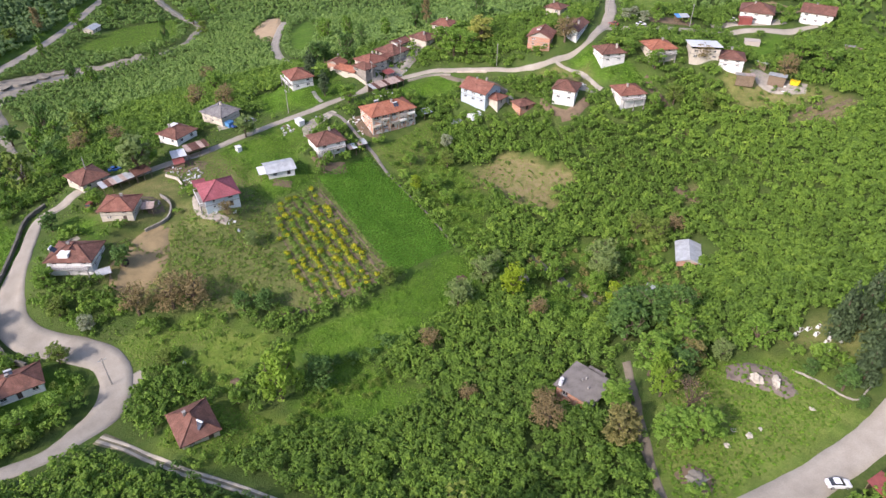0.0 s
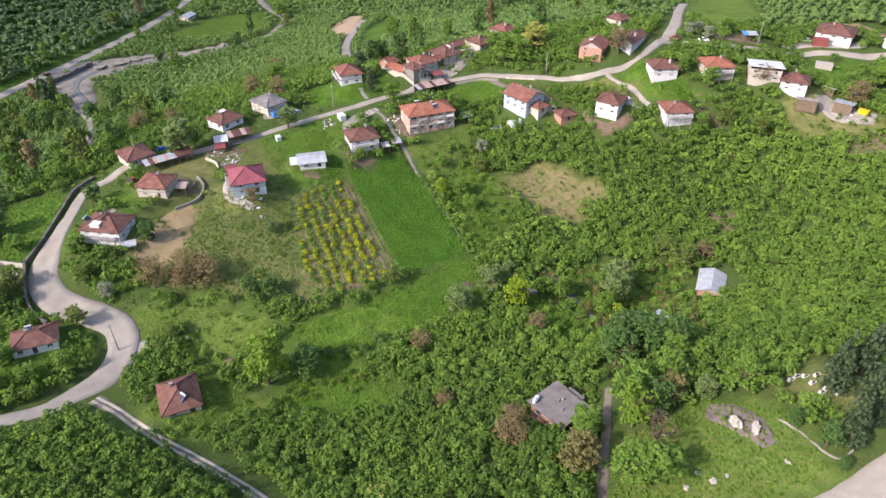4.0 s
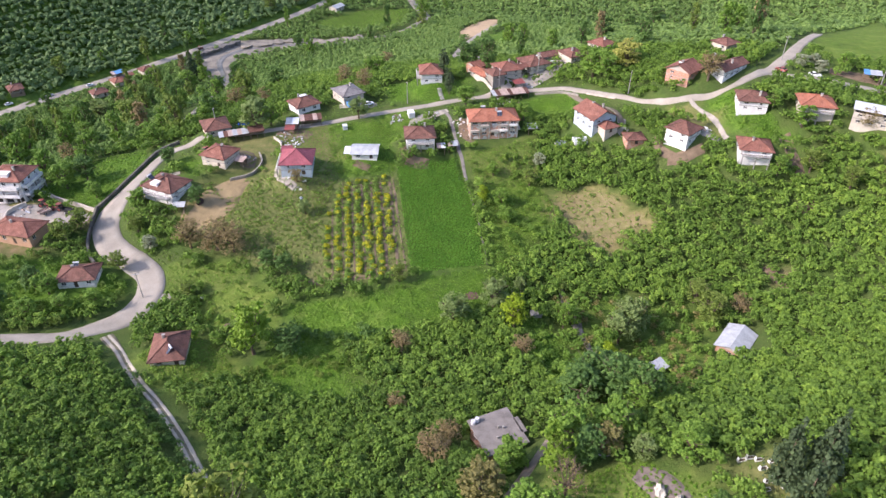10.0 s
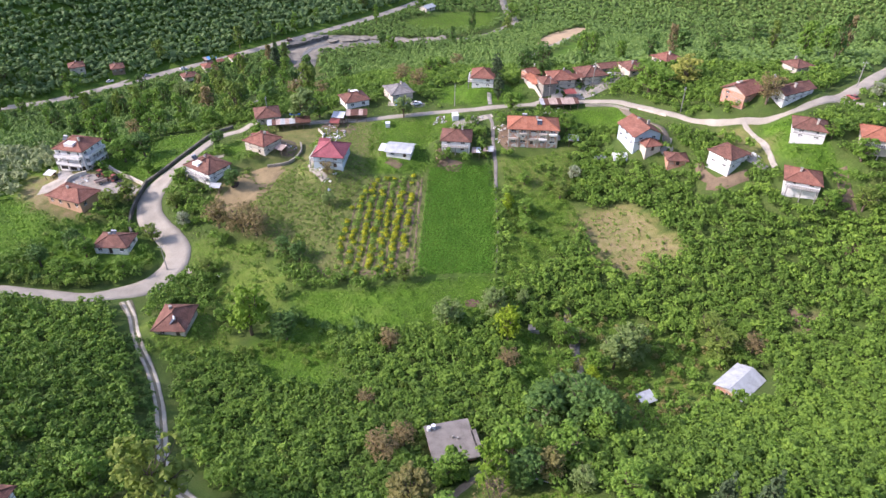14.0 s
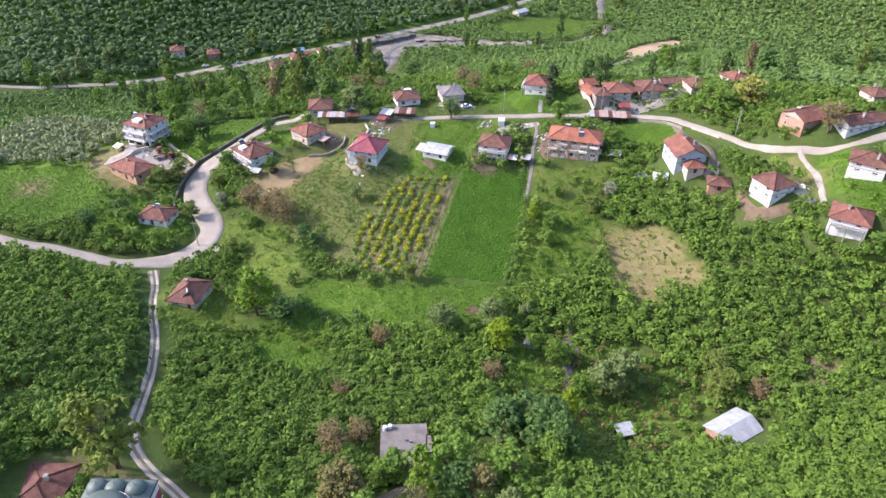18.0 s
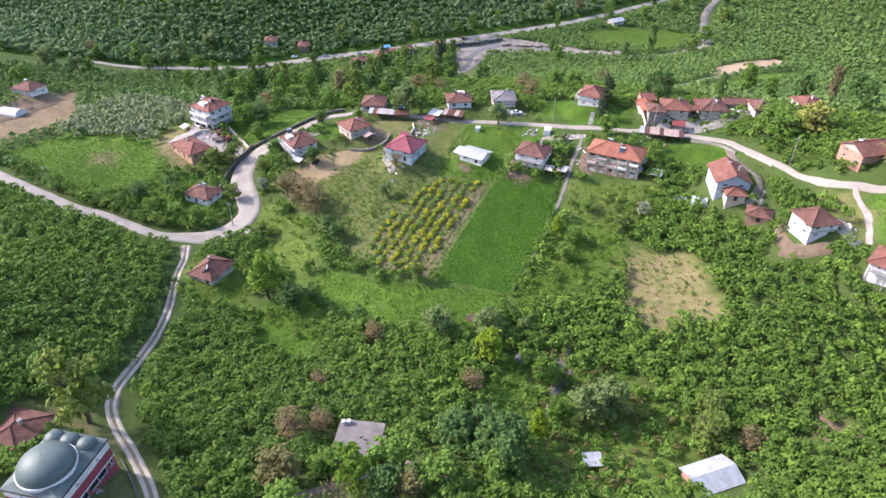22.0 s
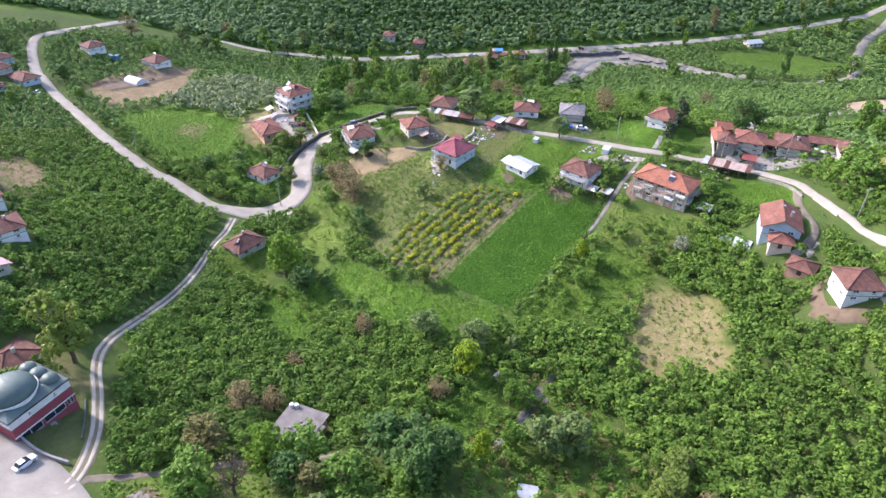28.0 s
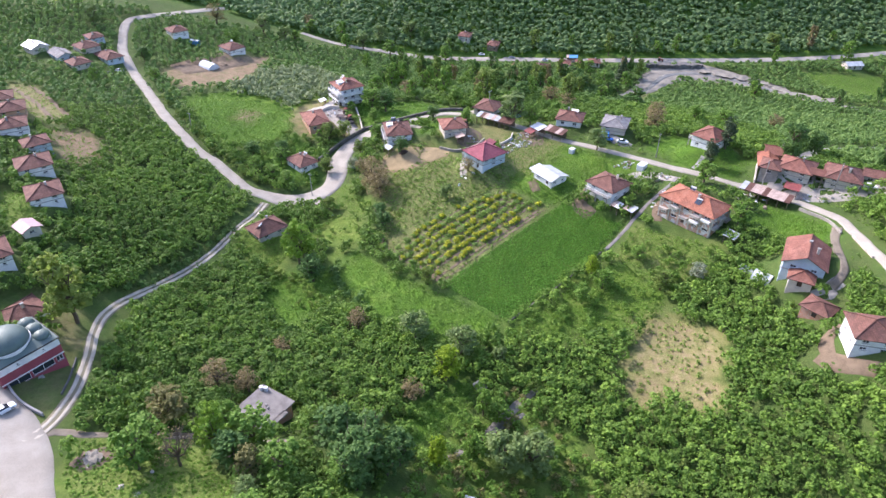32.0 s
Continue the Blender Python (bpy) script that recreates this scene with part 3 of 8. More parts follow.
plan_house(40.0, 204.0, 158, 7.0, 7.0, 4.1, "tall white cubic house with a brown pyramid roof", tile="brown", wall=WHITE, rise=2.0, chimneys=0, low=0.8)
plan_house(59.3, 202.2, 103, 7.6, 8.0, 3.1, "white house with a veranda and a red tiled hip roof", tile="red", wall=WHITE, balcony=(3,), rise=1.9, low=0.8)
plan_house(55.4, 218.3, 103, 7.4, 7.8, 3.4, "white two-storey house with a brown tiled hip roof", tile="brown", wall=WHITE, rise=1.8, low=0.8)
plan_house(71.8, 220.0, 102, 8.4, 8.6, 3.4, "brick and plaster house with an orange hip roof", tile="orange", wall=CREAM, rise=1.8, balcony=(3,), low=0.8)
plan_house(86.1, 218.3, 174, 9.0, 8.0, 3.9, "unfinished house with a bright white sheet roof", "shed", None, CREAM, rise=0.9, chimneys=0, roofmat=WHITEP)
plan_house(94.6, 214.6, 164, 7.4, 7.0, 3.4, "white house with a brown tiled roof and a veranda", tile="brown", wall=WHITE, balcony=(0,), low=0.8)
plan_house(115.2, 250.5, 156, 11.0, 10.0, 4.0, "large white house with a brown tiled hip roof and long balcony", tile="brown", wall=WHITE, balcony=(0,), base=WHITE, low=0.8)
plan_house(135.8, 247.0, 150, 10.5, 9.0, 3.6, "white house with a red-brown gable roof over open garages", "gable", "brown", WHITE, rise=2.0, garage=(0,), low=0.95)
plan_house(34.2, 229.9, 160, 7.6, 8.0, 4.0, "raw brick house with a red gable roof and solar heater", "gable", "red", BRICK, solar=[(0.1, 0.1, 0)], rise=2.0, low=0.8)
plan_house(46.5, 235.0, 153, 5.0, 12.0, 3.0, "long white house with a brown tiled roof", "gable", "brown", WHITE, storeys=2, rise=1.4)
plan_house(42.9, 258.1, 146, 6.0, 6.0, 2.2, "small house with a red-brown roof among trees", tile="brown", wall=CREAM, storeys=1)
plan_house(-37.0, 234.0, 151, 5.5, 6.6, 2.6, "small brick house with a red gable roof", "gable", "red", BRICK, storeys=1)
plan_house(-33.0, 228.5, 150, 8.0, 4.6, 2.0, "long low shed with an orange tiled roof", "gable", "orange", CREAM, storeys=1, chimneys=0)
plan_house(-27.0, 225.3, 140, 6.0, 4.6, 2.6, "small stone house with a brown roof by the road", "hip", "brown", STONE, storeys=1, chimneys=0)
plan_house(-25.3, 232.0, 135, 8.0, 8.0, 3.5, "two-storey house with a red tiled hip roof and yard", tile="red", wall=CREAM)
plan_house(-18.4, 241.0, 142, 9.0, 8.0, 3.2, "old house with a brown tiled hip roof and solar heater", tile="brown", wall=CREAM, solar=[(-0.1, -0.2, 0)])
plan_house(-7.0, 251.0, 142, 8.0, 7.0, 2.6, "house with a brown tiled roof above a yard", tile="brown", wall=CREAM, storeys=1)
plan_house(0.6, 262.0, 155, 7.0, 7.0, 2.6, "house with a red-brown roof near tall trees", tile="red", wall=CREAM, storeys=1)
plan_house(17.6, 206.0, 51, 4.6, 5.0, 1.9, "brick outbuilding with a red tiled roof", tile="red", wall=CREAM, storeys=1, chimneys=0, name="outbuilding")
plan_house(26.5, 204.6, 30, 5.2, 4.6, 1.9, "brick outbuilding with a brown tiled roof", tile="brown", wall=BRICK, storeys=1, chimneys=0, name="outbuilding")
plan_house(-16.2, 249.2, 142, 4.6, 6.2, 2.4, "garage with a dark open front and a brown tiled roof", "gable", "brown", CREAM, storeys=1, chimneys=0, name="outbuilding")
# upper west row
plan_house(-42.8, 33.9, 24, 8.0, 7.5, 3.2, "white house with a brown tiled hip roof beside a lawn", tile="brown", wall=WHITE)
plan_house(-61.0, 25.5, 24, 8.4, 8.2, 3.2, "white house with a dark brown hip roof", tile="brown", wall=WHITE)
plan_house(-78.6, 20.0, 30, 6.6, 6.6, 2.8, "pale blue house with a dark brown roof", tile="brown", wall=BLUEWASH)
plan_house(-88.8, 10.5, 20, 8.0, 8.0, 3.2, "white house with blue balconies and a brown roof", tile="brown", wall=WHITE)
plan_house(-106.0, 4.0, 20, 8.4, 8.0, 3.2, "ochre house with a brown tiled hip roof", tile="brown", wall=OCHRE)
plan_house(-118.0, -4.0, 20, 8.0, 8.0, 3.2, "house with a dark brown hip roof on the slope", tile="brown", wall=CREAM)
plan_house(-26.4, 35.1, 42, 4.4, 3.8, 1.9, "small shed with a pinkish sheet roof", "gable", None, CREAM, storeys=1, chimneys=0, name="shed", roofmat=PINKSHEET)
plan_house(-12.0, 33.0, 30, 8.0, 7.0, 3.0, "house with a brown tiled hip roof above the orchard", tile="brown", wall=WHITE)
plan_house(1.5, 41.4, 134, 8.0, 7.0, 3.0, "white house with a brown tiled hip roof behind the domed building", tile="brown", wall=WHITE, z=21.4, cut=0.3)
# north-west hamlet
plan_house(-198.9, -20, 42, 9.0, 7.0, 2.6, "house with a white and red sheet roof", "gable", None, CREAM, storeys=1, roofmat=WHITEP)
plan_house(-191, -7.6, 38, 11.0, 6.4, 2.3, "long pale blue house with a faded flat gable roof", "gable", "grey", BLUEWASH, storeys=1)
plan_house(-196, 2, 40, 9.0, 8.0, 3.2, "cream house with a brown tiled hip roof", tile="brown", wall=CREAM)
plan_house(-190, 12, 40, 12.0, 7.0, 2.6, "long house with brown tiled hip roof", tile="brown", wall=BLUEWASH, storeys=1)
plan_house(-180.6, 2, 40, 9.0, 7.0, 2.4, "low house with a red-brown roof", tile="brown", wall=CREAM, storeys=1)
plan_house(-212, 1, 35, 8.0, 6.0, 2.8, "house with a dark brown roof among trees", tile="brown", wall=BLUEWASH)
plan_house(-227.3, 34.7, 30, 9.0, 7.5, 3.2, "white house with a dark brown hip roof", tile="brown", wall=WHITE)
plan_house(-212.6, 61.5, 38, 10.0, 8.0, 3.0, "white and blue house with a red-brown hip roof", tile="brown", wall=WHITE, solar=[(-0.3, 0.2, 0)])
# along the valley road
plan_house(-281, 190, 64, 7.0, 8.0, 2.8, "house with a red-brown roof below the woods", tile="brown", wall=CREAM)
plan_house(-269, 205, 64, 6.0, 8.0, 2.8, "dark timber house below the woods", tile="brown", wall=TIMBER)
plan_house(-236.5, 225.4, 70, 7.0, 6.5, 2.3, "low house with a grey-brown roof by the valley road", tile="brown", wall=CREAM, storeys=1)
plan_house(-239, 240, 70, 6.0, 7.0, 2.2, "low house with a dull red roof by the valley road", tile="red", wall=CREAM, storeys=1)
plan_house(-237, 257, 72, 6.0, 6.5, 2.2, "small house with a brown roof by the valley road", tile="brown", wall=CREAM, storeys=1)
plan_house(-213, 404, 85, 9.0, 6.0, 2.3, "pale sheet-roofed shed by the valley road", "gable", None, CREAM, storeys=1, chimneys=0, name="shed", roofmat=METAL)

# flat-roofed brick house in the orchard
plan_house(28.6, 90.6, 49, 7.2, 7.6, 2.8, "unfinished red brick house with a grey concrete slab roof", "flat", None, BRICK, storeys=1, chimneys=0, roofmat=SLAB, z=14.1, cut=-1.8)
# sheet-roofed barn by the stream
plan_house(65.5, 142.8, 76, 8.4, 5.6, 2.0, "brick barn with a pale rusting sheet-metal roof", "gable", None, BRICK, storeys=1, chimneys=0, name="barn", roofmat=METAL, rise=1.2, z=8.3, cut=0.0)
plan_house(-46.2, 169.2, 25, 7.4, 6.0, 1.9, "white cabin with a pale rust-stained sheet roof", "gable", None, WHITE, storeys=1, chimneys=0, name="cabin", roofmat=METAL, rise=1.0)


# ---------------------------------------------------------------- mesh helpers
def mesh_object(name, verts, faces, mat, parent=None, label="", uv=None):
    me = bpy.data.meshes.new(name)
    me.from_pydata([tuple(v) for v in verts], [], faces)
    me.materials.append(mat)
    if uv:
        lay = me.uv_layers.new(name="UVMap")
        lay.data.foreach_set("uv", [c for f in uv for q in f for c in q])
    ob = new(name, me)
    if parent:
        ob.parent = parent
    if label:
        ob["label"] = label
    return ob


def part(name, bm, mat, parent=None, label=""):
    """Links a bmesh as one mesh object under its thing."""
    me = bpy.data.meshes.new(name)
    bm.normal_update()
    bm.to_mesh(me)
    bm.free()
    me.materials.append(mat)
    ob = new(name, me)
    if parent:
        ob.parent = parent
    if label:
        ob["label"] = label
    return ob


def box(bm, x0, x1, y0, y1, z0, z1, bevel=0.0, m=None):
    r = bmesh.ops.create_cube(bm, size=1)
    vs = r["verts"]
    for v in vs:
        v.co = Vector((x0 + (v.co.x + 0.5) * (x1 - x0), y0 + (v.co.y + 0.5) * (y1 - y0), z0 + (v.co.z + 0.5) * (z1 - z0)))
        if m:
            v.co = m @ v.co
    if bevel:
        bmesh.ops.bevel(bm, geom=list({e for v in vs for e in v.link_edges}), offset=bevel, segments=1, affect="EDGES")
    return bm


def rod(bm, a, b, r0, r1=None, n=6):
    """A tapered round bar from a to b."""
    a, b = Vector(a), Vector(b)
    r1 = r0 if r1 is None else r1
    q = (b - a).to_track_quat("Z", "Y").to_matrix()
    ring = []
    for p, r in ((a, r0), (b, r1)):
        ring.append([bm.verts.new(p + q @ Vector((r * math.cos(2 * math.pi * k / n), r * math.sin(2 * math.pi * k / n), 0))) for k in range(n)])
    for k in range(n):
        bm.faces.new((ring[0][k], ring[0][(k + 1) % n], ring[1][(k + 1) % n], ring[1][k]))
    bm.faces.new(ring[0][::-1]), bm.faces.new(ring[1])
    return bm


def thing(name, x, y, yaw=0.0, z=None, label="", category="", group="", kind=""):
    e = new(name)
    e.empty_display_size = 0.5
    e.matrix_world = pose(x, y, ground_z(x, y) if z is None else z, 0, 0, yaw)
    return tagged(e, label, category, group, kind)


# ---------------------------------------------------------------- ground
gx = np.concatenate([-3000 + 250 * np.arange(9), np.arange(-760, -420, 20.0), np.arange(-420, -140, 3.0), np.arange(-140, 160, 1.5), np.arange(160, 320, 8.0), np.arange(320, 3001, 200.0)])
gy = np.concatenate([-3000 + 250 * np.arange(11), np.arange(-260, -20, 12.0), np.arange(-20, 280, 1.5), np.arange(280, 560, 4.0), np.arange(560, 900, 20.0), np.arange(900, 3001, 200.0)])
GX, GY = np.meshgrid(gx, gy, indexing="ij")
FX, FY = GX.ravel(), GY.ravel()
FZ = height(FX, FY)
nx, ny = len(gx), len(gy)
idx = np.arange(nx * ny).reshape(nx, ny)
quads = np.stack([idx[:-1, :-1], idx[1:, :-1], idx[1:, 1:], idx[:-1, 1:]], -1).reshape(-1, 4)


def numpy_mesh(name, verts, quads, mat, attrs=None, smooth=False):
    """A mesh object straight from arrays of places and four-cornered faces."""
    me = bpy.data.meshes.new(name)
    n, m = len(verts), len(quads)
    me.vertices.add(n), me.loops.add(m * 4), me.polygons.add(m)
    me.vertices.foreach_set("co", np.ascontiguousarray(verts, dtype=np.float32).ravel())
    me.loops.foreach_set("vertex_index", np.ascontiguousarray(quads, dtype=np.int32).ravel())
    me.polygons.foreach_set("loop_start", np.arange(m, dtype=np.int32) * 4)
    me.polygons.foreach_set("use_smooth", np.full(m, smooth))
    for k, v in (attrs or {}).items():
        me.attributes.new(k, "FLOAT", "POINT").data.foreach_set("value", np.ascontiguousarray(v, dtype=np.float32))
    me.update()
    me.materials.append(mat)
    return new(name, me)


def edge(v, w):
    return np.clip(0.5 + v / (2 * w), 0, 1)


SOILS = {"yard_white": 0.38, "yard_magenta": 0.3, "bend_bank": 0.12, "yard_brick": 0.6, "yard_mid": 0.34, "mosque_back": 0.5, "meadow_scar": 0.7, "straw": 0.35, "bare_spot": 0.8, "bare": 0.95, "clearing": 0.55, "sandy": 1.0, "strips": 0.45, "bare_slope": 0.9, "rows_east": 0.6, "graves": 0.2, "scrub": 0.1, "mosque_yard": 0.3, "river": 0.2, "yard_east": 0.3, "garden": 0.22, "bigyard": 0.15, "rocks": 0.1, "yellow": 0.3, "farfield": 0.1}
DRYS = {"yard_white": 0.8, "lawn_white": 0.2, "bend_bank": 0.22, "yard_magenta": 0.35, "rough_east": 0.25, "yard_brick": 0.5, "yard_mid": 0.4, "mosque_back": 0.4, "straw": 1.0, "strips": 0.6, "lawn_row": 0.4, "scrub": 0.1, "graves": 0.4, "sandy": 0.2, "garden": 0.22, "clearing": 0.95, "meadow_bend": 0.42, "rocks": 0.3, "lowyard": 0.5, "yard_east": 0.7, "slope_top": 0.3, "garden_top": 0.06, "yellow": 0.25, "bigyard": 0.3}
STRAIGHT = ("crop", "yellow", "mosque_yard")
soil, dry, lush = np.zeros(len(FX)), np.zeros(len(FX)), np.zeros(len(FX))
for key, poly in OPEN.items():
    e = edge(inside(*(warp(FX, FY) if key not in STRAIGHT else (FX, FY)), poly), 2.4)
    soil = np.maximum(soil, e * SOILS.get(key, 0.0))
    dry = np.maximum(dry, e * DRYS.get(key, 0.0))
    lush = np.maximum(lush, e * (1.0 if key not in SOILS or SOILS[key] < 0.2 else 0.3))
lush = np.maximum(lush, 0.8 * edge(np.interp(FY, [92, 188, 253, 323, 400, 560], [-285, -262, -246, -233, -229, -239]) - FX, 8.0))      # grass colour under the far woods, put in to lighten their shaded gaps

g = Mat("meadow_and_soil", 0.95, 0.15)
gf = g.math("ADD", g.math("MULTIPLY", g.noise(0.06, 5, 0.6), 0.32), g.math("ADD", g.math("MULTIPLY", g.noise(0.4, 5, 0.62), 0.4), g.math("MULTIPLY", g.noise(2.4, 4, 0.7), 0.28)))
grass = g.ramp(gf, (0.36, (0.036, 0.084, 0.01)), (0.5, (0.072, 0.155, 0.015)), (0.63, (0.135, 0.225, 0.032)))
# orchard floor: shade between the bushes put into a darker ground colour
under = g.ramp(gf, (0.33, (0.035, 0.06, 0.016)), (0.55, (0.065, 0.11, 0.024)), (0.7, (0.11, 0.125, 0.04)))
dryg = g.ramp(gf, (0.33, (0.09, 0.13, 0.022)), (0.52, (0.17, 0.2, 0.045)), (0.68, (0.27, 0.25, 0.1)))
earth = g.ramp(gf, (0.3, (0.12, 0.095, 0.05)), (0.5, (0.225, 0.16, 0.098)), (0.7, (0.3, 0.225, 0.15)))
brk = g.math("MULTIPLY", g.math("SUBTRACT", g.noise(0.42, 6, 0.72), 0.5), 3.4)


def ragged(name, gain=1.0):
    return g.math("ADD", g.attr(name), g.math("MULTIPLY", brk, g.math("MULTIPLY", g.attr(name), gain)), True)


# shade-darkened floor wherever the ground isn't open
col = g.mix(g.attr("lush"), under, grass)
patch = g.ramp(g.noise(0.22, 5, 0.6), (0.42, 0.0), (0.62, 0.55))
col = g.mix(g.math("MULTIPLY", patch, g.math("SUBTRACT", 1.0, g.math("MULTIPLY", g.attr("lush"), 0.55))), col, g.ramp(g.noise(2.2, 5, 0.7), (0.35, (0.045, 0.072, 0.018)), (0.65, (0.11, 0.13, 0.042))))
col = g.mix(ragged("dry"), col, dryg)
col = g.mix(ragged("soil"), col, earth)
GROUND = g.color(col).bump(g.noise(1.6, 6, 0.7), 0.9, 0.35).done()
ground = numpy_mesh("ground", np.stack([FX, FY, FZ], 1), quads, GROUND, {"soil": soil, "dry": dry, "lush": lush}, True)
tagged(ground, "hilly village ground of meadow, weeds and bare soil", "ground", kind="structure")


# ---------------------------------------------------------------- roads
def road(name, pts, width, mat, label, lift=0.08, ragged=0.35, kind="structure"):
    """A strip laid on the ground, thick at its edges."""
    line = curve_through(pts, 1.6)
    rnd = random.Random(len(pts) * 7 + 3)
    rows, n = [], len(line)
    arc, mark = np.cumsum([0] + [math.dist(p, q) for p, q in zip(line, line[1:])]), np.cumsum([0] + [math.dist(p, q) for p, q in zip(pts, pts[1:])])
    at = np.interp(arc / arc[-1], mark / mark[-1], np.arange(len(pts)))
    wl = wr = 0.0
    ws = width if isinstance(width, (list, tuple)) else [width] * len(pts)
    for i, (x, y) in enumerate(line):
        a, b = line[max(0, i - 1)], line[min(n - 1, i + 1)]
        d = np.array((b[0] - a[0], b[1] - a[1]))
        d /= np.hypot(*d) + 1e-9
        w = np.interp(at[i], np.arange(len(ws)), ws) / 2
        wl, wr = 0.6 * wl + 0.4 * rnd.uniform(-1, 1), 0.6 * wr + 0.4 * rnd.uniform(-1, 1)
        l, r = w + wl * ragged, w + wr * ragged
        rows.append([(x - d[1] * o, y + d[0] * o) for o in (l + 0.15, l, l * 0.5, 0, -r * 0.5, -r, -r - 0.15)])
    flat = np.array(rows).reshape(-1, 2)
    z = height(flat[:, 0], flat[:, 1]).reshape(n, 7) + lift
    z[:, 0] -= lift + 0.1
    z[:, 6] -= lift + 0.1
    verts = np.column_stack([flat, z.ravel()])
    k = np.arange(n * 7).reshape(n, 7)
    q = np.stack([k[:-1, 1:], k[:-1, :-1], k[1:, :-1], k[1:, 1:]], -1).reshape(-1, 4)
    return tagged(numpy_mesh(name, verts, q, mat, None, True), label, "road", kind=kind)


MAIN = [(-300, 50), (-285, 42), (-274, 36), (-262, 27), (-252, 17), (-241, 9), (-213, 12), (-193, 18), (-176, 25), (-160, 32), (-143, 39), (-126, 46), (-110, 54.5), (-98, 61), (-91, 67), (-82, 73), (-74, 79), (-70, 86), (-67.8, 91),
        (-68, 96.5), (-69.8, 101.6), (-73, 105.2), (-78.5, 107.2), (-85.3, 108.3), (-92, 110), (-97, 113.4), (-100, 118.5), (-101.6, 125), (-103.6, 136), (-106, 148), (-101, 156), (-94, 162.5), (-88, 167),
        (-80, 173), (-71, 180), (-63, 188), (-54, 196), (-45, 203), (-36, 211), (-27, 218.5), (-17, 226.5), (-5, 230.3), (4, 228.6), (17.4, 225), (31, 220.8), (41, 222.6), (48, 226), (53, 233), (58, 242), (63, 256), (66, 272), (72, 300)]
BRANCH = [(57, 240), (69, 240.3), (84, 239.7), (105, 241), (122, 240), (134, 242)]
TRACKLINE = [(-66, 84.5), (-59, 82), (-53, 79), (-46, 76), (-36, 72.3), (-24, 66.5), (-13.5, 60.5), (-8, 57.5), (-2, 55.5), (5, 55.4), (14, 56.6), (24, 57.2), (32, 56.2), (37, 54)]
LANE = [(37, 53), (34.6, 57.5), (35.3, 62), (35.5, 70), (36, 78), (37, 86), (37.8, 96)]
FARROAD = [(-285, 92), (-276, 112), (-272, 138), (-266, 162), (-262, 188), (-255, 221), (-246, 253), (-239, 288), (-233.5, 323), (-229.5, 361), (-229, 402), (-234, 453), (-238, 505), (-239, 560)]
SQUAREROAD = [(2, 16), (9, 25), (15, 31.5), (21, 37.5), (25.8, 42.2), (31.4, 47.6), (39, 53.6), (49, 58.5), (60, 64), (72, 71), (84, 80), (100, 94), (118, 112)]
SPUR = [(-40, 243), (-55, 262), (-69, 283), (-84, 329), (-94, 382), (-99, 418)]
ALLEY = [(-37, 204), (-32, 199), (-26, 190.5), (-20, 182.5), (-15, 175)]
DRIVE1 = [(0, 227.4), (4.2, 223.6), (12, 219.6), (18.8, 215), (21.2, 210.6)]
DRIVE2 = [(38.6, 221.6), (44.6, 216.3), (48.6, 211.5), (52, 206.4)]
NARROW = [(0, 4.2), (16, 3.6), (17, 5.2), (18, 6.6), (19, 6.4), (21, 6.6), (23, 6.8), (24, 7.2), (26, 7.0), (27, 5.0), (28, 3.4), (31, 3.2), (34, 2.6), (36, 2.2), (42, 2.1), (43, 1.7), (44, 1.35), (45, 1.3), (46, 1.7), (48, 3.4), (49, 4.2), (50, 3.4), (54, 3.4)]
road("road_village", MAIN, [float(np.interp(k, *zip(*NARROW))) for k in range(len(MAIN))], ROAD, "pale gravel village road winding past the houses", 0.17)
road("road_branch", BRANCH, 2.3, ROAD, "pale gravel side road along the hillside houses", 0.1)
road("road_far", FARROAD, 4.4, ROAD, "pale gravel valley road below the wooded slope")
road("road_square", SQUAREROAD, [6, 7, 9, 9.4, 9.4, 9.8, 9.0, 6.5, 5.5, 5.5, 5.5, 5.5, 5.5], ROAD, "wide pale gravel road before the domed building", 0.1)
road("track", TRACKLINE, [3.0] + [2.0] * 11 + [2.8, 3.4], plain("trodden_grass_and_dirt", (0.17, 0.155, 0.1), 0.4, 0.6, 0.95, fine=5), "grey rutted dirt track between the hazel orchards", 0.06)
for side in (-0.6, 0.6):
    tl = curve_through(TRACKLINE, 3.0)
    off = []
    for i, (x, y) in enumerate(tl):
        (ax, ay), (bx, by) = tl[max(0, i - 1)], tl[min(len(tl) - 1, i + 1)]
        n = math.hypot(bx - ax, by - ay)
        off.append((x - (by - ay) / n * side, y + (bx - ax) / n * side))
    road("track_rut", off, 0.6, RUT, "pale wheel rut worn into the dirt track", 0.1, 0.14)
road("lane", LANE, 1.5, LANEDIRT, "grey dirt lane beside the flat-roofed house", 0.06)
road("track_spur", SPUR, 4.0, TRACK, "dirt track down to the sandy clearing")
road("path_alley", ALLEY, 1.0, SLAB, "narrow grey concrete path beside the green field")
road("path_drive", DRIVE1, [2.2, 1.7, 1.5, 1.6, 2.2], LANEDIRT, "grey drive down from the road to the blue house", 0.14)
road("path_drive_lower", DRIVE2, 1.2, TRACK, "stony drive down to the white house", 0.16)
LINES = [(MAIN[16:28], 4.3), (MAIN, 3.2), (BRANCH, 2.6), (FARROAD, 3.6), (SQUAREROAD, 5.2), (TRACKLINE, 2.7), (LANE, 1.9), (SPUR, 2.5), (ALLEY, 1.6), (DRIVE1, 1.8), (DRIVE2, 1.8)]

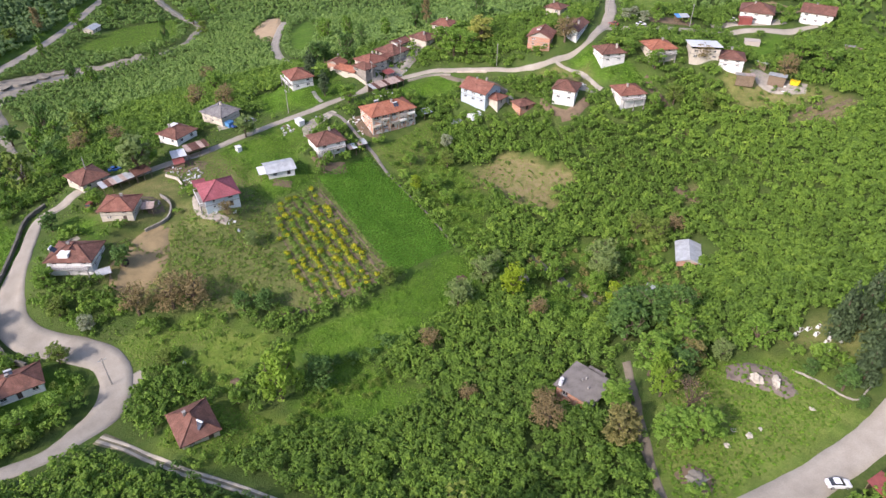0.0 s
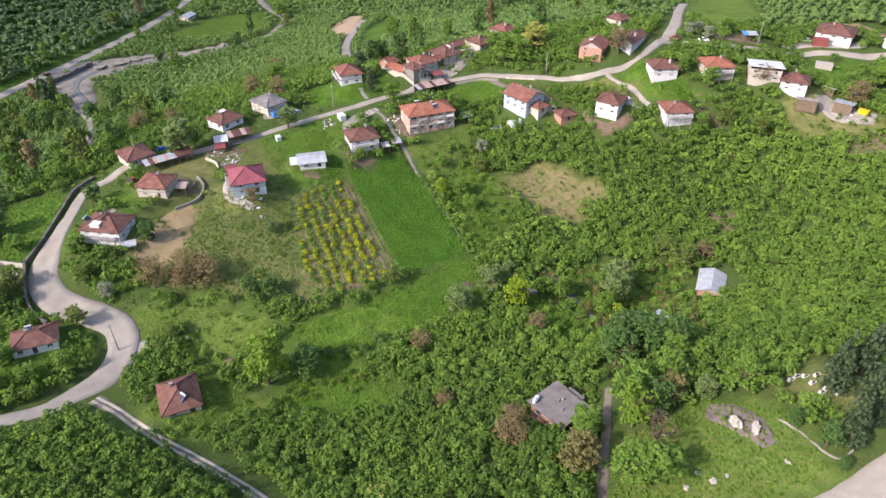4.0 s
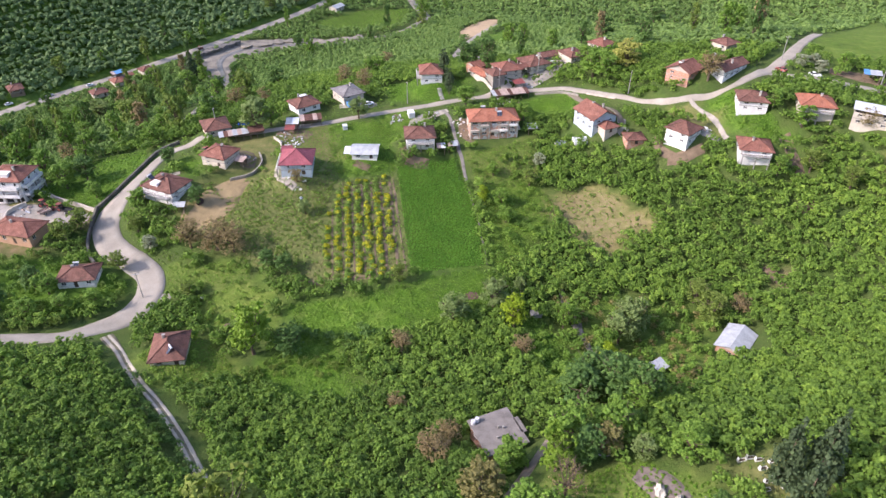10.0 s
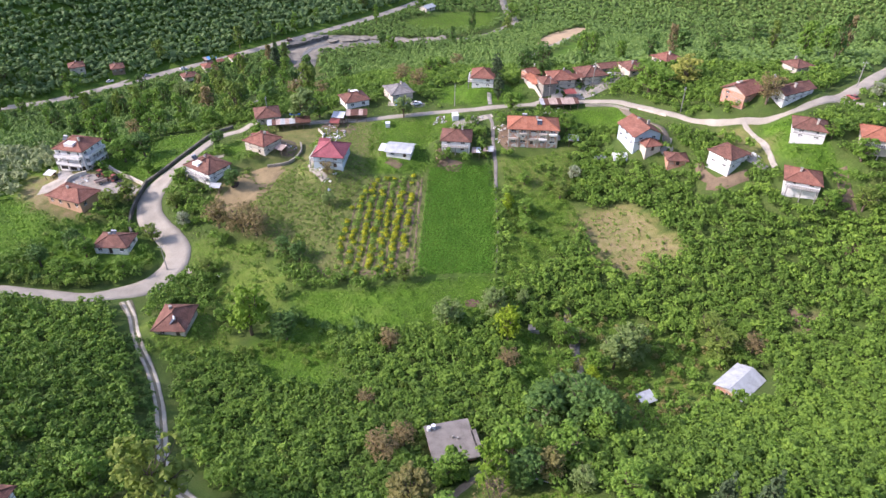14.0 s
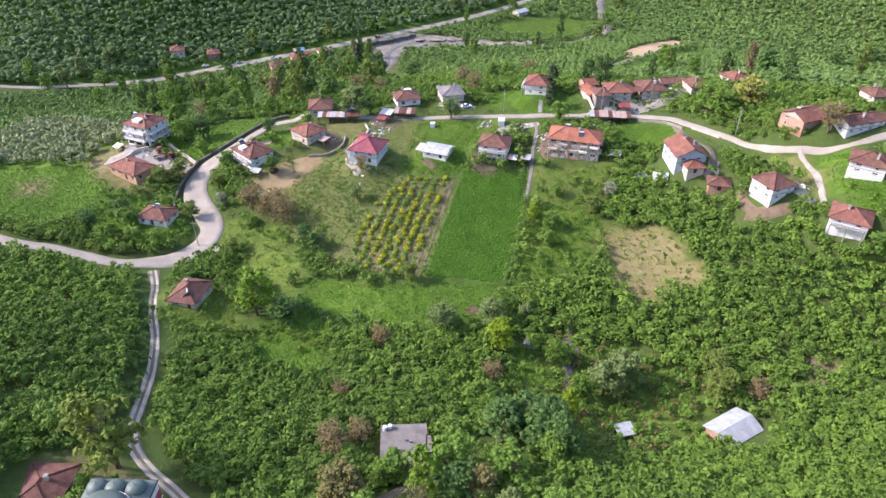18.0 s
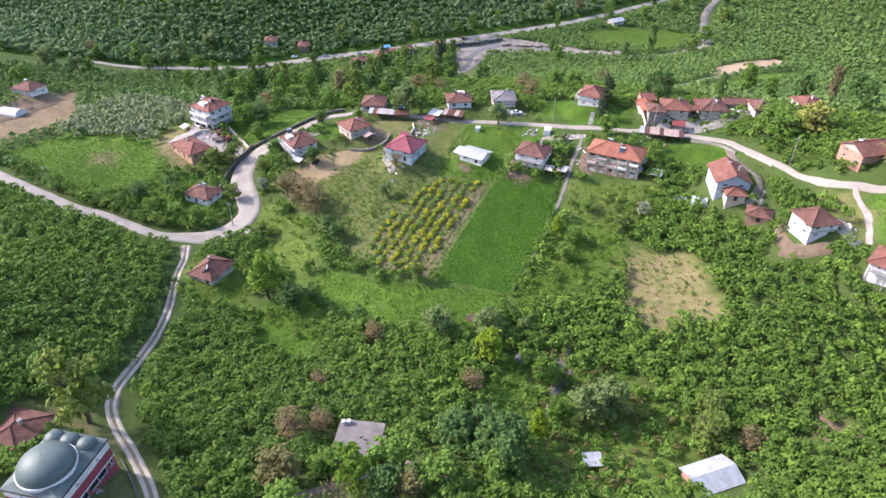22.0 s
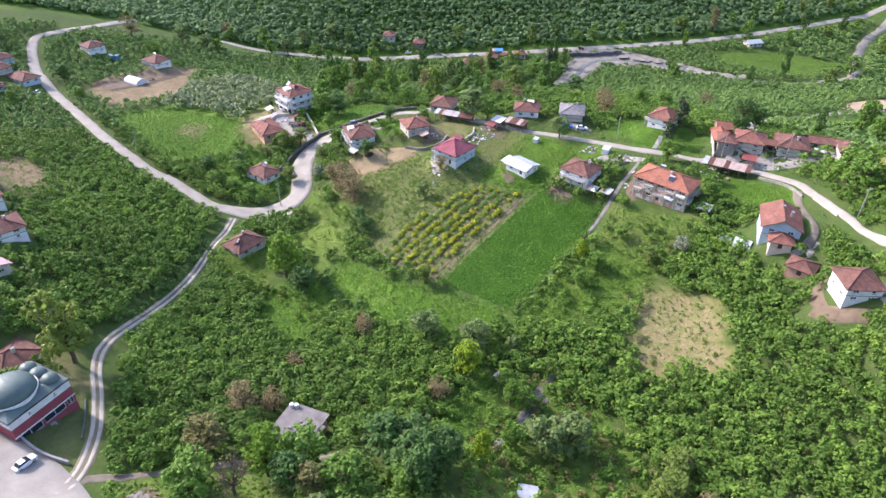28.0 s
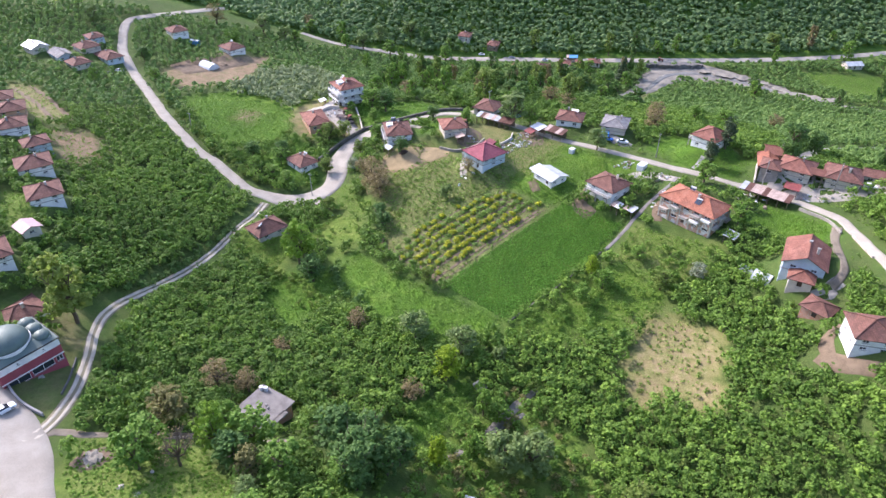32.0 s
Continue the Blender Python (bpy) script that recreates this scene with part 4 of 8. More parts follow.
# ---------------------------------------------------------------- foliage
def crown_cards(rng, blobs, cards, size, up=0.15):
    """Leaf cards strewn over the skins of several lumps: arrays of corners and of faces."""
    vol = np.array([b[3] * b[4] for b in blobs])
    pick = rng.choice(len(blobs), cards, p=vol / vol.sum())
    B = np.array(blobs)[pick]
    d = rng.normal(size=(cards, 3))
    d[:, 2] = np.where(d[:, 2] < -0.35, -d[:, 2], d[:, 2])
    d /= np.linalg.norm(d, axis=1)[:, None]
    r = rng.uniform(0.7, 1.08, cards)[:, None]
    c = B[:, :3] + d * r * np.stack([B[:, 3], B[:, 3], B[:, 4]], 1)
    nrm = d + rng.normal(scale=0.27, size=(cards, 3)) + np.array((0, 0, up))
    nrm /= np.linalg.norm(nrm, axis=1)[:, None]
    t = np.cross(nrm, rng.normal(size=(cards, 3)))
    t /= np.linalg.norm(t, axis=1)[:, None]
    b = np.cross(nrm, t)
    s = (size * rng.uniform(0.6, 1.3, cards))[:, None]
    w = s * rng.uniform(0.55, 0.9, (cards, 1))
    v = np.stack([c - t * s, c - b * w + nrm * s * 0.18, c + t * s, c + b * w + nrm * s * 0.18], 1).reshape(-1, 3)
    return v.astype(np.float32), np.arange(cards * 4).reshape(-1, 4)


def tuft_crown(rng, blobs, tufts, radius, cards, size, up=0.3, flat=0.75):
    """Leafy tufts crowded over the skins of several lumps, with loose leaves between and above them."""
    vol = np.array([b[3] * b[4] for b in blobs])
    B = np.array(blobs)[rng.choice(len(blobs), tufts, p=vol / vol.sum())]
    d = rng.normal(size=(tufts, 3))
    d[:, 2] = np.where(d[:, 2] < -0.25, -d[:, 2], d[:, 2])
    d /= np.linalg.norm(d, axis=1)[:, None]
    c = B[:, :3] + d * rng.uniform(0.62, 0.95, (tufts, 1)) * np.stack([B[:, 3], B[:, 3], B[:, 4]], 1)
    nrm = d * 0.7 + rng.normal(scale=0.3, size=(tufts, 3)) + np.array((0, 0, up))
    nrm /= np.linalg.norm(nrm, axis=1)[:, None]
    t = np.cross(nrm, rng.normal(size=(tufts, 3)))
    t /= np.linalg.norm(t, axis=1)[:, None]
    b = np.cross(nrm, t)
    s = radius * rng.uniform(0.65, 1.35, tufts)
    V = []
    for k in range(8):
        a = 1.5708 * (k % 4)
        rr, hh = ((1.0, -0.3), (0.62, 0.55))[k // 4]
        j = rng.uniform(0.5, 1.5, tufts) * rr * s
        hz = (hh * flat + rng.uniform(-0.34, 0.34, tufts)) * s
        V.append(c + t * (j * math.cos(a))[:, None] + b * (j * math.sin(a))[:, None] + nrm * hz[:, None])
    v = np.stack(V, 1).reshape(-1, 3)
    face = np.array([(k, (k + 1) % 4, 4 + (k + 1) % 4, 4 + k) for k in range(4)] + [(4, 5, 6, 7)])
    q = (face[None] + 8 * np.arange(tufts)[:, None, None]).reshape(-1, 4)
    v2, q2 = crown_cards(rng, blobs, cards, size, up)
    return np.concatenate([v, v2]).astype(np.float32), np.concatenate([q, q2 + len(v)])


def bush_blobs(rng, r, h, n):
    out = []
    for _ in range(n):
        a, u = rng.uniform(0, 6.28), math.sqrt(rng.uniform(0, 1))
        big = rng.uniform(0.48, 0.7) * min(1.0, (8.0 / n) ** 0.5)
        out.append((r * (0.98 - big) * u * math.cos(a), r * (0.98 - big) * u * math.sin(a), h * (0.74 - 0.3 * u * u + rng.uniform(-0.1, 0.1)), r * big, h * big * 0.66))
    return out


def strew(name, places, protos, mat, label, category, tints=None, seed=1, kind="stuff"):
    """One object of many plants: places are rows of x, y, z, turn, size."""
    rng = np.random.default_rng(seed)
    V, Q, T, base = [], [], [], 0
    which = rng.integers(0, len(protos), len(places))
    for k, (v, q) in enumerate(protos):
        sel = places[which == k]
        if not len(sel):
            continue
        ca, sa, s = np.cos(sel[:, 3]), np.sin(sel[:, 3]), sel[:, 4]
        hz = s * rng.uniform(0.85, 1.15, len(sel))
        X = (v[None, :, 0] * ca[:, None] - v[None, :, 1] * sa[:, None]) * s[:, None] + sel[:, 0:1]
        Y = (v[None, :, 0] * sa[:, None] + v[None, :, 1] * ca[:, None]) * s[:, None] + sel[:, 1:2]
        Zz = v[None, :, 2] * hz[:, None] + sel[:, 2:3]
        V.append(np.stack([X, Y, Zz], -1).reshape(-1, 3).astype(np.float32))
        Q.append((q[None] + (np.arange(len(sel)) * len(v))[:, None, None]).reshape(-1, 4) + base)
        tt = np.clip(rng.normal(0.5, 0.2, len(sel)), 0, 1) if tints is None else tints[which == k]
        T.append(np.repeat(tt, len(v)))
        base += len(sel) * len(v)
    ob = numpy_mesh(name, np.concatenate(V), np.concatenate(Q), mat, {"tint": np.concatenate(T)})
    return tagged(ob, label, category, kind=kind)


def grid_places(x0, x1, y0, y1, step, rng, jitter=0.42):
    xs, ys = np.meshgrid(np.arange(x0, x1, step), np.arange(y0, y1, step), indexing="ij")
    x = xs.ravel() + rng.uniform(-jitter, jitter, xs.size) * step
    y = ys.ravel() + rng.uniform(-jitter, jitter, xs.size) * step
    return x, y


def row_places(x0, x1, y0, y1, step, rng, angle, jitter=0.27):
    """Places in planted rows that run at an angle, closer along the row than across."""
    c, r = np.array(((x0 + x1) / 2, (y0 + y1) / 2)), math.hypot(x1 - x0, y1 - y0) / 2
    u, v = np.meshgrid(np.arange(-r, r, step * 0.9), np.arange(-r, r, step * 1.12), indexing="ij")
    u, v = u.ravel() + rng.uniform(-jitter, jitter, u.size) * step, v.ravel() + rng.uniform(-jitter, jitter, u.size) * step
    v = v + 0.9 * np.sin(u * 0.11) + 0.5 * np.sin(u * 0.043 + 1.0)
    a = radians(angle)
    x, y = c[0] + u * math.cos(a) - v * math.sin(a), c[1] + u * math.sin(a) + v * math.cos(a)
    k = (x > x0) & (x < x1) & (y > y0) & (y < y1) & (rng.random(len(x)) > 0.035)
    return x[k], y[k]


def free_of(x, y, pad=0.0, houses=True, opens=()):
    keep = np.ones(len(x), bool)
    for line, w in LINES:
        keep &= along(x, y, line) > w + pad
    for key in opens or OPEN:
        keep &= inside(*(warp(x, y) if key not in STRAIGHT else (x, y)), OPEN[key]) < -0.5
    if houses:
        for hx, hy, r in CLEAR:
            keep &= np.hypot(x - hx, y - hy) > r + pad
    return keep


def lumpy(x, y, scale, seed):
    """Slow variation over the land, 0 to 1."""
    return np.array([0.5 + 0.5 * noise.noise(Vector((a / scale + seed * 17.3, b / scale, seed * 3.1))) for a, b in zip(x, y)])


CLEAR = []                                        # round plots kept free of bushes
rng = np.random.default_rng(5)
def bushes(seed, n, r, h, lumps, tufts, radius, cards, size):
    return [tuft_crown(np.random.default_rng(seed + k), bush_blobs(np.random.default_rng(seed + 30 + k), r, h, lumps), tufts, radius, cards, size) for k in range(n)]


HAZEL = bushes(30, 8, 1.75, 2.7, 12, 18, 0.36, 36, 0.22)
FARBUSH = bushes(130, 6, 2.4, 3.6, 10, 12, 0.66, 8, 0.34)
WEED = [crown_cards(np.random.default_rng(230 + k), bush_blobs(np.random.default_rng(260 + k), 0.7, 0.5, 4), 16, 0.17, 0.5) for k in range(5)]
FARWOOD = bushes(630, 6, 2.5, 2.7, 9, 7, 0.95, 3, 0.4)
FINEHAZEL = bushes(730, 8, 1.8, 2.8, 13, 24, 0.33, 60, 0.18)

# ---------------------------------------------------------------- houses
def facade(bm, uvl, p, dx, W, z0, z1, holes, inset=0.18):
    """A wall face from p along dx, with openings (x, z, w, h) that go in; gives back the openings' places."""
    xs = sorted({0, W, *[round(v, 4) for h in holes for v in (h[0], h[0] + h[2])]})
    zs = sorted({z0, z1, *[round(v, 4) for h in holes for v in (h[1], h[1] + h[3])]})
    nrm = Vector((dx.y, -dx.x, 0))

    def quad(*pts):
        f = bm.faces.new([bm.verts.new(q) for q, _ in pts])
        for lo, (_, c) in zip(f.loops, pts):
            lo[uvl].uv = c

    def at(x, z, d=0.0):
        return p + dx * x - nrm * d + Vector((0, 0, z)), (x + d, z)
    for a, b in zip(xs, xs[1:]):
        for c, d in zip(zs, zs[1:]):
            if any(h[0] - 1e-3 <= a and b <= h[0] + h[2] + 1e-3 and h[1] - 1e-3 <= c and d <= h[1] + h[3] + 1e-3 for h in holes):
                continue
            quad(at(a, c), at(b, c), at(b, d), at(a, d))
    for x, z, w, h in holes:
        quad(at(x, z), at(x, z, inset), at(x + w, z, inset), at(x + w, z))
        quad(at(x, z + h), at(x + w, z + h), at(x + w, z + h, inset), at(x, z + h, inset))
        quad(at(x, z), at(x, z + h), at(x, z + h, inset), at(x, z, inset))
        quad(at(x + w, z), at(x + w, z, inset), at(x + w, z + h, inset), at(x + w, z + h))


def roof_mesh(name, kind, w, d, z, rise, over, mat, parent, label=""):
    """Hip, gable, pyramid or lean-to roof with thickness; rows of tiles run along the eaves."""
    a, b = w / 2 + over, d / 2 + over
    t = 0.16
    if kind == "hip":
        run = min(a, b)
        r = [(-(a - run), 0), (a - run, 0)] if a >= b else [(0, -(b - run)), (0, b - run)]
    elif kind == "gable":
        r = [(-a, 0), (a, 0)] if a >= b else [(0, -b), (0, b)]
    else:
        r = None
    verts, faces, uv = [], [], []

    def face(*pts):
        base = len(verts)
        verts.extend(pts)
        faces.append(tuple(range(base, base + len(pts))))
        o, e = Vector(pts[0]), (Vector(pts[1]) - Vector(pts[0])).normalized()
        n = (Vector(pts[1]) - o).cross(Vector(pts[2]) - o).normalized()
        f = n.cross(e)
        uv.append([((Vector(q) - o).dot(e), (Vector(q) - o).dot(f)) for q in pts])
    c = [(-a, -b), (a, -b), (a, b), (-a, b)]
    lines = []
    if r:
        R0, R1 = (*r[0], z + rise), (*r[1], z + rise)
        C = [(*q, z) for q in c]
        if a >= b:
            if kind == "hip" and r[0] == r[1]:
                for i in range(4):
                    face(C[i], C[(i + 1) % 4], R0)
            else:
                face(C[0], C[1], R1, R0), face(C[2], C[3], R0, R1)
                if kind == "hip":
                    face(C[1], C[2], R1), face(C[3], C[0], R0)
            ends = [(0, R0), (3, R0), (1, R1), (2, R1)]
        else:
            face(C[1], C[2], R1, R0), face(C[3], C[0], R0, R1)
            if kind == "hip":
                face(C[0], C[1], R0), face(C[2], C[3], R1)
            ends = [(0, R0), (1, R0), (2, R1), (3, R1)]
        lines.append((R0, R1))
        if kind == "hip":
            lines += [(C[i], q) for i, q in ends]
    else:
        face((-a, -b, z), (a, -b, z), (a, b, z + rise), (-a, b, z + rise))
    top = len(faces)
    for f in list(faces[:top]):                       # the underside
        pts = [(verts[i][0], verts[i][1], verts[i][2] - t) for i in reversed(f)]
        face(*pts)
    zc = [z, z, z + rise, z + rise] if not r else [z] * 4
    for i in range(4):                                # the eaves' edges
        p, q, zp, zq = c[i], c[(i + 1) % 4], zc[i], zc[(i + 1) % 4]
        if r and kind == "gable" and ((a >= b and i in (1, 3)) or (a < b and i in (0, 2))):
            m = R1 if (a >= b and i == 1) or (a < b and i == 2) else R0
            face((*p, zp - t), (m[0], m[1], m[2] - t), m, (*p, zp)), face((m[0], m[1], m[2] - t), (*q, zq - t), (*q, zq), m)
        else:
            face((*p, zp - t), (*q, zq - t), (*q, zq), (*p, zp))
    ob = mesh_object(name, verts, faces, mat, parent, label, uv)
    if lines and mat in TILE.values():
        for p, q in lines:
            if (Vector(p) - Vector(q)).length > 0.4:
                bm = bmesh.new()
                rod(bm, p, q, 0.13, 0.13, 6)
                part("ridge_cap", bm, mat, ob)
    return ob


def window(parent, p, dx, x, z, w, h, inset=0.18, glass=None, frame=True):
    """A framed window set into its opening: frame, mullion, pane and sill."""
    nrm = Vector((dx.y, -dx.x, 0))
    m = Matrix((( dx.x, -nrm.x, 0, p.x), (dx.y, -nrm.y, 0, p.y), (0, 0, 1, 0), (0, 0, 0, 1)))
    bm = bmesh.new()
    y0, y1 = inset - 0.06, inset + 0.02
    f = 0.07
    box(bm, x, x + w, y0, y1, z, z + f, 0, m), box(bm, x, x + w, y0, y1, z + h - f, z + h, 0, m)
    box(bm, x, x + f, y0, y1, z + f, z + h - f, 0, m), box(bm, x + w - f, x + w, y0, y1, z + f, z + h - f, 0, m)
    if w > 0.9:
        box(bm, x + w / 2 - f / 2, x + w / 2 + f / 2, y0, y1, z + f, z + h - f, 0, m)
    ob = part("window", bm, WINFRAME, parent)
    bm = bmesh.new()
    box(bm, x + f * 0.8, x + w - f * 0.8, inset - 0.025, inset - 0.005, z + f * 0.8, z + h - f * 0.8, 0, m)
    part("pane", bm, glass or GLASS, ob)
    bm = bmesh.new()
    box(bm, x - 0.08, x + w + 0.08, -0.1, inset - 0.07, z - 0.06, z - 0.005, 0, m)
    part("sill", bm, CONCRETE, ob)
    return ob


def solar_heater(parent, x, y, z, yaw, s=0.72):
    """Two collector panels on a slant with a lying water tank above."""
    m = pose(x, y, z, 0, 0, yaw) @ Matrix.Scale(s, 4)
    slant = m @ pose(0, 0, 0.55, 35, 0, 0)
    root = None
    for k in (-1, 1):
        bm = bmesh.new()
        box(bm, k * 0.55 - 0.48, k * 0.55 + 0.48, -0.95, 0.95, -0.05, 0.05, 0, slant)
        ob = part("solar_panel", bm, SOLAR, parent, "dark blue glazed solar collector")
        root = root or ob
    bm = bmesh.new()
    rod(bm, m @ Vector((-1.0, 0.95, 1.35)), m @ Vector((1.0, 0.95, 1.35)), 0.3 * s, None, 10)
    part("water_tank", bm, WHITEP, parent, "white lying water tank")
    bm = bmesh.new()
    for px in (-0.9, 0.9):
        rod(bm, m @ Vector((px, 0.95, 0)), m @ Vector((px, 0.95, 1.2)), 0.035 * s)
        rod(bm, m @ Vector((px, -0.7, -0.1)), m @ Vector((px, -0.7, 0.25)), 0.035 * s)
    part("tank_stand", bm, METAL, parent)


def house(x, y, yaw, w, d, h, label, roof="hip", tile="brown", wall=None, storeys=2, rise=None, over=0.55, z=None, base=None, balcony=None, chimneys=1,
          solar=None, lower=None, name="house", openings=True, seed=0, rail=None, sink=2.5, winw=1.2, dormer=None, roofmat=None, cut=None, low=0.86, columns=(), parapet=False, garage=()):
    """A house round its middle: walls with real openings, windows, doors, roof, chimney, balcony."""
    rnd = random.Random(seed * 31 + int(x * 7 + y * 3))
    wall = wall or WHITE
    zs = [ground_z(x + math.cos(radians(yaw)) * px - math.sin(radians(yaw)) * py, y + math.sin(radians(yaw)) * px + math.cos(radians(yaw)) * py)
          for px in (-w / 2, w / 2) for py in (-d / 2, d / 2)]
    zb = z if z is not None else ground_z(x, y)
    h *= low if z is None else 1.0
    e = thing(name, x, y, yaw, zb, label, "house")
    sh = h / storeys
    bm = bmesh.new()
    uvl = bm.loops.layers.uv.new("UVMap")
    sides = [(Vector((-w / 2, -d / 2, 0)), Vector((1, 0, 0)), w), (Vector((w / 2, -d / 2, 0)), Vector((0, 1, 0)), d),
             (Vector((w / 2, d / 2, 0)), Vector((-1, 0, 0)), w), (Vector((-w / 2, d / 2, 0)), Vector((0, -1, 0)), d)]
    todo = []
    for si, (p, dx, W) in enumerate(sides):
        holes = []
        if openings:
            n = max(1, int(W / 2.9))
            if si in garage:
                holes += [(W * (k + 0.12) / 3, 0.05, W * 0.76 / 3, sh * 0.8) for k in range(3)]
            for s in range(1 if si in garage else 0, storeys):
                for k in range(n):
                    ww = winw if rnd.random() < 0.8 else winw * 0.6
                    cx = W * (k + 0.5) / n - ww / 2
                    zz = s * sh + sh * 0.36
                    hh = sh * 0.4
                    if s == 0 and k == n // 2 and si == 0:
                        holes.append((cx, 0.05, 1.0, min(1.75, sh * 0.8)))
                        continue
                    if rnd.random() < 0.12:
                        continue
                    holes.append((cx, zz, ww, hh))
        facade(bm, uvl, p, dx, W, -sink, h, holes)
        todo += [(p, dx, q) for q in holes]
    shell = part("wall", bm, wall, e)
    for p, dx, q in todo:
        if q[1] < 0.1 and q[2] > 1.6:
            continue                                  # open garage bay
        if q[1] < 0.1:
            nrm = Vector((dx.y, -dx.x, 0))
            bm = bmesh.new()
            m = Matrix(((dx.x, -nrm.x, 0, p.x), (dx.y, -nrm.y, 0, p.y), (0, 0, 1, 0), (0, 0, 0, 1)))
            box(bm, q[0] + 0.03, q[0] + q[2] - 0.03, 0.1, 0.16, q[1], q[1] + q[3] - 0.03, 0.01, m)
            part("door", bm, DARKWOOD, e, "dark entrance door")
        else:
            window(e, p, dx, *q)
    # solid near-black block standing in for the shade inside rooms and bays
    bm = bmesh.new()
    box(bm, -w / 2 + 0.19, w / 2 - 0.19, -d / 2 + 0.19, d / 2 - 0.19, -0.2, h - 0.2)
    part("interior", bm, ROOMSHADE, e)
    if storeys > 1:
        for s in range(1, storeys):
            bm = bmesh.new()
            box(bm, -w / 2 - 0.05, w / 2 + 0.05, -d / 2 - 0.05, d / 2 + 0.05, s * sh - 0.12, s * sh + 0.06)
            part("floor_band", bm, base or CONCRETE, e)
    for si in columns:                                # the bare frame standing proud of the infill
        p, dx, W = sides[si]
        nrm = Vector((dx.y, -dx.x, 0))
        n = max(2, round(W / 3.0))
        for k in range(n + 1):
            q = p + dx * min(W - 0.17, max(0.17, W * k / n)) + nrm * 0.06
            bm = bmesh.new()
            box(bm, q.x - 0.17, q.x + 0.17, q.y - 0.1, q.y + 0.1, -sink, h - 0.02) if abs(dx.x) > 0.5 else box(bm, q.x - 0.1, q.x + 0.1, q.y - 0.17, q.y + 0.17, -sink, h - 0.02)
            part("column", bm, CREAM, e, "pale concrete frame column")
        for s in range(1, storeys):
            for k in range(n):
                if (k * 7 + s * 3) % 5 < 2:
                    continue
                a, b = p + dx * (W * k / n + 0.3) + nrm * 0.9, p + dx * (W * (k + 1) / n - 0.3)
                bm = bmesh.new()
                box(bm, min(a.x, b.x), max(a.x, b.x), min(a.y, b.y), max(a.y, b.y), s * sh - 0.1, s * sh + 0.08)
                bal = part("balcony", bm, CREAM, e)
                bm = bmesh.new()
                box(bm, min(a.x, b.x), max(a.x, b.x), min(a.y, b.y) - 0.01, max(a.y, b.y) + 0.01, s * sh + 0.09, s * sh + 0.55)
                part("parapet", bm, BRICK if (k + s) % 2 else WHITE, bal)
    rise = rise if rise is not None else min(w, d) * 0.24
    rm = roofmat or (TILE[tile] if tile else METAL)
    if roof == "flat":
        bm = bmesh.new()
        box(bm, -w / 2 - over, w / 2 + over, -d / 2 - over, d / 2 + over, h, h + 0.22, 0.02)
        rf = part("roof", bm, roofmat or CONCRETE, e)
    else:
        rf = roof_mesh("roof", roof, w, d, h + 0.1, rise, over, rm, e)
        if roof == "gable":
            bm = bmesh.new()
            for s in (-1, 1):
                if w >= d:
                    f = [(s * w / 2, -d / 2, h), (s * w / 2, d / 2, h), (s * w / 2, 0, h + rise * (d / 2) / (d / 2 + over))]
                else:
                    f = [(-w / 2, s * d / 2, h), (w / 2, s * d / 2, h), (0, s * d / 2, h + rise * (w / 2) / (w / 2 + over))]
                bm.faces.new([bm.verts.new(q) for q in f])
            part("gable_wall", bm, wall, e)
    for k in range(chimneys):
        cx, cy = rnd.uniform(-0.25, 0.25) * w, rnd.uniform(-0.2, 0.2) * d
        top = h + rise * 0.75 + 0.9 if roof != "flat" else h + 1.0
        bm = bmesh.new()
        box(bm, cx - 0.28, cx + 0.28, cy - 0.24, cy + 0.24, h, top, 0.02)
        ch = part("chimney", bm, rnd.choice([BRICK, CONCRETE, CREAM]), e)
        bm = bmesh.new()
        box(bm, cx - 0.36, cx + 0.36, cy - 0.32, cy + 0.32, top + 0.14, top + 0.22)
        for px in (-0.25, 0.25):
            for py in (-0.2, 0.2):
                box(bm, cx + px - 0.04, cx + px + 0.04, cy + py - 0.04, cy + py + 0.04, top, top + 0.14)
        part("chimney_cap", bm, CONCRETE, ch)
    if balcony is not None:
        for si in balcony:
            p, dx, W = sides[si]
            nrm = Vector((dx.y, -dx.x, 0))
            m = Matrix(((dx.x, -nrm.x, 0, p.x), (dx.y, -nrm.y, 0, p.y), (0, 0, 1, 0), (0, 0, 0, 1)))
            for s in range(1, storeys):
                zz = s * sh
                bm = bmesh.new()
                box(bm, W * 0.05, W * 0.95, -1.4, -0.06, zz - 0.16, zz, 0.02, m)
                b = part("balcony", bm, CONCRETE, e)
                if parapet:
                    bm = bmesh.new()
                    box(bm, W * 0.05, W * 0.95, -1.4, -1.28, zz + 0.01, zz + 0.8, 0.02, m)
                    for xx in (W * 0.05, W * 0.95 - 0.12):
                        box(bm, xx, xx + 0.12, -1.27, -0.06, zz + 0.01, zz + 0.8, 0, m)
                    part("parapet", bm, wall, b, "solid white balcony parapet")
                bm = bmesh.new()
                box(bm, W * 0.05, W * 0.95, -1.4, -1.3, zz + 0.85, zz + 0.93, 0, m)
                k = int(W * 0.9 / 0.5)
                for q in range(k + 1):
                    xx = W * 0.05 + q * (W * 0.9 - 0.06) / k
                    box(bm, xx, xx + 0.06, -1.38, -1.32, zz, zz + 0.86, 0, m)
                for xx in (W * 0.05, W * 0.95 - 0.06):
                    box(bm, xx, xx + 0.06, -1.38, 0, zz + 0.85, zz + 0.93, 0, m)
                part("railing", bm, rail or WINFRAME, b)
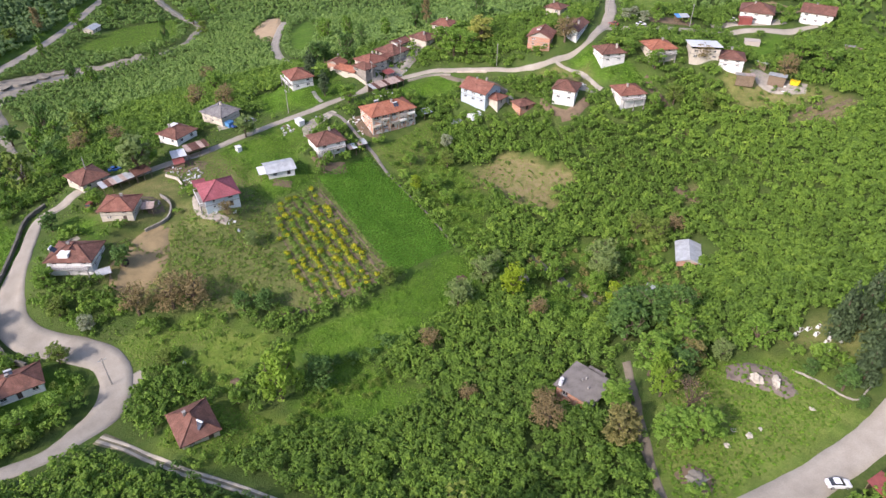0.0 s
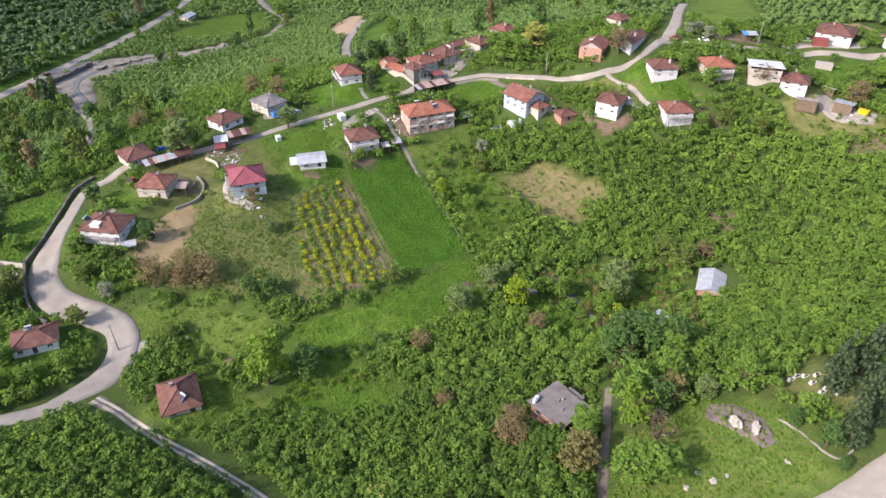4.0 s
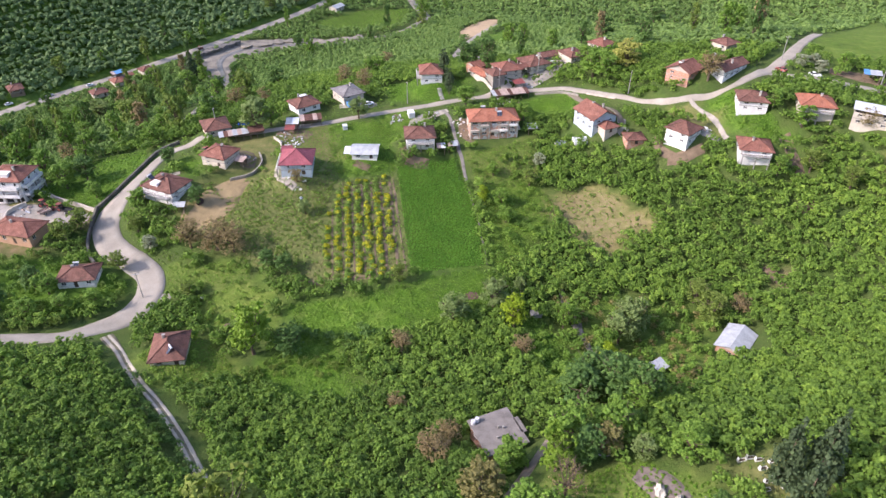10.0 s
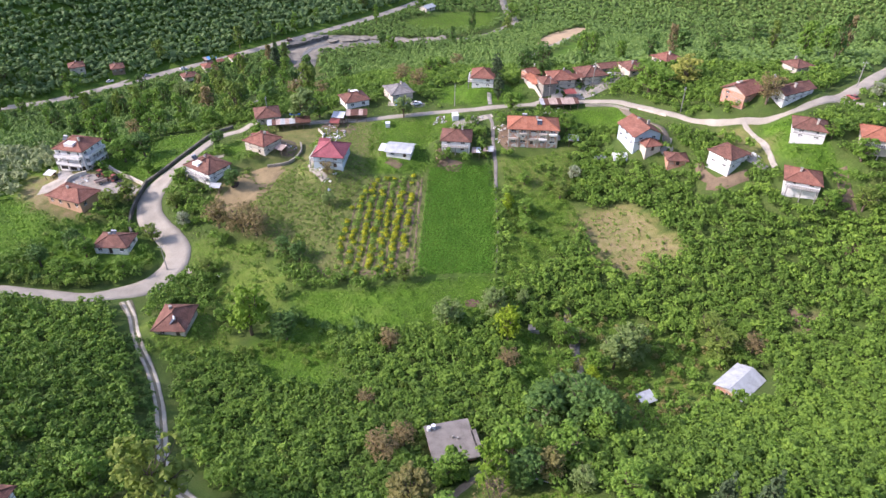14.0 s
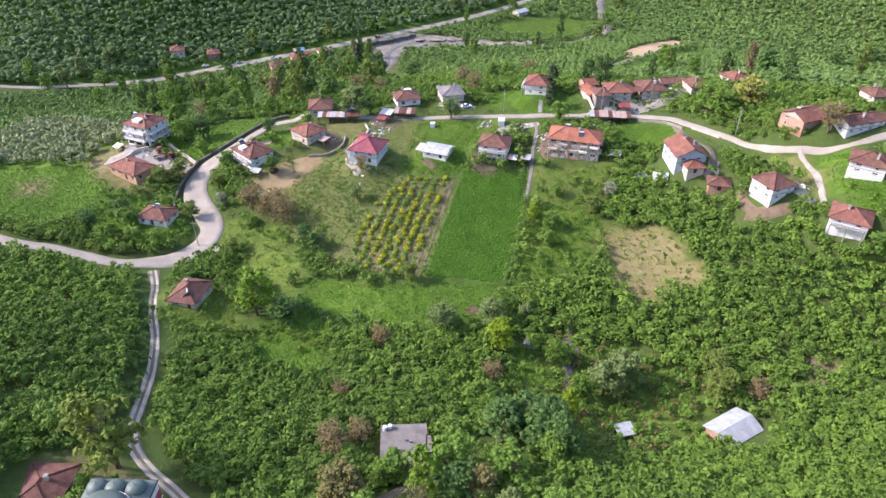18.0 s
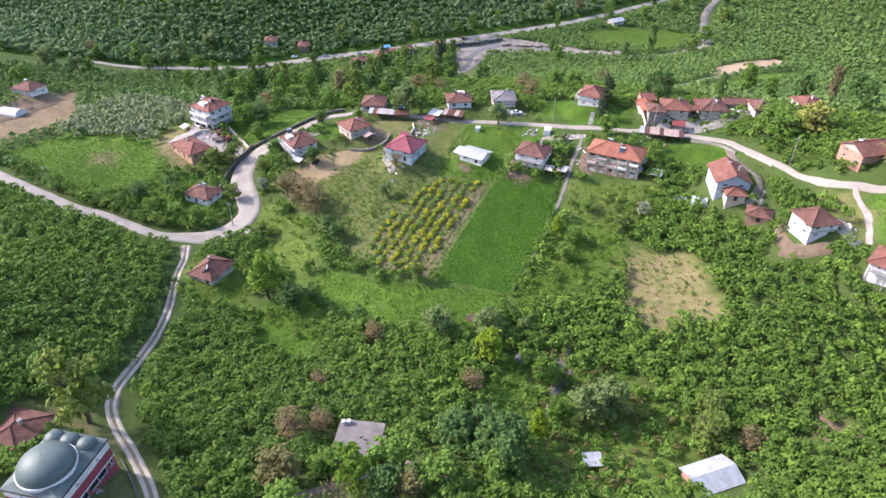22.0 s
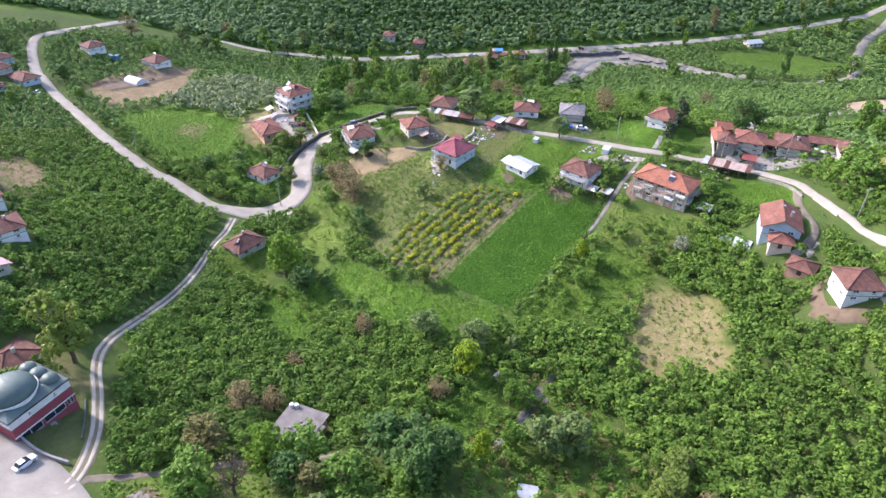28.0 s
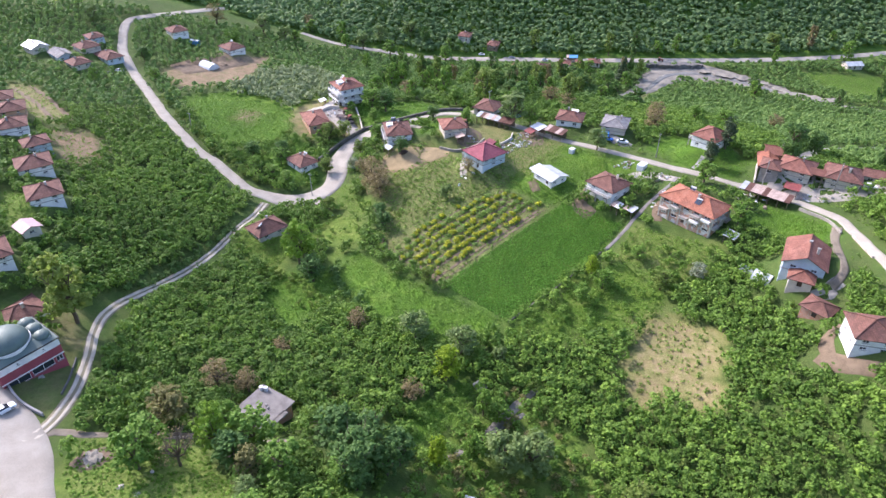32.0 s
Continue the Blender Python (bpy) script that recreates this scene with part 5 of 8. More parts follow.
                for xx in (W * 0.07, W * 0.5, W * 0.93):
                    bm = bmesh.new()
                    box(bm, xx - 0.12, xx + 0.12, -1.35, -1.11, -sink if s == 1 else zz - sh, zz - 0.16, 0, m)
                    part("post", bm, CONCRETE, e)
    if solar:
        for sx, sy, sa in solar:
            solar_heater(e, sx * w, sy * d, h + rise * 0.45, sa)
    if dormer:
        dx_, dy_, dw = dormer
        bm = bmesh.new()
        box(bm, dx_ - dw / 2, dx_ + dw / 2, dy_ - 1.2, dy_ + 1.2, h, h + rise * 0.75)
        dm = part("dormer", bm, wall, e)
        roof_mesh("dormer_roof", "gable", dw, 2.6, h + rise * 0.72, dw * 0.28, 0.25, rm, e)
    CLEAR.append((x, y, max(w, d) * 0.6 + 0.7))
    return e

for a, k in PLANNED:
    house(*a, **k)

# ---------------------------------------------------------------- vegetation
def plants(name, x0, x1, y0, y1, step, protos, mat, label, category, keep=None, seed=1, size=(0.85, 1.2), pad=0.8, tint=0.0, opens=(), rows=None):
    rng = np.random.default_rng(seed)
    x, y = grid_places(x0, x1, y0, y1, step, rng) if rows is None else row_places(x0, x1, y0, y1, step, rng, rows)
    k = free_of(x, y, pad, True, opens)
    if keep is not None:
        k &= keep(x, y)
    x, y = x[k], y[k]
    s = rng.uniform(size[0], size[1], len(x))
    t = np.clip(rng.normal(0.45, 0.16, len(x)) + (lumpy(x, y, 35, seed) - 0.5) * 0.6 + tint + 0.05 * np.clip((x - 40) / 20, -0.8, 1) * (y < 215), 0, 1)
    P = np.column_stack([x, y, height(x, y) - 0.15, rng.uniform(0, 6.28, len(x)), s])
    return strew(name, P, protos, mat, label, category, t, seed)


def slab_things():
    """What stands on the flat slab roof of the brick house."""
    e = next(o for o in scene.collection.objects if o.name.startswith("house") and o.get("label", "").startswith("unfinished red brick house with a grey"))
    for px, py, r, h in ((-3.4, 3.2, 0.42, 0.8), (-2.5, 3.5, 0.42, 0.8)):
        bm = bmesh.new()
        rod(bm, (px, py, 3.02), (px, py, 3.02 + h), r, r * 0.94, 12)
        part("water_tank", bm, WHITEP, e, "white plastic water tank")
    for px, py in ((0.4, 0.6), (1.2, 0.2), (-0.8, -1.4)):
        bm = bmesh.new()
        box(bm, px - 0.16, px + 0.16, py - 0.16, py + 0.16, 3.02, 3.5, 0.02)
        part("vent", bm, CONCRETE, e)
    bm = bmesh.new()
    box(bm, 3.9, 4.9, -2.0, 1.6, 2.78, 3.02, 0.02)
    part("roof_ledge", bm, SLAB, e)


slab_things()
ALLOPEN = list(OPEN)


def beyond_far(x, y):
    return np.interp(y, [p[1] for p in FARROAD], [p[0] for p in FARROAD]) - x


def near_slope(x, y):
    return (x > -40) & (x < 112) & (y > 60) & (y < 200) & (y + 0.5 * x < 205) & (y - x < 125)


def within(key, pad=0.0):
    return lambda x, y: inside(x, y, OPEN[key]) > pad


def but(*keys):
    return tuple(k for k in ALLOPEN if k not in keys)


for rows in TREES.values():
    rows[:] = [(x, y, min(r * (1.4 if rows is TREES["brown"] else 1.22), 0.58 * h), h * 1.08) if rows is not TREES["conifer"] else (x, y, r, h) for x, y, r, h in rows]
CLEAR += [(x, y, r * 0.6) for rows in TREES.values() for x, y, r, h in rows]
CLEAR += [(75, 247.5, 2.5), (83, 247, 3), (92, 246, 2.5), (130, 266, 6), (132, 257, 4), (-73.4, 128.5, 7.0), (-72.6, 138.5, 5.5), (39, 197, 2.5), (44, 199.5, 2.5), (8, 221.6, 2.2), (15, 218, 2.2), (20.4, 212.6, 2.4), (70, 205, 1.5), (106, 208, 4), (112, 246, 4), (19, 203.5, 1.5)]      # yards and cuts
RIVER = [(-128, 176), (-136, 190), (-160, 222), (-179, 247), (-200, 272), (-219, 291), (-221, 308), (-211, 326), (-190, 342), (-166, 356), (-150, 374), (-150, 400), (-155, 425), (-179, 453), (-204, 486), (-226, 530)]
LINES.append((RIVER, 5.0))
plants("hazel_orchard_slope", -40, 112, 60, 200, 2.15, FINEHAZEL, LEAF["hazel"], "dense hazel bushes in loose rows on the near slopes", "orchard", near_slope, seed=3, size=(0.92, 1.32), rows=52)
plants("hazel_orchard", -130, 150, 40, 262, 2.2, HAZEL, LEAF["hazel"], "dense hazel bushes in rows covering the slopes", "orchard", lambda x, y: ~near_slope(x, y) & ((along(x, y, MAIN) > np.where(x > -8, 5.5, 9)) | (y < 108) | (x > 60)), seed=3, size=(0.92, 1.32), rows=22)
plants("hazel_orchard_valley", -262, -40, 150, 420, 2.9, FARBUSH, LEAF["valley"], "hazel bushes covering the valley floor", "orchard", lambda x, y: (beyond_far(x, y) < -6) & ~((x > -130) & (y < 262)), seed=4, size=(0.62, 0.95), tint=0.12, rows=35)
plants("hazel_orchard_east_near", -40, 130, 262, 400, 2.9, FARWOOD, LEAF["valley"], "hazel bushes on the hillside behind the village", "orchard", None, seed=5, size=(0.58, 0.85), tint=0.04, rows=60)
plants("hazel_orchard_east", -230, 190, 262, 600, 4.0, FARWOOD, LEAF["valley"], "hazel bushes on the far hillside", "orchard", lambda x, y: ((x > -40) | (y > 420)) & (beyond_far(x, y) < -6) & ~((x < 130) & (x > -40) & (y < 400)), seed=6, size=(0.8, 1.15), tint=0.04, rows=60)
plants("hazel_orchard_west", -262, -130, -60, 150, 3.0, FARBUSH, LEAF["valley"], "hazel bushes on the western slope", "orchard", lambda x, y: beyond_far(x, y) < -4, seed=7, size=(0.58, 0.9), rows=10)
plants("hazel_orchard_upper", -130, 60, -30, 40, 2.6, HAZEL, LEAF["hazel"], "hazel bushes on the upper slope behind the row of houses", "orchard", seed=17, size=(0.85, 1.25), rows=22)
plants("hazel_orchard_south", -60, 230, -70, 60, 4.2, FARWOOD, LEAF["hazel"], "hazel bushes on the hillside south of the gravel road", "orchard", lambda x, y: (y < 40) | (x > 150), seed=71, size=(0.6, 0.95))
plants("hazel_orchard_hilltop", 150, 250, 60, 300, 4.2, FARWOOD, LEAF["hazel"], "hazel bushes on the eastern hilltop", "orchard", seed=72, size=(0.6, 0.95))
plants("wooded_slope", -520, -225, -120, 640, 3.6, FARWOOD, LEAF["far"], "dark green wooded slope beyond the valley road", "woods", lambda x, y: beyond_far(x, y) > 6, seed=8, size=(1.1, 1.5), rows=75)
plants("willow_grove", -205, -120, 55, 120, 2.6, FARBUSH, LEAF["willow"], "pale silvery willow thicket beside the meadow", "thicket", within("grove"), seed=9, size=(0.65, 1.15), opens=but("grove"))
plants("stream_scrub", 20, 66, 104, 156, 2.9, HAZEL, LEAF["bright"], "tangled green and brownish scrub along the stream", "scrub", within("scrub"), seed=10, size=(0.5, 1.15), opens=but("scrub"), pad=0.2)
plants("stream_scrub_brown", 20, 66, 104, 156, 3.6, HAZEL, LEAF["russet"], "leafless olive-brown scrub along the stream", "scrub", within("scrub"), seed=11, size=(0.5, 0.9), opens=but("scrub"), pad=0.2)
plants("bank_shrubs", -115, -72, 72, 106, 2.4, HAZEL, LEAF["bright"], "mixed bright green shrubs on the road bank", "shrubs", within("banks"), seed=12, size=(0.5, 0.95), opens=but("banks"))
plants("bank_shrubs_olive", -115, -72, 72, 106, 5.0, HAZEL, LEAF["olive"], "olive green shrubs on the road bank", "shrubs", within("banks"), seed=13, size=(0.6, 1.0), opens=but("banks"))
plants("orchard_mixed_shrubs", -10, 130, 60, 215, 7.5, HAZEL, LEAF["bright"], "brighter shrubs scattered among the hazel", "shrubs", seed=14, size=(0.6, 1.0), pad=1.2)
plants("orchard_brown_shrubs", -5, 60, 70, 200, 11.0, HAZEL, LEAF["olive"], "young olive-brown shrubs among the hazel", "shrubs", seed=15, size=(0.7, 1.1), pad=1.2)


# low growth on the open ground
def low_growth(name, keys, step, mat, size, label, seed, chance=1.0, protos=WEED, pad=0.3):
    rng = np.random.default_rng(seed)
    X, Y = [], []
    for key in keys:
        poly = np.array(OPEN[key], float)
        x, y = grid_places(*np.array([poly.min(0), poly.max(0)]).T.ravel(), step, rng, 0.5)
        k = (inside(x, y, OPEN[key]) > 0.2) & (rng.random(len(x)) < chance * (0.35 + 1.3 * lumpy(x, y, 6, seed) ** 2))
        X.append(x[k]), Y.append(y[k])
    x, y = np.concatenate(X), np.concatenate(Y)
    k = np.ones(len(x), bool)
    for line, w in LINES:
        k &= along(x, y, line) > w + pad - 0.6
    for hx, hy, r in CLEAR:
        k &= np.hypot(x - hx, y - hy) > r * 0.75
    x, y = x[k], y[k]
    P = np.column_stack([x, y, height(x, y) - 0.05, rng.uniform(0, 6.28, len(x)), rng.uniform(*size, len(x))])
    tint = np.clip(rng.normal(0.5, 0.15, len(x)) + (lumpy(x, y, 4.5, seed) - 0.5) * 0.8, 0, 1)
    return strew(name, P, protos, mat, label, "weeds", tint, seed)


MEADOWS = ("rough_east", "meadow_low", "garden_top", "meadow_bend", "lowyard", "bigyard", "rocks", "meadow_west", "meadow_nw", "lawn_east", "graves", "brushgap", "yard_east", "rows_east", "lawn_row")
low_growth("rough_shrubs", ("rough_east",), 2.4, LEAF["hazel"], (0.35, 0.8), "scattered shrubs in rough grass beside the green field", 68, 0.75, HAZEL)
low_growth("rough_shrubs_bright", ("rough_east", "brushgap", "bend_bank"), 3.4, LEAF["bright"], (0.4, 0.95), "fresh bright shrubs in rough grass beside the green field", 69, 0.7, HAZEL)
low_growth("meadow_weeds", MEADOWS, 1.0, LEAF["weed"], (0.35, 0.75), "low weeds and tall grass tufts in the meadows", 21, 0.7)
low_growth("garden_weeds", ("garden", "clearing", "strips", "bare_slope"), 1.1, LEAF["weed"], (0.4, 1.1), "sparse weeds on dry garden soil", 22, 0.6)
low_growth("plot_weeds", ("yellow", "garden"), 0.9, LEAF["weed"], (0.5, 1.0), "green weeds between the plant rows", 26, 0.8)
low_growth("clearing_shrubs", ("clearing",), 2.6, LEAF["hazel"], (0.2, 0.5), "small dark shrubs dotted over the clearing", 23, 0.5, HAZEL)
low_growth("garden_shrubs", ("garden", "garden_top", "yard_east", "rows_east"), 4.6, LEAF["bright"], (0.9, 1.8), "small bright shrubs in the gardens", 24, 0.5)

# the green field: dense young crop
GREEN = leaf_mat("young_green_crop", (0.058, 0.17, 0.013), (0.1, 0.26, 0.022), (0.175, 0.36, 0.042), 0.3)
BLADES = [crown_cards(np.random.default_rng(330 + k), bush_blobs(np.random.default_rng(360 + k), 0.42, 0.34, 2), 11, 0.17, 0.5) for k in range(6)]
low_growth("green_crop", ("crop",), 0.42, GREEN, (0.6, 0.95), "dense bright green young crop filling the long field", 25, 5.0, BLADES)


MEADOWGRASS = leaf_mat("meadow_grass", (0.072, 0.175, 0.012), (0.125, 0.26, 0.02), (0.2, 0.345, 0.04), 0.3)
low_growth("meadow_grass", ("rough_east", "meadow_low", "yard_magenta", "lawn_white", "lawn_road_low", "bend_bank", "garden_top", "lawn", "lawn_road", "lawn_mid", "brushgap", "bigyard", "lowyard"), 0.62, MEADOWGRASS, (0.4, 0.75), "thick fresh green grass covering the meadows", 27, 3.0, BLADES)
low_growth("meadow_grass_west", ("meadow_west", "meadow_nw", "lawn_east", "rocks", "lawn_row", "farfield"), 0.95, MEADOWGRASS, (0.6, 1.1), "rough green grass covering the outer meadows", 28, 2.0, BLADES)


def ribbon(name, pts, w, h, mat, label, category, kind="", seed=3, step=1.0, rough=0.1):
    """A wall, hedge bank or low ridge along a line, following the ground."""
    line = curve_through(pts, step)
    rnd = random.Random(seed)
    n = len(line)
    V, Q = [], []
    for i, (x, y) in enumerate(line):
        a, b = line[max(0, i - 1)], line[min(n - 1, i + 1)]
        d = Vector((b[0] - a[0], b[1] - a[1])).normalized()
        z = ground_z(x, y)
        for o, zz in ((-w / 2, -0.5), (-w / 2, h), (w / 2, h), (w / 2, -0.5)):
            oo = o + rnd.uniform(-rough, rough) * w
            V.append((x - d.y * oo, y + d.x * oo, z + (zz if zz < 0 else zz + rnd.uniform(-rough, rough) * h)))
    for i in range(n - 1):
        for k in range(3):
            a = i * 4 + k
            Q.append((a, a + 4, a + 5, a + 1))
    Q += [(0, 1, 2, 3), (n * 4 - 1, n * 4 - 2, n * 4 - 3, n * 4 - 4)]
    ob = mesh_object(name, V, Q, mat)
    return tagged(ob, label, category, kind=kind)


# rows of yellow-flowering plants with bare soil between
def flower_rows():
    rng = np.random.default_rng(31)
    d = np.array((23.0, -36.0)) / np.hypot(23, 36)
    n = np.array((d[1], -d[0]))
    start = np.array((-35.5, 165.0))
    yel, grn = [], []
    for row in range(7):
        for k in range(30):
            if row == 0 and rng.random() < 0.4:
                continue
            p = start + n * (1.6 + row * 2.75 + rng.normal(0, 0.28)) + d * (k * 1.42 + rng.uniform(-0.45, 0.45))
            if inside(p[:1], p[1:], OPEN["yellow"])[0] < 0.3:
                continue
            lump = noise.noise(Vector((p[0] / 5, p[1] / 5, 4.0)))
            strong = (0.85 if 6 < k else 0.3) * (1.0 if row < 5 else 0.6) + lump * 0.9
            (yel if rng.random() < strong else grn).append((*p, ground_z(*p) - 0.04, rng.uniform(0, 6), rng.uniform(0.95, 1.5)))
    tall = [crown_cards(np.random.default_rng(430 + k), bush_blobs(np.random.default_rng(460 + k), 0.85, 0.8, 7), 80, 0.14, 0.5) for k in range(5)]
    strew("yellow_flower_rows", np.array(yel), tall, LEAF["yellow"], "rows of tall yellow-flowering plants in the vegetable plot", "crop", None, 32)
    strew("cabbage_rows", np.array(yel + grn), [(v * np.array((1.1, 1.1, 0.75), np.float32), q) for v, q in tall], LEAF["weed"], "green leafy plants in rows on bare soil", "crop", None, 33)
    for row in range(7):
        a = start + n * (0.3 + row * 2.75) + d * 3
        b = start + n * (0.3 + row * 2.75) + d * 41
        pts = [tuple(a + (b - a) * t) for t in np.linspace(0, 1, 24)]
        pts = [p for p in pts if inside([p[0]], [p[1]], OPEN["yellow"])[0] > 0.5]
        if len(pts) > 3:
            road("furrow", pts, 0.3 if row > 1 else 0.7, EARTH, "strip of bare brown soil between plant rows", 0.05, 0.2)


flower_rows()
road("furrow", [(-37, 118.5), (-31, 119.5), (-21, 125.5), (-13, 131)], 1.3, EARTH, "bare brown soil margin of the plot", 0.05, 0.25)
road("furrow", [(-12.5, 132), (-20, 143), (-28, 155), (-34, 164)], 0.5, EARTH, "bare brown soil margin beside the green field", 0.05, 0.25)
ribbon("field_hedge", [(-14.5, 174), (-9, 166), (-4.5, 159.5), (0, 152), (4.5, 144.5)], 0.35, 0.25, DARKWALL, "overgrown low stone wall beside the green field", "wall", "structure", 5, 1.0, 0.2)
RNG = np.random.default_rng(41)
hl = np.array(curve_through([(-15, 175), (-9.3, 166.5), (-4.7, 160), (0, 152.6), (4.5, 145)], 0.8))
strew("hedge", np.column_stack([hl + RNG.normal(0, 0.5, hl.shape), height(hl[:, 0], hl[:, 1]), RNG.uniform(0, 6, len(hl)), RNG.uniform(0.3, 0.62, len(hl))]), HAZEL, LEAF["bright"], "ragged bright green hedge beside the green field", "hedge", None, 42)
hl = np.array(curve_through([(-38, 116.5), (-30, 117), (-22, 122.5), (-14, 129)], 0.9))
strew("hedge_lower", np.column_stack([hl + RNG.normal(0, 0.9, hl.shape), height(hl[:, 0], hl[:, 1]), RNG.uniform(0, 6, len(hl)), RNG.uniform(0.2, 0.42, len(hl))]), HAZEL, LEAF["hazel"], "ragged hedge of brambles below the vegetable plot", "hedge", None, 43)


def hedge_along(name, pts, spread, size, mat, label, seed, step=0.9, protos=HAZEL):
    rg = np.random.default_rng(seed)
    q = np.array(curve_through(pts, step))
    q = q + rg.normal(0, spread, q.shape)
    strew(name, np.column_stack([q, height(q[:, 0], q[:, 1]) - 0.1, rg.uniform(0, 6, len(q)), rg.uniform(*size, len(q))]), protos, LEAF[mat], label, "hedge", None, seed)


# dark strip beside the meadow tree: its cast shadow put in as bushes
hedge_along("hedge_meadow", [(-30, 104), (-27.7, 104.9), (-22.3, 104.9), (-17.3, 106.2), (-14.1, 108.7), (-8, 113)], 1.0, (0.5, 0.95), "dark", "dark green bushes in place of a tree shadow in the meadow", 44)
hedge_along("tall_weeds", [(-29, 88), (-25.6, 91.5), (-22.9, 95.5), (-15.3, 98.8), (-8.2, 100.5)], 1.9, (0.3, 0.6), "olive", "band of pale tall weeds across the meadow", 45, 0.55)
hedge_along("hedge_edge", [(-16, 104), (-10, 103.5), (-4, 108), (1, 114), (5, 120), (9, 128)], 2.2, (0.5, 1.0), "hazel", "ragged shrubs along the lower edge of the meadow", 46)
hedge_along("hedge_alley", [(-33.5, 197.5), (-27.5, 189.5), (-21.6, 181.5), (-17, 175)], 0.35, (0.22, 0.42), "dark", "dark clipped hedge beside the concrete path", 47, 0.6)
hedge_along("hedge_house", [(-58, 106), (-54, 101), (-52, 97), (-49, 99), (-45, 101)], 1.2, (0.4, 0.8), "bright", "bright shrubs round the low old house", 48)
hedge_along("hedge_track", [(-48, 80), (-40, 79), (-33, 84), (-28, 87), (-20, 88)], 1.2, (0.5, 0.85), "hazel", "shrubs along the lower edge of the yard", 49)
hedge_along("hedge_garden", [(-48, 118), (-44, 126), (-42, 134), (-46, 146), (-50, 156)], 1.6, (0.2, 0.45), "olive", "low straggling shrubs between garden and plot", 50)
hedge_along("hedge_road", [(-150, 41.5), (-128, 51.5), (-112, 59.5), (-100, 66), (-91, 72.5), (-83, 78), (-77, 83)], 1.3, (0.5, 1.05), "olive", "tall mixed shrubs along the gravel road", 59, 1.1)
hedge_along("hedge_road_green", [(-176, 31), (-158, 38.5), (-140, 46), (-118, 57), (-98, 68), (-86, 77)], 1.6, (0.4, 0.9), "dark", "dark shrubs along the gravel road", 60, 1.6)
hedge_along("hedge_track_dark", [(-52, 77), (-44, 73.5), (-35, 70), (-23, 64), (-13, 58)], 0.6, (0.45, 0.8), "dark", "dark hedge along the rutted track", 61, 1.2)
hedge_along("hedge_inner", [(-77, 112.5), (-83, 114), (-89, 116.5), (-93.5, 121), (-95.5, 128)], 0.9, (0.5, 0.95), "bright", "tangled shrubs inside the road bend", 62, 1.0)
hedge_along("hedge_stream", [(20, 148), (26, 152), (34, 155), (44, 157), (54, 157)], 1.6, (0.6, 1.05), "hazel", "tall shrubs above the stream", 63, 1.1)
hedge_along("hedge_stream_lower", [(8, 118), (16, 121), (24, 118), (32, 117), (40, 113)], 1.8, (0.5, 1.0), "bright", "shrubs below the stream", 64, 1.1)
hedge_along("hedge_field", [(-2, 156), (2, 150), (6, 146), (10, 140), (16, 141)], 1.2, (0.4, 0.8), "bright", "tall shrubs at the field corner", 65, 0.9)
hedge_along("hedge_big_house", [(-8, 190), (-3, 186), (2, 188), (6, 193), (4, 199)], 1.6, (0.5, 0.95), "hazel", "dense shrubs beside the brick house", 66, 0.8)
hedge_along("hedge_road_bank", [(6, 232.5), (14, 230.5), (22, 227.5), (30, 225.5), (38, 227)], 1.5, (0.5, 1.0), "hazel", "overgrown bank above the village road", 67, 0.8)
hedge_along("hedge_lane", [(33.5, 62), (33, 70), (33.5, 78), (34.5, 84)], 0.7, (0.5, 0.85), "bright", "overgrown shrubs along the dirt lane", 53)
hedge_along("hedge_bend", [(-71, 111.5), (-65, 111.5), (-58, 113.5), (-50, 116)], 1.0, (0.22, 0.5), "hazel", "shrubs on the bank inside the road bend", 54)


# ---------------------------------------------------------------- trees
def limb(bm, a, b, r0, r1, rnd, bend=0.12):
    mid = (Vector(a) + Vector(b)) / 2 + Vector((rnd.uniform(-1, 1), rnd.uniform(-1, 1), rnd.uniform(-0.3, 0.5))) * bend * (Vector(b) - Vector(a)).length
    rod(bm, a, mid, r0, (r0 + r1) / 2, 6), rod(bm, mid, b, (r0 + r1) / 2, r1, 6)


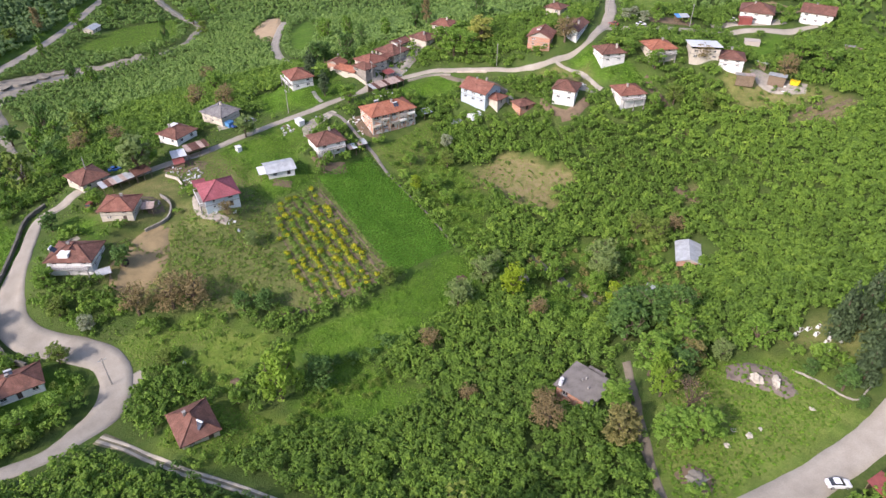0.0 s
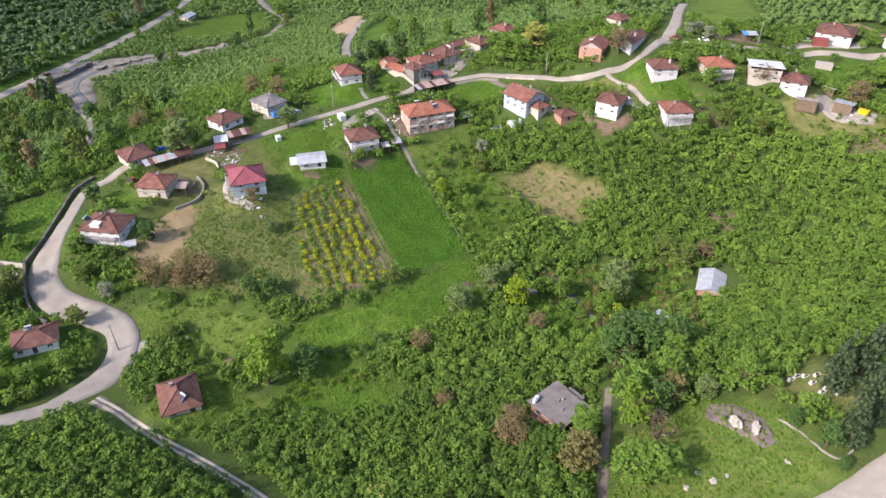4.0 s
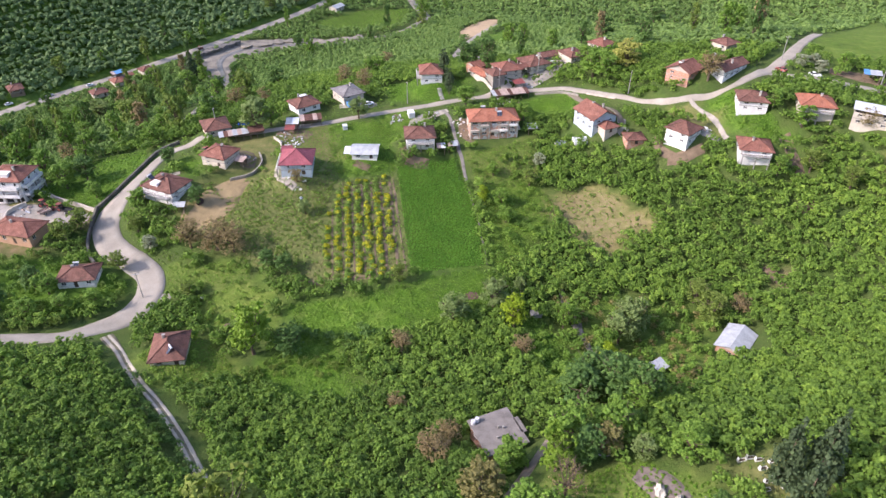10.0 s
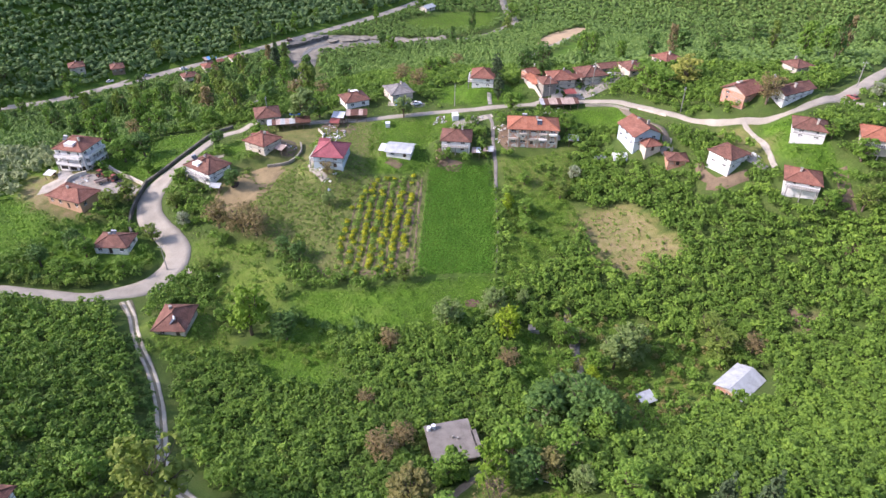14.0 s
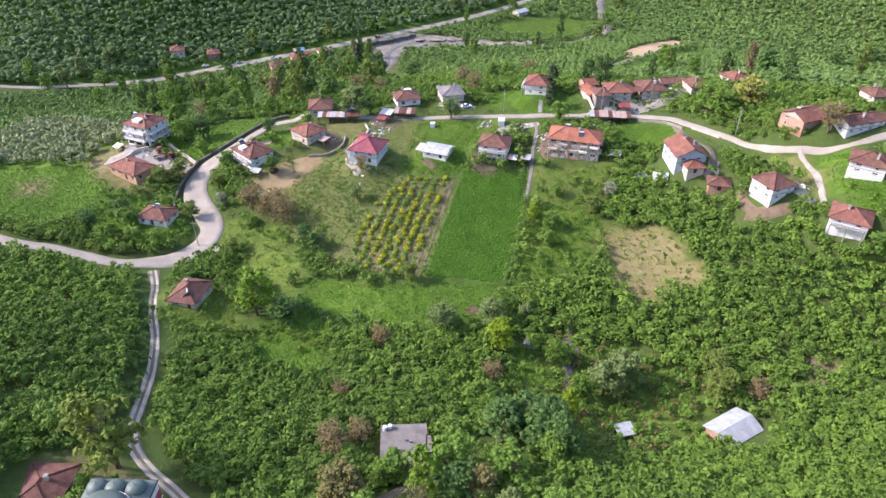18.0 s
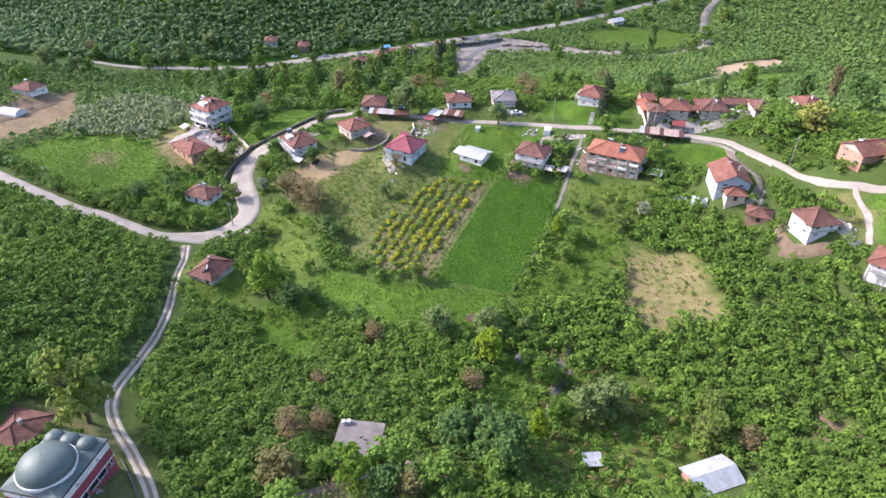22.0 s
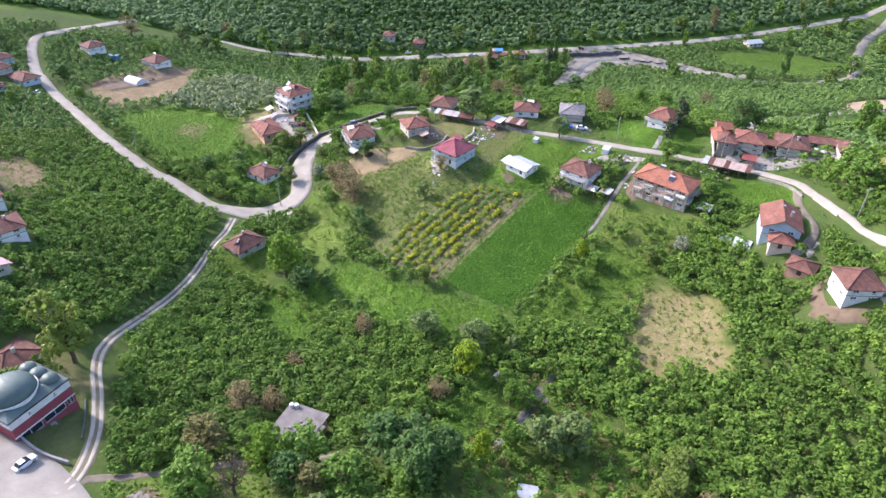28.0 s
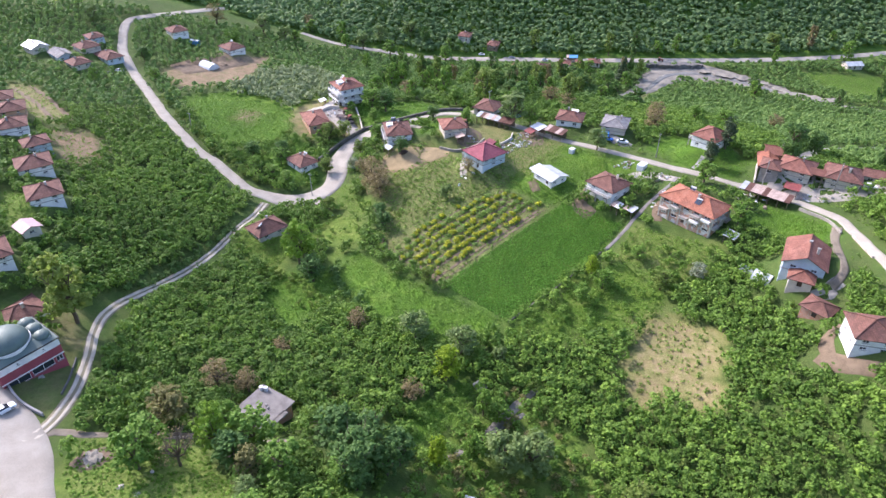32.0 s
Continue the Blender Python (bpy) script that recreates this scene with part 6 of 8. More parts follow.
def make_tree(style, mat, seed, label):
    """A tree of radius 3 and height 8: trunk with limbs, and a crown of leaf cards."""
    rnd, rg = random.Random(seed), np.random.default_rng(seed)
    e = new("tree")
    tagged(e, label, "tree")
    bm = bmesh.new()
    R, Hh = 3.0, 8.0
    if style in ("conifer", "cypress"):
        limb(bm, (0, 0, -0.6), (0, 0, Hh * 0.96), 0.22, 0.03, rnd, 0.01)
        blobs = []
        n = 16
        for k in range(n):
            t = k / (n - 1)
            rr = R * ((1 - t) ** 0.85 * 0.95 + 0.06) if style == "conifer" else R * 0.75 * math.sin(math.pi * min(1, 0.12 + 0.86 * (1 - t))) ** 0.6
            for q in range(5 if t < 0.85 else 2):
                a = rnd.uniform(0, 6.28)
                rad = rr * rnd.uniform(0.35, 0.75)
                blobs.append((math.cos(a) * rad, math.sin(a) * rad, Hh * (0.12 + 0.86 * t), rr * 0.38 + 0.12, Hh * 0.055))
        v, q = crown_cards(rg, blobs, 1500, 0.26, 0.1)
    else:
        tops = []
        tall = style == "tall"
        th = Hh * (0.32 if not tall else 0.25)
        limb(bm, (0, 0, -0.8), (0, 0, th), 0.26, 0.19, rnd, 0.06)
        n = 9 if style != "bare" else 12
        for k in range(n):
            a = 6.28 * k / n + rnd.uniform(-0.3, 0.3)
            rad = R * rnd.uniform(0.3, 0.72) * (0.75 if tall else 1)
            tip = Vector((math.cos(a) * rad, math.sin(a) * rad, Hh * rnd.uniform(0.5, 0.9)))
            limb(bm, (0, 0, th * rnd.uniform(0.75, 1.0)), tip, 0.12, 0.03, rnd)
            tops.append(tip)
            for _ in range(2 if style != "bare" else 6):
                t2 = tip + Vector((rnd.uniform(-1, 1), rnd.uniform(-1, 1), rnd.uniform(0.1, 0.9))) * 1.2
                limb(bm, tip * 0.75 + Vector((0, 0, th * 0.25)), t2, 0.05, 0.012, rnd)
        blobs = []
        for k in range(56):
            a, u = rnd.uniform(0, 6.28), math.sqrt(rnd.random())
            zz = rnd.uniform(0.2, 0.93) if not tall else rnd.uniform(0.2, 0.95)
            prof = math.sqrt(max(0.05, 1 - ((zz - (0.52 if not tall else 0.5)) / (0.5 if not tall else 0.5)) ** 2))
            rad = R * (0.55 if style == "dense" else 0.78) * u * prof * (0.8 if tall else 1.0)
            s = R * rnd.uniform(0.2, 0.34) * (0.85 if tall else 1.4 if style == "dense" else 1)
            blobs.append((math.cos(a) * rad, math.sin(a) * rad, Hh * zz, s, s * rnd.uniform(0.7, 0.95)))
        nt, nc = {"bare": (0, 150), "thin": (200, 900), "soft": (380, 700), "plain": (170, 220)}.get(style, (360, 500))
        v, q = tuft_crown(rg, blobs, nt, {"thin": 0.22, "plain": 0.42}.get(style, 0.3), nc, 0.14 if style != "plain" else 0.2, 0.3) if nt else crown_cards(rg, blobs, nc, 0.16, 0.3)
    part("trunk", bm, BARK, e)
    crown = numpy_mesh("crown", v, q, mat, {"tint": np.clip(np.repeat(rg.normal(0.5, 0.16, len(v) // 4 + 1), 4)[:len(v)], 0, 1)})
    crown.parent = e
    return e


KINDS = {
    "lime": ("dense", "lime", "bright yellow-green broadleaf tree at the meadow's edge", 1),
    "pale": ("soft", "pale", "pale grey-green willow near the stream", 2),
    "paletree": ("tall", "pale", "tall pale grey-green tree beside the village road", 1),
    "olive": ("broad", "olive", "olive-green young broadleaf tree among bushes", 3),
    "olivetall": ("broad", "sunny", "tall spreading olive-green tree beside the dirt track", 1),
    "russet": ("broad", "russet", "round tree with olive-brown young leaves", 2),
    "greentall": ("broad", "fresh", "tall fresh green tree standing in the meadow", 2),
    "bright": ("broad", "bright", "fresh green broadleaf tree in full leaf", 4),
    "dark": ("dense", "dark", "dense dark green broadleaf tree", 3),
    "brown": ("thin", "brown", "thin-crowned tree with reddish-brown young leaves", 3),
    "cypress": ("cypress", "conifer", "dark slim evergreen beside the white house", 1),
    "gold": ("broad", "gold", "round tree with golden-yellow young leaves", 1),
    "conifer": ("conifer", "conifer", "tall dark conifer with a straight trunk", 2),
    "bare": ("bare", "brown", "nearly leafless grey tree in the meadow", 1),
    "blossom": ("broad", "blossom", "small fruit tree in white blossom", 2),
}
rt = random.Random(77)
for kind, rows in TREES.items():
    style, mat, label, n = KINDS[kind]
    protos = [make_tree(style, LEAF[mat], 500 + 13 * k + len(kind) * 7, label) for k in range(min(n, len(rows)))]
    used = set()
    for i, (x, y, r, h) in enumerate(rows):
        p = protos[i % len(protos)]
        m = pose(x, y, ground_z(x, y), 0, 0, rt.uniform(0, 360)) @ Matrix.Diagonal((r / 3.0, r / 3.0, h / 8.0, 1))
        if i < len(protos):
            p.matrix_basis = m
            used.add(p)
        else:
            q = p.copy()
            scene.collection.objects.link(q)
            for c in p.children:
                d = c.copy()
                scene.collection.objects.link(d)
                d.parent = q
            q.matrix_basis = m
# loose trees along the river and the foot of the woods
loose = {k: [make_tree("plain", LEAF[KINDS[k][1]], 900 + 7 * j + len(k), "%s in the valley" % KINDS[k][2].split(" tree")[0].split(" willow")[0] + " tree", ) for j in range(2)] for k in ("bright", "dark", "brown", "olive")}
first = {id(o) for v in loose.values() for o in v}
rv = np.array(curve_through(RIVER, 5.0))
ff = np.array(curve_through(FARROAD, 5.0))
spots = [(p[0] + rt.gauss(0, 1) * 9 + rt.choice((-10, 10)), p[1] + rt.gauss(0, 1) * 9) for p in rv[::2]] + [(p[0] + rt.uniform(6, 34), p[1] + rt.uniform(-4, 4)) for p in ff[::5]]
spots += [(rt.uniform(-225, -115), rt.uniform(122, 240)) for _ in range(75)] + [(rt.uniform(-60, 60), rt.uniform(262, 330)) for _ in range(14)] + [(p[0] - rt.uniform(5, 14), p[1] + rt.uniform(-4, 4)) for p in ff[1::4]]
for x, y in spots:
    if min(along([x], [y], l)[0] - w for l, w in LINES) < 1.5 or any(math.hypot(x - a, y - b) < r + 1 for a, b, r in CLEAR) or any(inside([x], [y], OPEN[k])[0] > -1 for k in ALLOPEN if k not in ("scrub",)):
        continue
    k = rt.choices(("bright", "dark", "brown", "olive"), (5, 4, 1.2, 2))[0]
    p = rt.choice(loose[k])
    r, h = rt.uniform(2.4, 4.4), rt.uniform(7.0, 12.0)
    m = pose(x, y, ground_z(x, y), 0, 0, rt.uniform(0, 360)) @ Matrix.Diagonal((r / 3.0, r / 3.0, h / 8.0, 1))
    if id(p) in first:
        first.discard(id(p))
        p.matrix_basis = m
    else:
        copy_thing(p, m)
for v in loose.values():
    for o in v:
        if id(o) in first:
            for c in list(o.children) + [o]:
                bpy.data.objects.remove(c)


# sparse shrubs and long grass between the village houses
def near_village(x, y):
    return (along(x, y, MAIN) <= 9) & (y >= 108) & (x <= 60)


plants("village_shrubs", -112, 60, 108, 246, 6.0, HAZEL, LEAF["hazel"], "scattered garden shrubs between the village houses", "shrubs", near_village, seed=51, size=(0.3, 0.85), pad=0.3)
plants("village_shrubs_bright", -112, 60, 108, 246, 7.0, HAZEL, LEAF["bright"], "bright garden shrubs between the village houses", "shrubs", near_village, seed=56, size=(0.35, 0.8), pad=0.3)
low_growth("yard_shrubs", ("bigyard", "lawn_east", "yard_east", "rows_east", "lowyard", "meadow_bend", "brushgap", "yard_hill"), 2.6, LEAF["hazel"], (0.25, 0.7), "shrubs and brambles spreading over the yards", 57, 0.8, HAZEL)
low_growth("meadow_shrubs", ("meadow_low", "garden_top", "meadow_west", "rocks", "garden"), 4.2, LEAF["bright"], (0.15, 0.42), "low bright shrubs dotted over the meadows", 58, 0.6, HAZEL)
plants("village_weeds", -112, 60, 108, 246, 1.2, WEED, LEAF["weed"], "rough grass and weeds between the village houses", "weeds", near_village, seed=52, size=(0.4, 1.0), pad=0.0)

# ---------------------------------------------------------------- river, banks, yards
road("water_river", RIVER, [0.8, 1, 1.4, 3, 12, 20, 24, 18, 9, 6, 5, 5, 5, 5, 5, 5], GRAVEL, "grey gravel river bed with shallow channels", 0.05, 1.2)
WATER = Mat("shallow_river_water", 0.3, 0.4)
WATER = WATER.color(WATER.ramp(WATER.noise(0.3, 5), (0.3, (0.11, 0.108, 0.092)), (0.7, (0.2, 0.195, 0.175)))).bump(WATER.noise(3, 4), 0.25, 0.05).done()
road("water_channel", [(x + 1.5, y) for x, y in RIVER], [0.5] * 4 + [3] * 5 + [2] * 7, WATER, "narrow shallow grey water in the river bed", 0.12, 0.6)
DARKSTONE = plain("dark_wet_boulders", (0.13, 0.125, 0.115), 0.4, 0.8, 0.9, fine=3, bump=0.6)
ribbon("embankment", [(-222, 315), (-211, 331), (-198, 344), (-182, 347), (-166, 361)], 6, 0.8, GRAVEL, "long heap of pale grey gravel along the river", "embankment", "structure", 9, 2.0, 0.3)
ribbon("embankment", [(-232, 286), (-229, 300), (-226, 318)], 4, 2.0, DARKSTONE, "dark boulder revetment below the valley road", "embankment", "structure", 10, 1.5, 0.2)
road("sand_clearing", [(-96, 352), (-100, 375), (-106, 405), (-110, 436)], [6, 16, 15, 8], plain("ochre_sand", (0.42, 0.31, 0.19), 0.2, 0.3, 0.95, fine=3), "bare ochre sandy clearing", 0.06, 1.0)
road("stream_bed", [(24, 146), (27, 141), (31, 136), (35, 131), (39, 124)], [1.2, 2.2, 2.0, 1.4, 1.0], GRAVEL, "narrow grey stony stream bed among scrub", 0.06, 0.3)
road("stream_bed_water", [(29.5, 142), (31, 138), (33, 134)], [0.8, 1.4, 0.8], WATER, "small pool of grey water in the stream", 0.1, 0.15)
for pts, w, mat, lab in (
        ([(-130, 98), (-124.5, 104), (-118, 109.5), (-111, 112), (-105, 115)], [6, 7, 7, 6, 4], TRACK, "bare earth yard with parked machines"),
        ([(-30, 229), (-24, 226.5), (-17, 234), (-12, 243)], [5, 7, 9, 8], TRACK, "bare grey yard between old houses"),
        ([(-91, 149), (-86, 152), (-79, 153), (-74, 148)], [4, 5, 6, 4], EARTH, "bare earth yard round the stone house"),
        ([(-80, 171), (-74, 172), (-68, 172)], [4, 7, 4], EARTH, "bare earth yard littered with timber"),
        ([(-74, 122), (-73.2, 127), (-72, 133), (-72.6, 139), (-71.4, 143.5)], [7, 11, 10.5, 8, 4], STRAW, "patch of dry straw-coloured soil"),
        ([(38, 197.2), (42, 198.4), (46.4, 202)], [2, 3.2, 2.4], EARTH, "patch of reddish bare soil below the white house"),
        ([(36, 208), (44, 207.5), (50, 206)], [2, 3.4, 2], TRACK, "stony yard beside the white house"),
        ([(66, 211), (70, 205), (73, 200)], [3, 3.5, 2], EARTH, "bare reddish path through the bushes"),
        ([(98, 247), (112, 246), (124, 246)], [3, 4.4, 4], TRACK, "gravel yard before the hillside houses"),
        ([(103, 214), (108, 207), (116, 203)], [5, 8, 5], TRACK, "bare yard with sheds and sheets"),
        ([(75, 247.5), (83, 247), (92, 246)], [4, 6, 4], EARTH, "cut of bare reddish earth above the road"),
        ([(128, 272), (130, 265), (133, 256)], [5, 9, 6], STRAW, "bare sandy ground beside the garage house"),
        ([(20.5, 213), (22.6, 209), (22, 206)], [2.6, 3, 2], TRACK, "trodden yard beside the blue house"),
        ([(-27, 200), (-24, 193.5), (-19, 190.5)], [2.5, 3.2, 2], EARTH, "bare earth below the brick house"),
        ([(-66, 156), (-62, 147.5), (-55, 145)], [2, 2.6, 1.6], TRACK, "trodden ground round the magenta-roofed house"),
        ([(32, 206), (36, 200), (41, 197.5)], [1.2, 2.2, 1.4], EARTH, "bare ground in front of the white house"),
        ([(-70, 192), (-64, 196), (-60, 200)], [2, 3, 2], TRACK, "trodden yard beside the grey-roofed house"),
        ([(-92, 125), (-94, 132), (-90, 137)], [2, 2.5, 2], TRACK, "trodden yard beside the white house by the bend"),
        ([(-4, 252), (-10, 245), (-16, 238)], [4, 5, 5], TRACK, "grey yard among the old houses"),
        ([(-37, 178), (-33, 174), (-28, 176)], [3, 4, 3], EARTH, "dry soil patch below the white house"),
        ([(-47, 164), (-42, 164)], [2.5, 2], EARTH, "bare soil before the cabin"),
        ([(73, 189.5), (78, 193)], [2.2, 2.5], EARTH, "gap of bare pinkish soil between hazel rows"),
        ([(69, 171), (73, 167), (75, 164)], [2.0, 3.0, 1.5], EARTH, "eroded gap of pale soil in the hazel"),
        ([(-64, 102.5), (-66, 99), (-68, 96)], [2, 3.4, 2], ROAD, "spread of pale gravel beside the road bend"),
        ([(-35, 204), (-38, 201), (-42, 196), (-42, 190)], [3, 4, 4, 2], TRACK, "trodden yard beside the white house"),
        ([(-133, 108), (-128, 106), (-122, 107)], [3, 4, 4], CONCRETE, "concrete apron before the villa"),
        ([(-186, 40), (-196, 52), (-206, 66)], [14, 20, 14], EARTH, "ploughed brown field beside the hamlet"),
        ([(108, 187), (117, 190), (125, 193)], [1.2, 1.4, 1.2], EARTH, "strip of bare soil between shrub rows"),
        ([(108, 191), (115, 194), (121, 197)], [1.2, 1.4, 1.2], EARTH, "strip of bare soil between shrub rows"),
        ([(-152, -14), (-130, 2), (-110, 14)], [1.6, 1.8, 1.5], EARTH, "pale bare strip between vine rows"),
        ([(-156, -9), (-134, 6), (-114, 18)], [1.6, 1.8, 1.5], EARTH, "pale bare strip between vine rows")):
    road("yard", pts, w, mat, lab, 0.045, 0.5)

# ---------------------------------------------------------------- walls and poles
ribbon("wall_road", [(-105.2, 118.5), (-101.6, 113), (-97.5, 107.6), (-92.5, 103.5), (-88, 101.5)], 0.55, 1.4, DARKWALL, "dark stone retaining wall beside the road bend", "wall", "structure", 1, 0.8, 0.05)
ribbon("wall_road", [(-105.2, 118.5), (-105.2, 126), (-107, 137), (-109.8, 148), (-108, 155)], 0.6, 1.1, DARKWALL, "dark stone retaining wall along the village road", "wall", "structure", 2, 0.8, 0.05)
ribbon("wall_yard", [(-127, 115.5), (-116, 117), (-105, 117.5)], 0.4, 1.3, CREAM, "pale plastered wall between yard and meadow", "wall", "structure", 3, 1.0, 0.02)
ribbon("wall_yard", [(-122, 101), (-124.5, 105), (-123, 110)], 0.4, 1.1, CREAM, "pale low wall round the brick house's yard", "wall", "structure", 4, 1.0, 0.03)
ribbon("wall_square", [(21.5, 45.5), (25.5, 48.5), (28, 51), (30.4, 54.4)], 0.35, 0.8, CONCRETE, "low concrete wall along the gravel square", "wall", "structure", 4, 1.0, 0.03)
ribbon("wall_track", [(13.5, 54.6), (19, 55.2), (24.5, 55.4)], 0.22, 0.4, DARKSTONE, "low stone wall beside the dirt track", "wall", "structure", 6, 1.0, 0.08)
ribbon("wall_lawn", [(-41, 233), (-34, 226.2), (-26, 220.8)], 0.35, 1.2, CREAM, "long pale wall along the village road", "wall", "structure", 7, 1.0, 0.02)
ribbon("wall_curve", [(5.4, 227.0), (10, 225.7), (15.6, 224.1)], 0.3, 0.55, PINKWALL, "pinkish weathered retaining wall beside the road", "wall", "structure", 8, 1.0, 0.03)
ribbon("wall_garden", [(-75, 141), (-71, 146), (-72, 152), (-76, 156)], 0.4, 0.9, STONE, "low curved stone wall round the yard", "wall", "structure", 9, 0.8, 0.08)
ribbon("wall_garden", [(-78, 166), (-74, 164), (-71, 160)], 0.35, 0.8, CREAM, "low pale curved wall by the drive", "wall", "structure", 11, 0.8, 0.05)
ribbon("wall_graves", [(63, 84.5), (66, 81), (69.5, 76.5), (73, 78.5)], 0.22, 0.25, STONE, "broken low stone wall by the graves", "wall", "structure", 12, 0.5, 0.35)
ribbon("wall_road", [(-12, 225.5), (-4, 227.5), (3, 226)], 0.4, 0.7, STONE, "low stone kerb wall along the village road", "wall", "structure", 13, 1.0, 0.06)
road("path_house", [(-43.5, 215), (-41.5, 212.5), (-40, 210.5)], 1.3, CONCRETE, "straight concrete path to the white house", 0.06, 0.05)


def pole(x, y, h=8.0, yaw=0):
    e = thing("utility_pole", x, y, yaw, None, "tall grey concrete utility pole with a crossarm", "pole", "utility poles")
    bm = bmesh.new()
    rod(bm, (0, 0, -0.5), (0, 0, h), 0.16, 0.09, 8)
    part("shaft", bm, CONCRETE, e)
    bm = bmesh.new()
    box(bm, -0.8, 0.8, -0.05, 0.05, h - 0.6, h - 0.5, 0.01)
    part("crossarm", bm, METAL, e)
    for k in (-0.7, 0, 0.7):
        bm = bmesh.new()
        rod(bm, (k, 0, h - 0.5), (k, 0, h - 0.3), 0.05, 0.03)
        part("insulator", bm, WHITEP, e)


for px, py, pa in ((-69.5, 99, 40), (-15, 236.5, 140), (19, 226.5, 90), (42, 228.5, 120), (-50, 203.5, 130), (-98, 162.5, 120), (89, 243, 90), (61, 252, 20), (-112, 57.5, 60), (-24, 222, 135)):
    pole(px, py, 8.0, pa)


# ---------------------------------------------------------------- vehicles
def loft(bm, rows):
    """Skins rings of equal count together and closes both ends."""
    rings = [[bm.verts.new(p) for p in r] for r in rows]
    n = len(rings[0])
    for a, b in zip(rings, rings[1:]):
        for k in range(n):
            bm.faces.new((a[k], a[(k + 1) % n], b[(k + 1) % n], b[k]))
    bm.faces.new(rings[0][::-1]), bm.faces.new(rings[-1])


def wheel(parent, x, y, r, w, rim=None):
    bm = bmesh.new()
    rod(bm, (x, y - w / 2, r), (x, y + w / 2, r), r, None, 14)
    o = part("wheel", bm, BLACKISH, parent)
    bm = bmesh.new()
    rod(bm, (x, y - w / 2 - 0.01, r), (x, y + w / 2 + 0.01, r), r * 0.6, None, 10)
    part("rim", bm, rim or METAL, o)


def car(x, y, yaw, paint, label):
    e = thing("car", x, y, yaw, ground_z(x, y) + 0.1, label, "car", "parked cars")
    e.scale = (0.86, 0.86, 0.86)
    bm = bmesh.new()
    rows = []
    for px, w, z0, z1 in ((-2.1, 0.72, 0.42, 0.8), (-1.95, 0.8, 0.28, 0.92), (-1.0, 0.84, 0.22, 0.95), (0.5, 0.84, 0.22, 0.94), (1.7, 0.8, 0.25, 0.82), (2.1, 0.7, 0.38, 0.68)):
        rows.append([(px, -w, z0), (px, w, z0), (px, w, z1 - 0.12), (px, w * 0.92, z1), (px, -w * 0.92, z1), (px, -w, z1 - 0.12)])
    loft(bm, rows)
    part("body", bm, paint, e)
    bm = bmesh.new()
    rows = []
    for px, w, z in ((-1.55, 0.72, 0.93), (-1.05, 0.64, 1.38), (0.15, 0.64, 1.42), (0.95, 0.74, 0.93)):
        rows.append([(px, -w, z), (px, w, z), (px, w, 0.9), (px, -w, 0.9)])
    loft(bm, rows)
    cab = part("cabin", bm, GLASS, e, "dark window glass")
    bm = bmesh.new()
    box(bm, -1.02, 0.14, -0.62, 0.62, 1.385, 1.45, 0.02)
    part("roof_panel", bm, paint, e)
    for sx in (-1.3, 1.3):
        for sy in (-0.78, 0.78):
            wheel(e, sx, sy, 0.31, 0.2)
    for sy in (-0.55, 0.55):
        bm = bmesh.new()
        box(bm, 2.06, 2.12, sy - 0.16, sy + 0.16, 0.52, 0.64)
        part("headlight", bm, WHITEP, e)
        bm = bmesh.new()
        box(bm, -2.13, -2.08, sy - 0.15, sy + 0.15, 0.6, 0.74)
        part("tail_light", bm, RED, e)
    return e


CARWHITE = plain("white_car_paint", (0.75, 0.77, 0.8), 0.05, 1, 0.25, bump=0)
CARGREY = plain("silver_car_paint", (0.4, 0.42, 0.45), 0.08, 1, 0.3, 0.4, bump=0)
CARBLUE = plain("blue_car_paint", (0.03, 0.12, 0.4), 0.1, 1, 0.3, bump=0)
car(29.3, 48.2, 132, CARWHITE, "white saloon car parked on the gravel square")
car(60.4, 61.6, 0, CARWHITE, "white saloon car parked beside the gravel road")
car(71, 241.6, 4, CARWHITE, "white saloon car on the hillside road")
car(105.5, 247.6, 170, CARWHITE, "white saloon car in the hillside yard")
car(-12.4, 244.4, 60, CARWHITE, "white saloon car in the grey yard")
car(61.5, 243, 150, RED, "dark red saloon car at the road fork")
car(-95, 171.5, 40, CARBLUE, "small blue saloon car beside the road")
car(-64.4, 193.6, 50, CARBLUE, "blue saloon car in front of the grey-roofed house")
car(-14.6, 241.2, 60, CARBLUE, "blue saloon car in the grey yard")
car(-61.9, 197.6, 60, CARWHITE, "white saloon car in front of the grey-roofed house")
car(-94.2, 152.4, 100, RED, "dark red saloon car beside the stone house")
car(-265, 197, 70, CARWHITE, "white van-like saloon on the valley road")
car(-258, 214, 72, CARGREY, "silver saloon parked beside the valley road")
car(-251, 232, 72, CARWHITE, "white saloon parked beside the valley road")
car(-176, 15, 30, CARGREY, "silver saloon parked in the hamlet")
car(-179, 18, 60, CARWHITE, "white saloon parked in the hamlet")


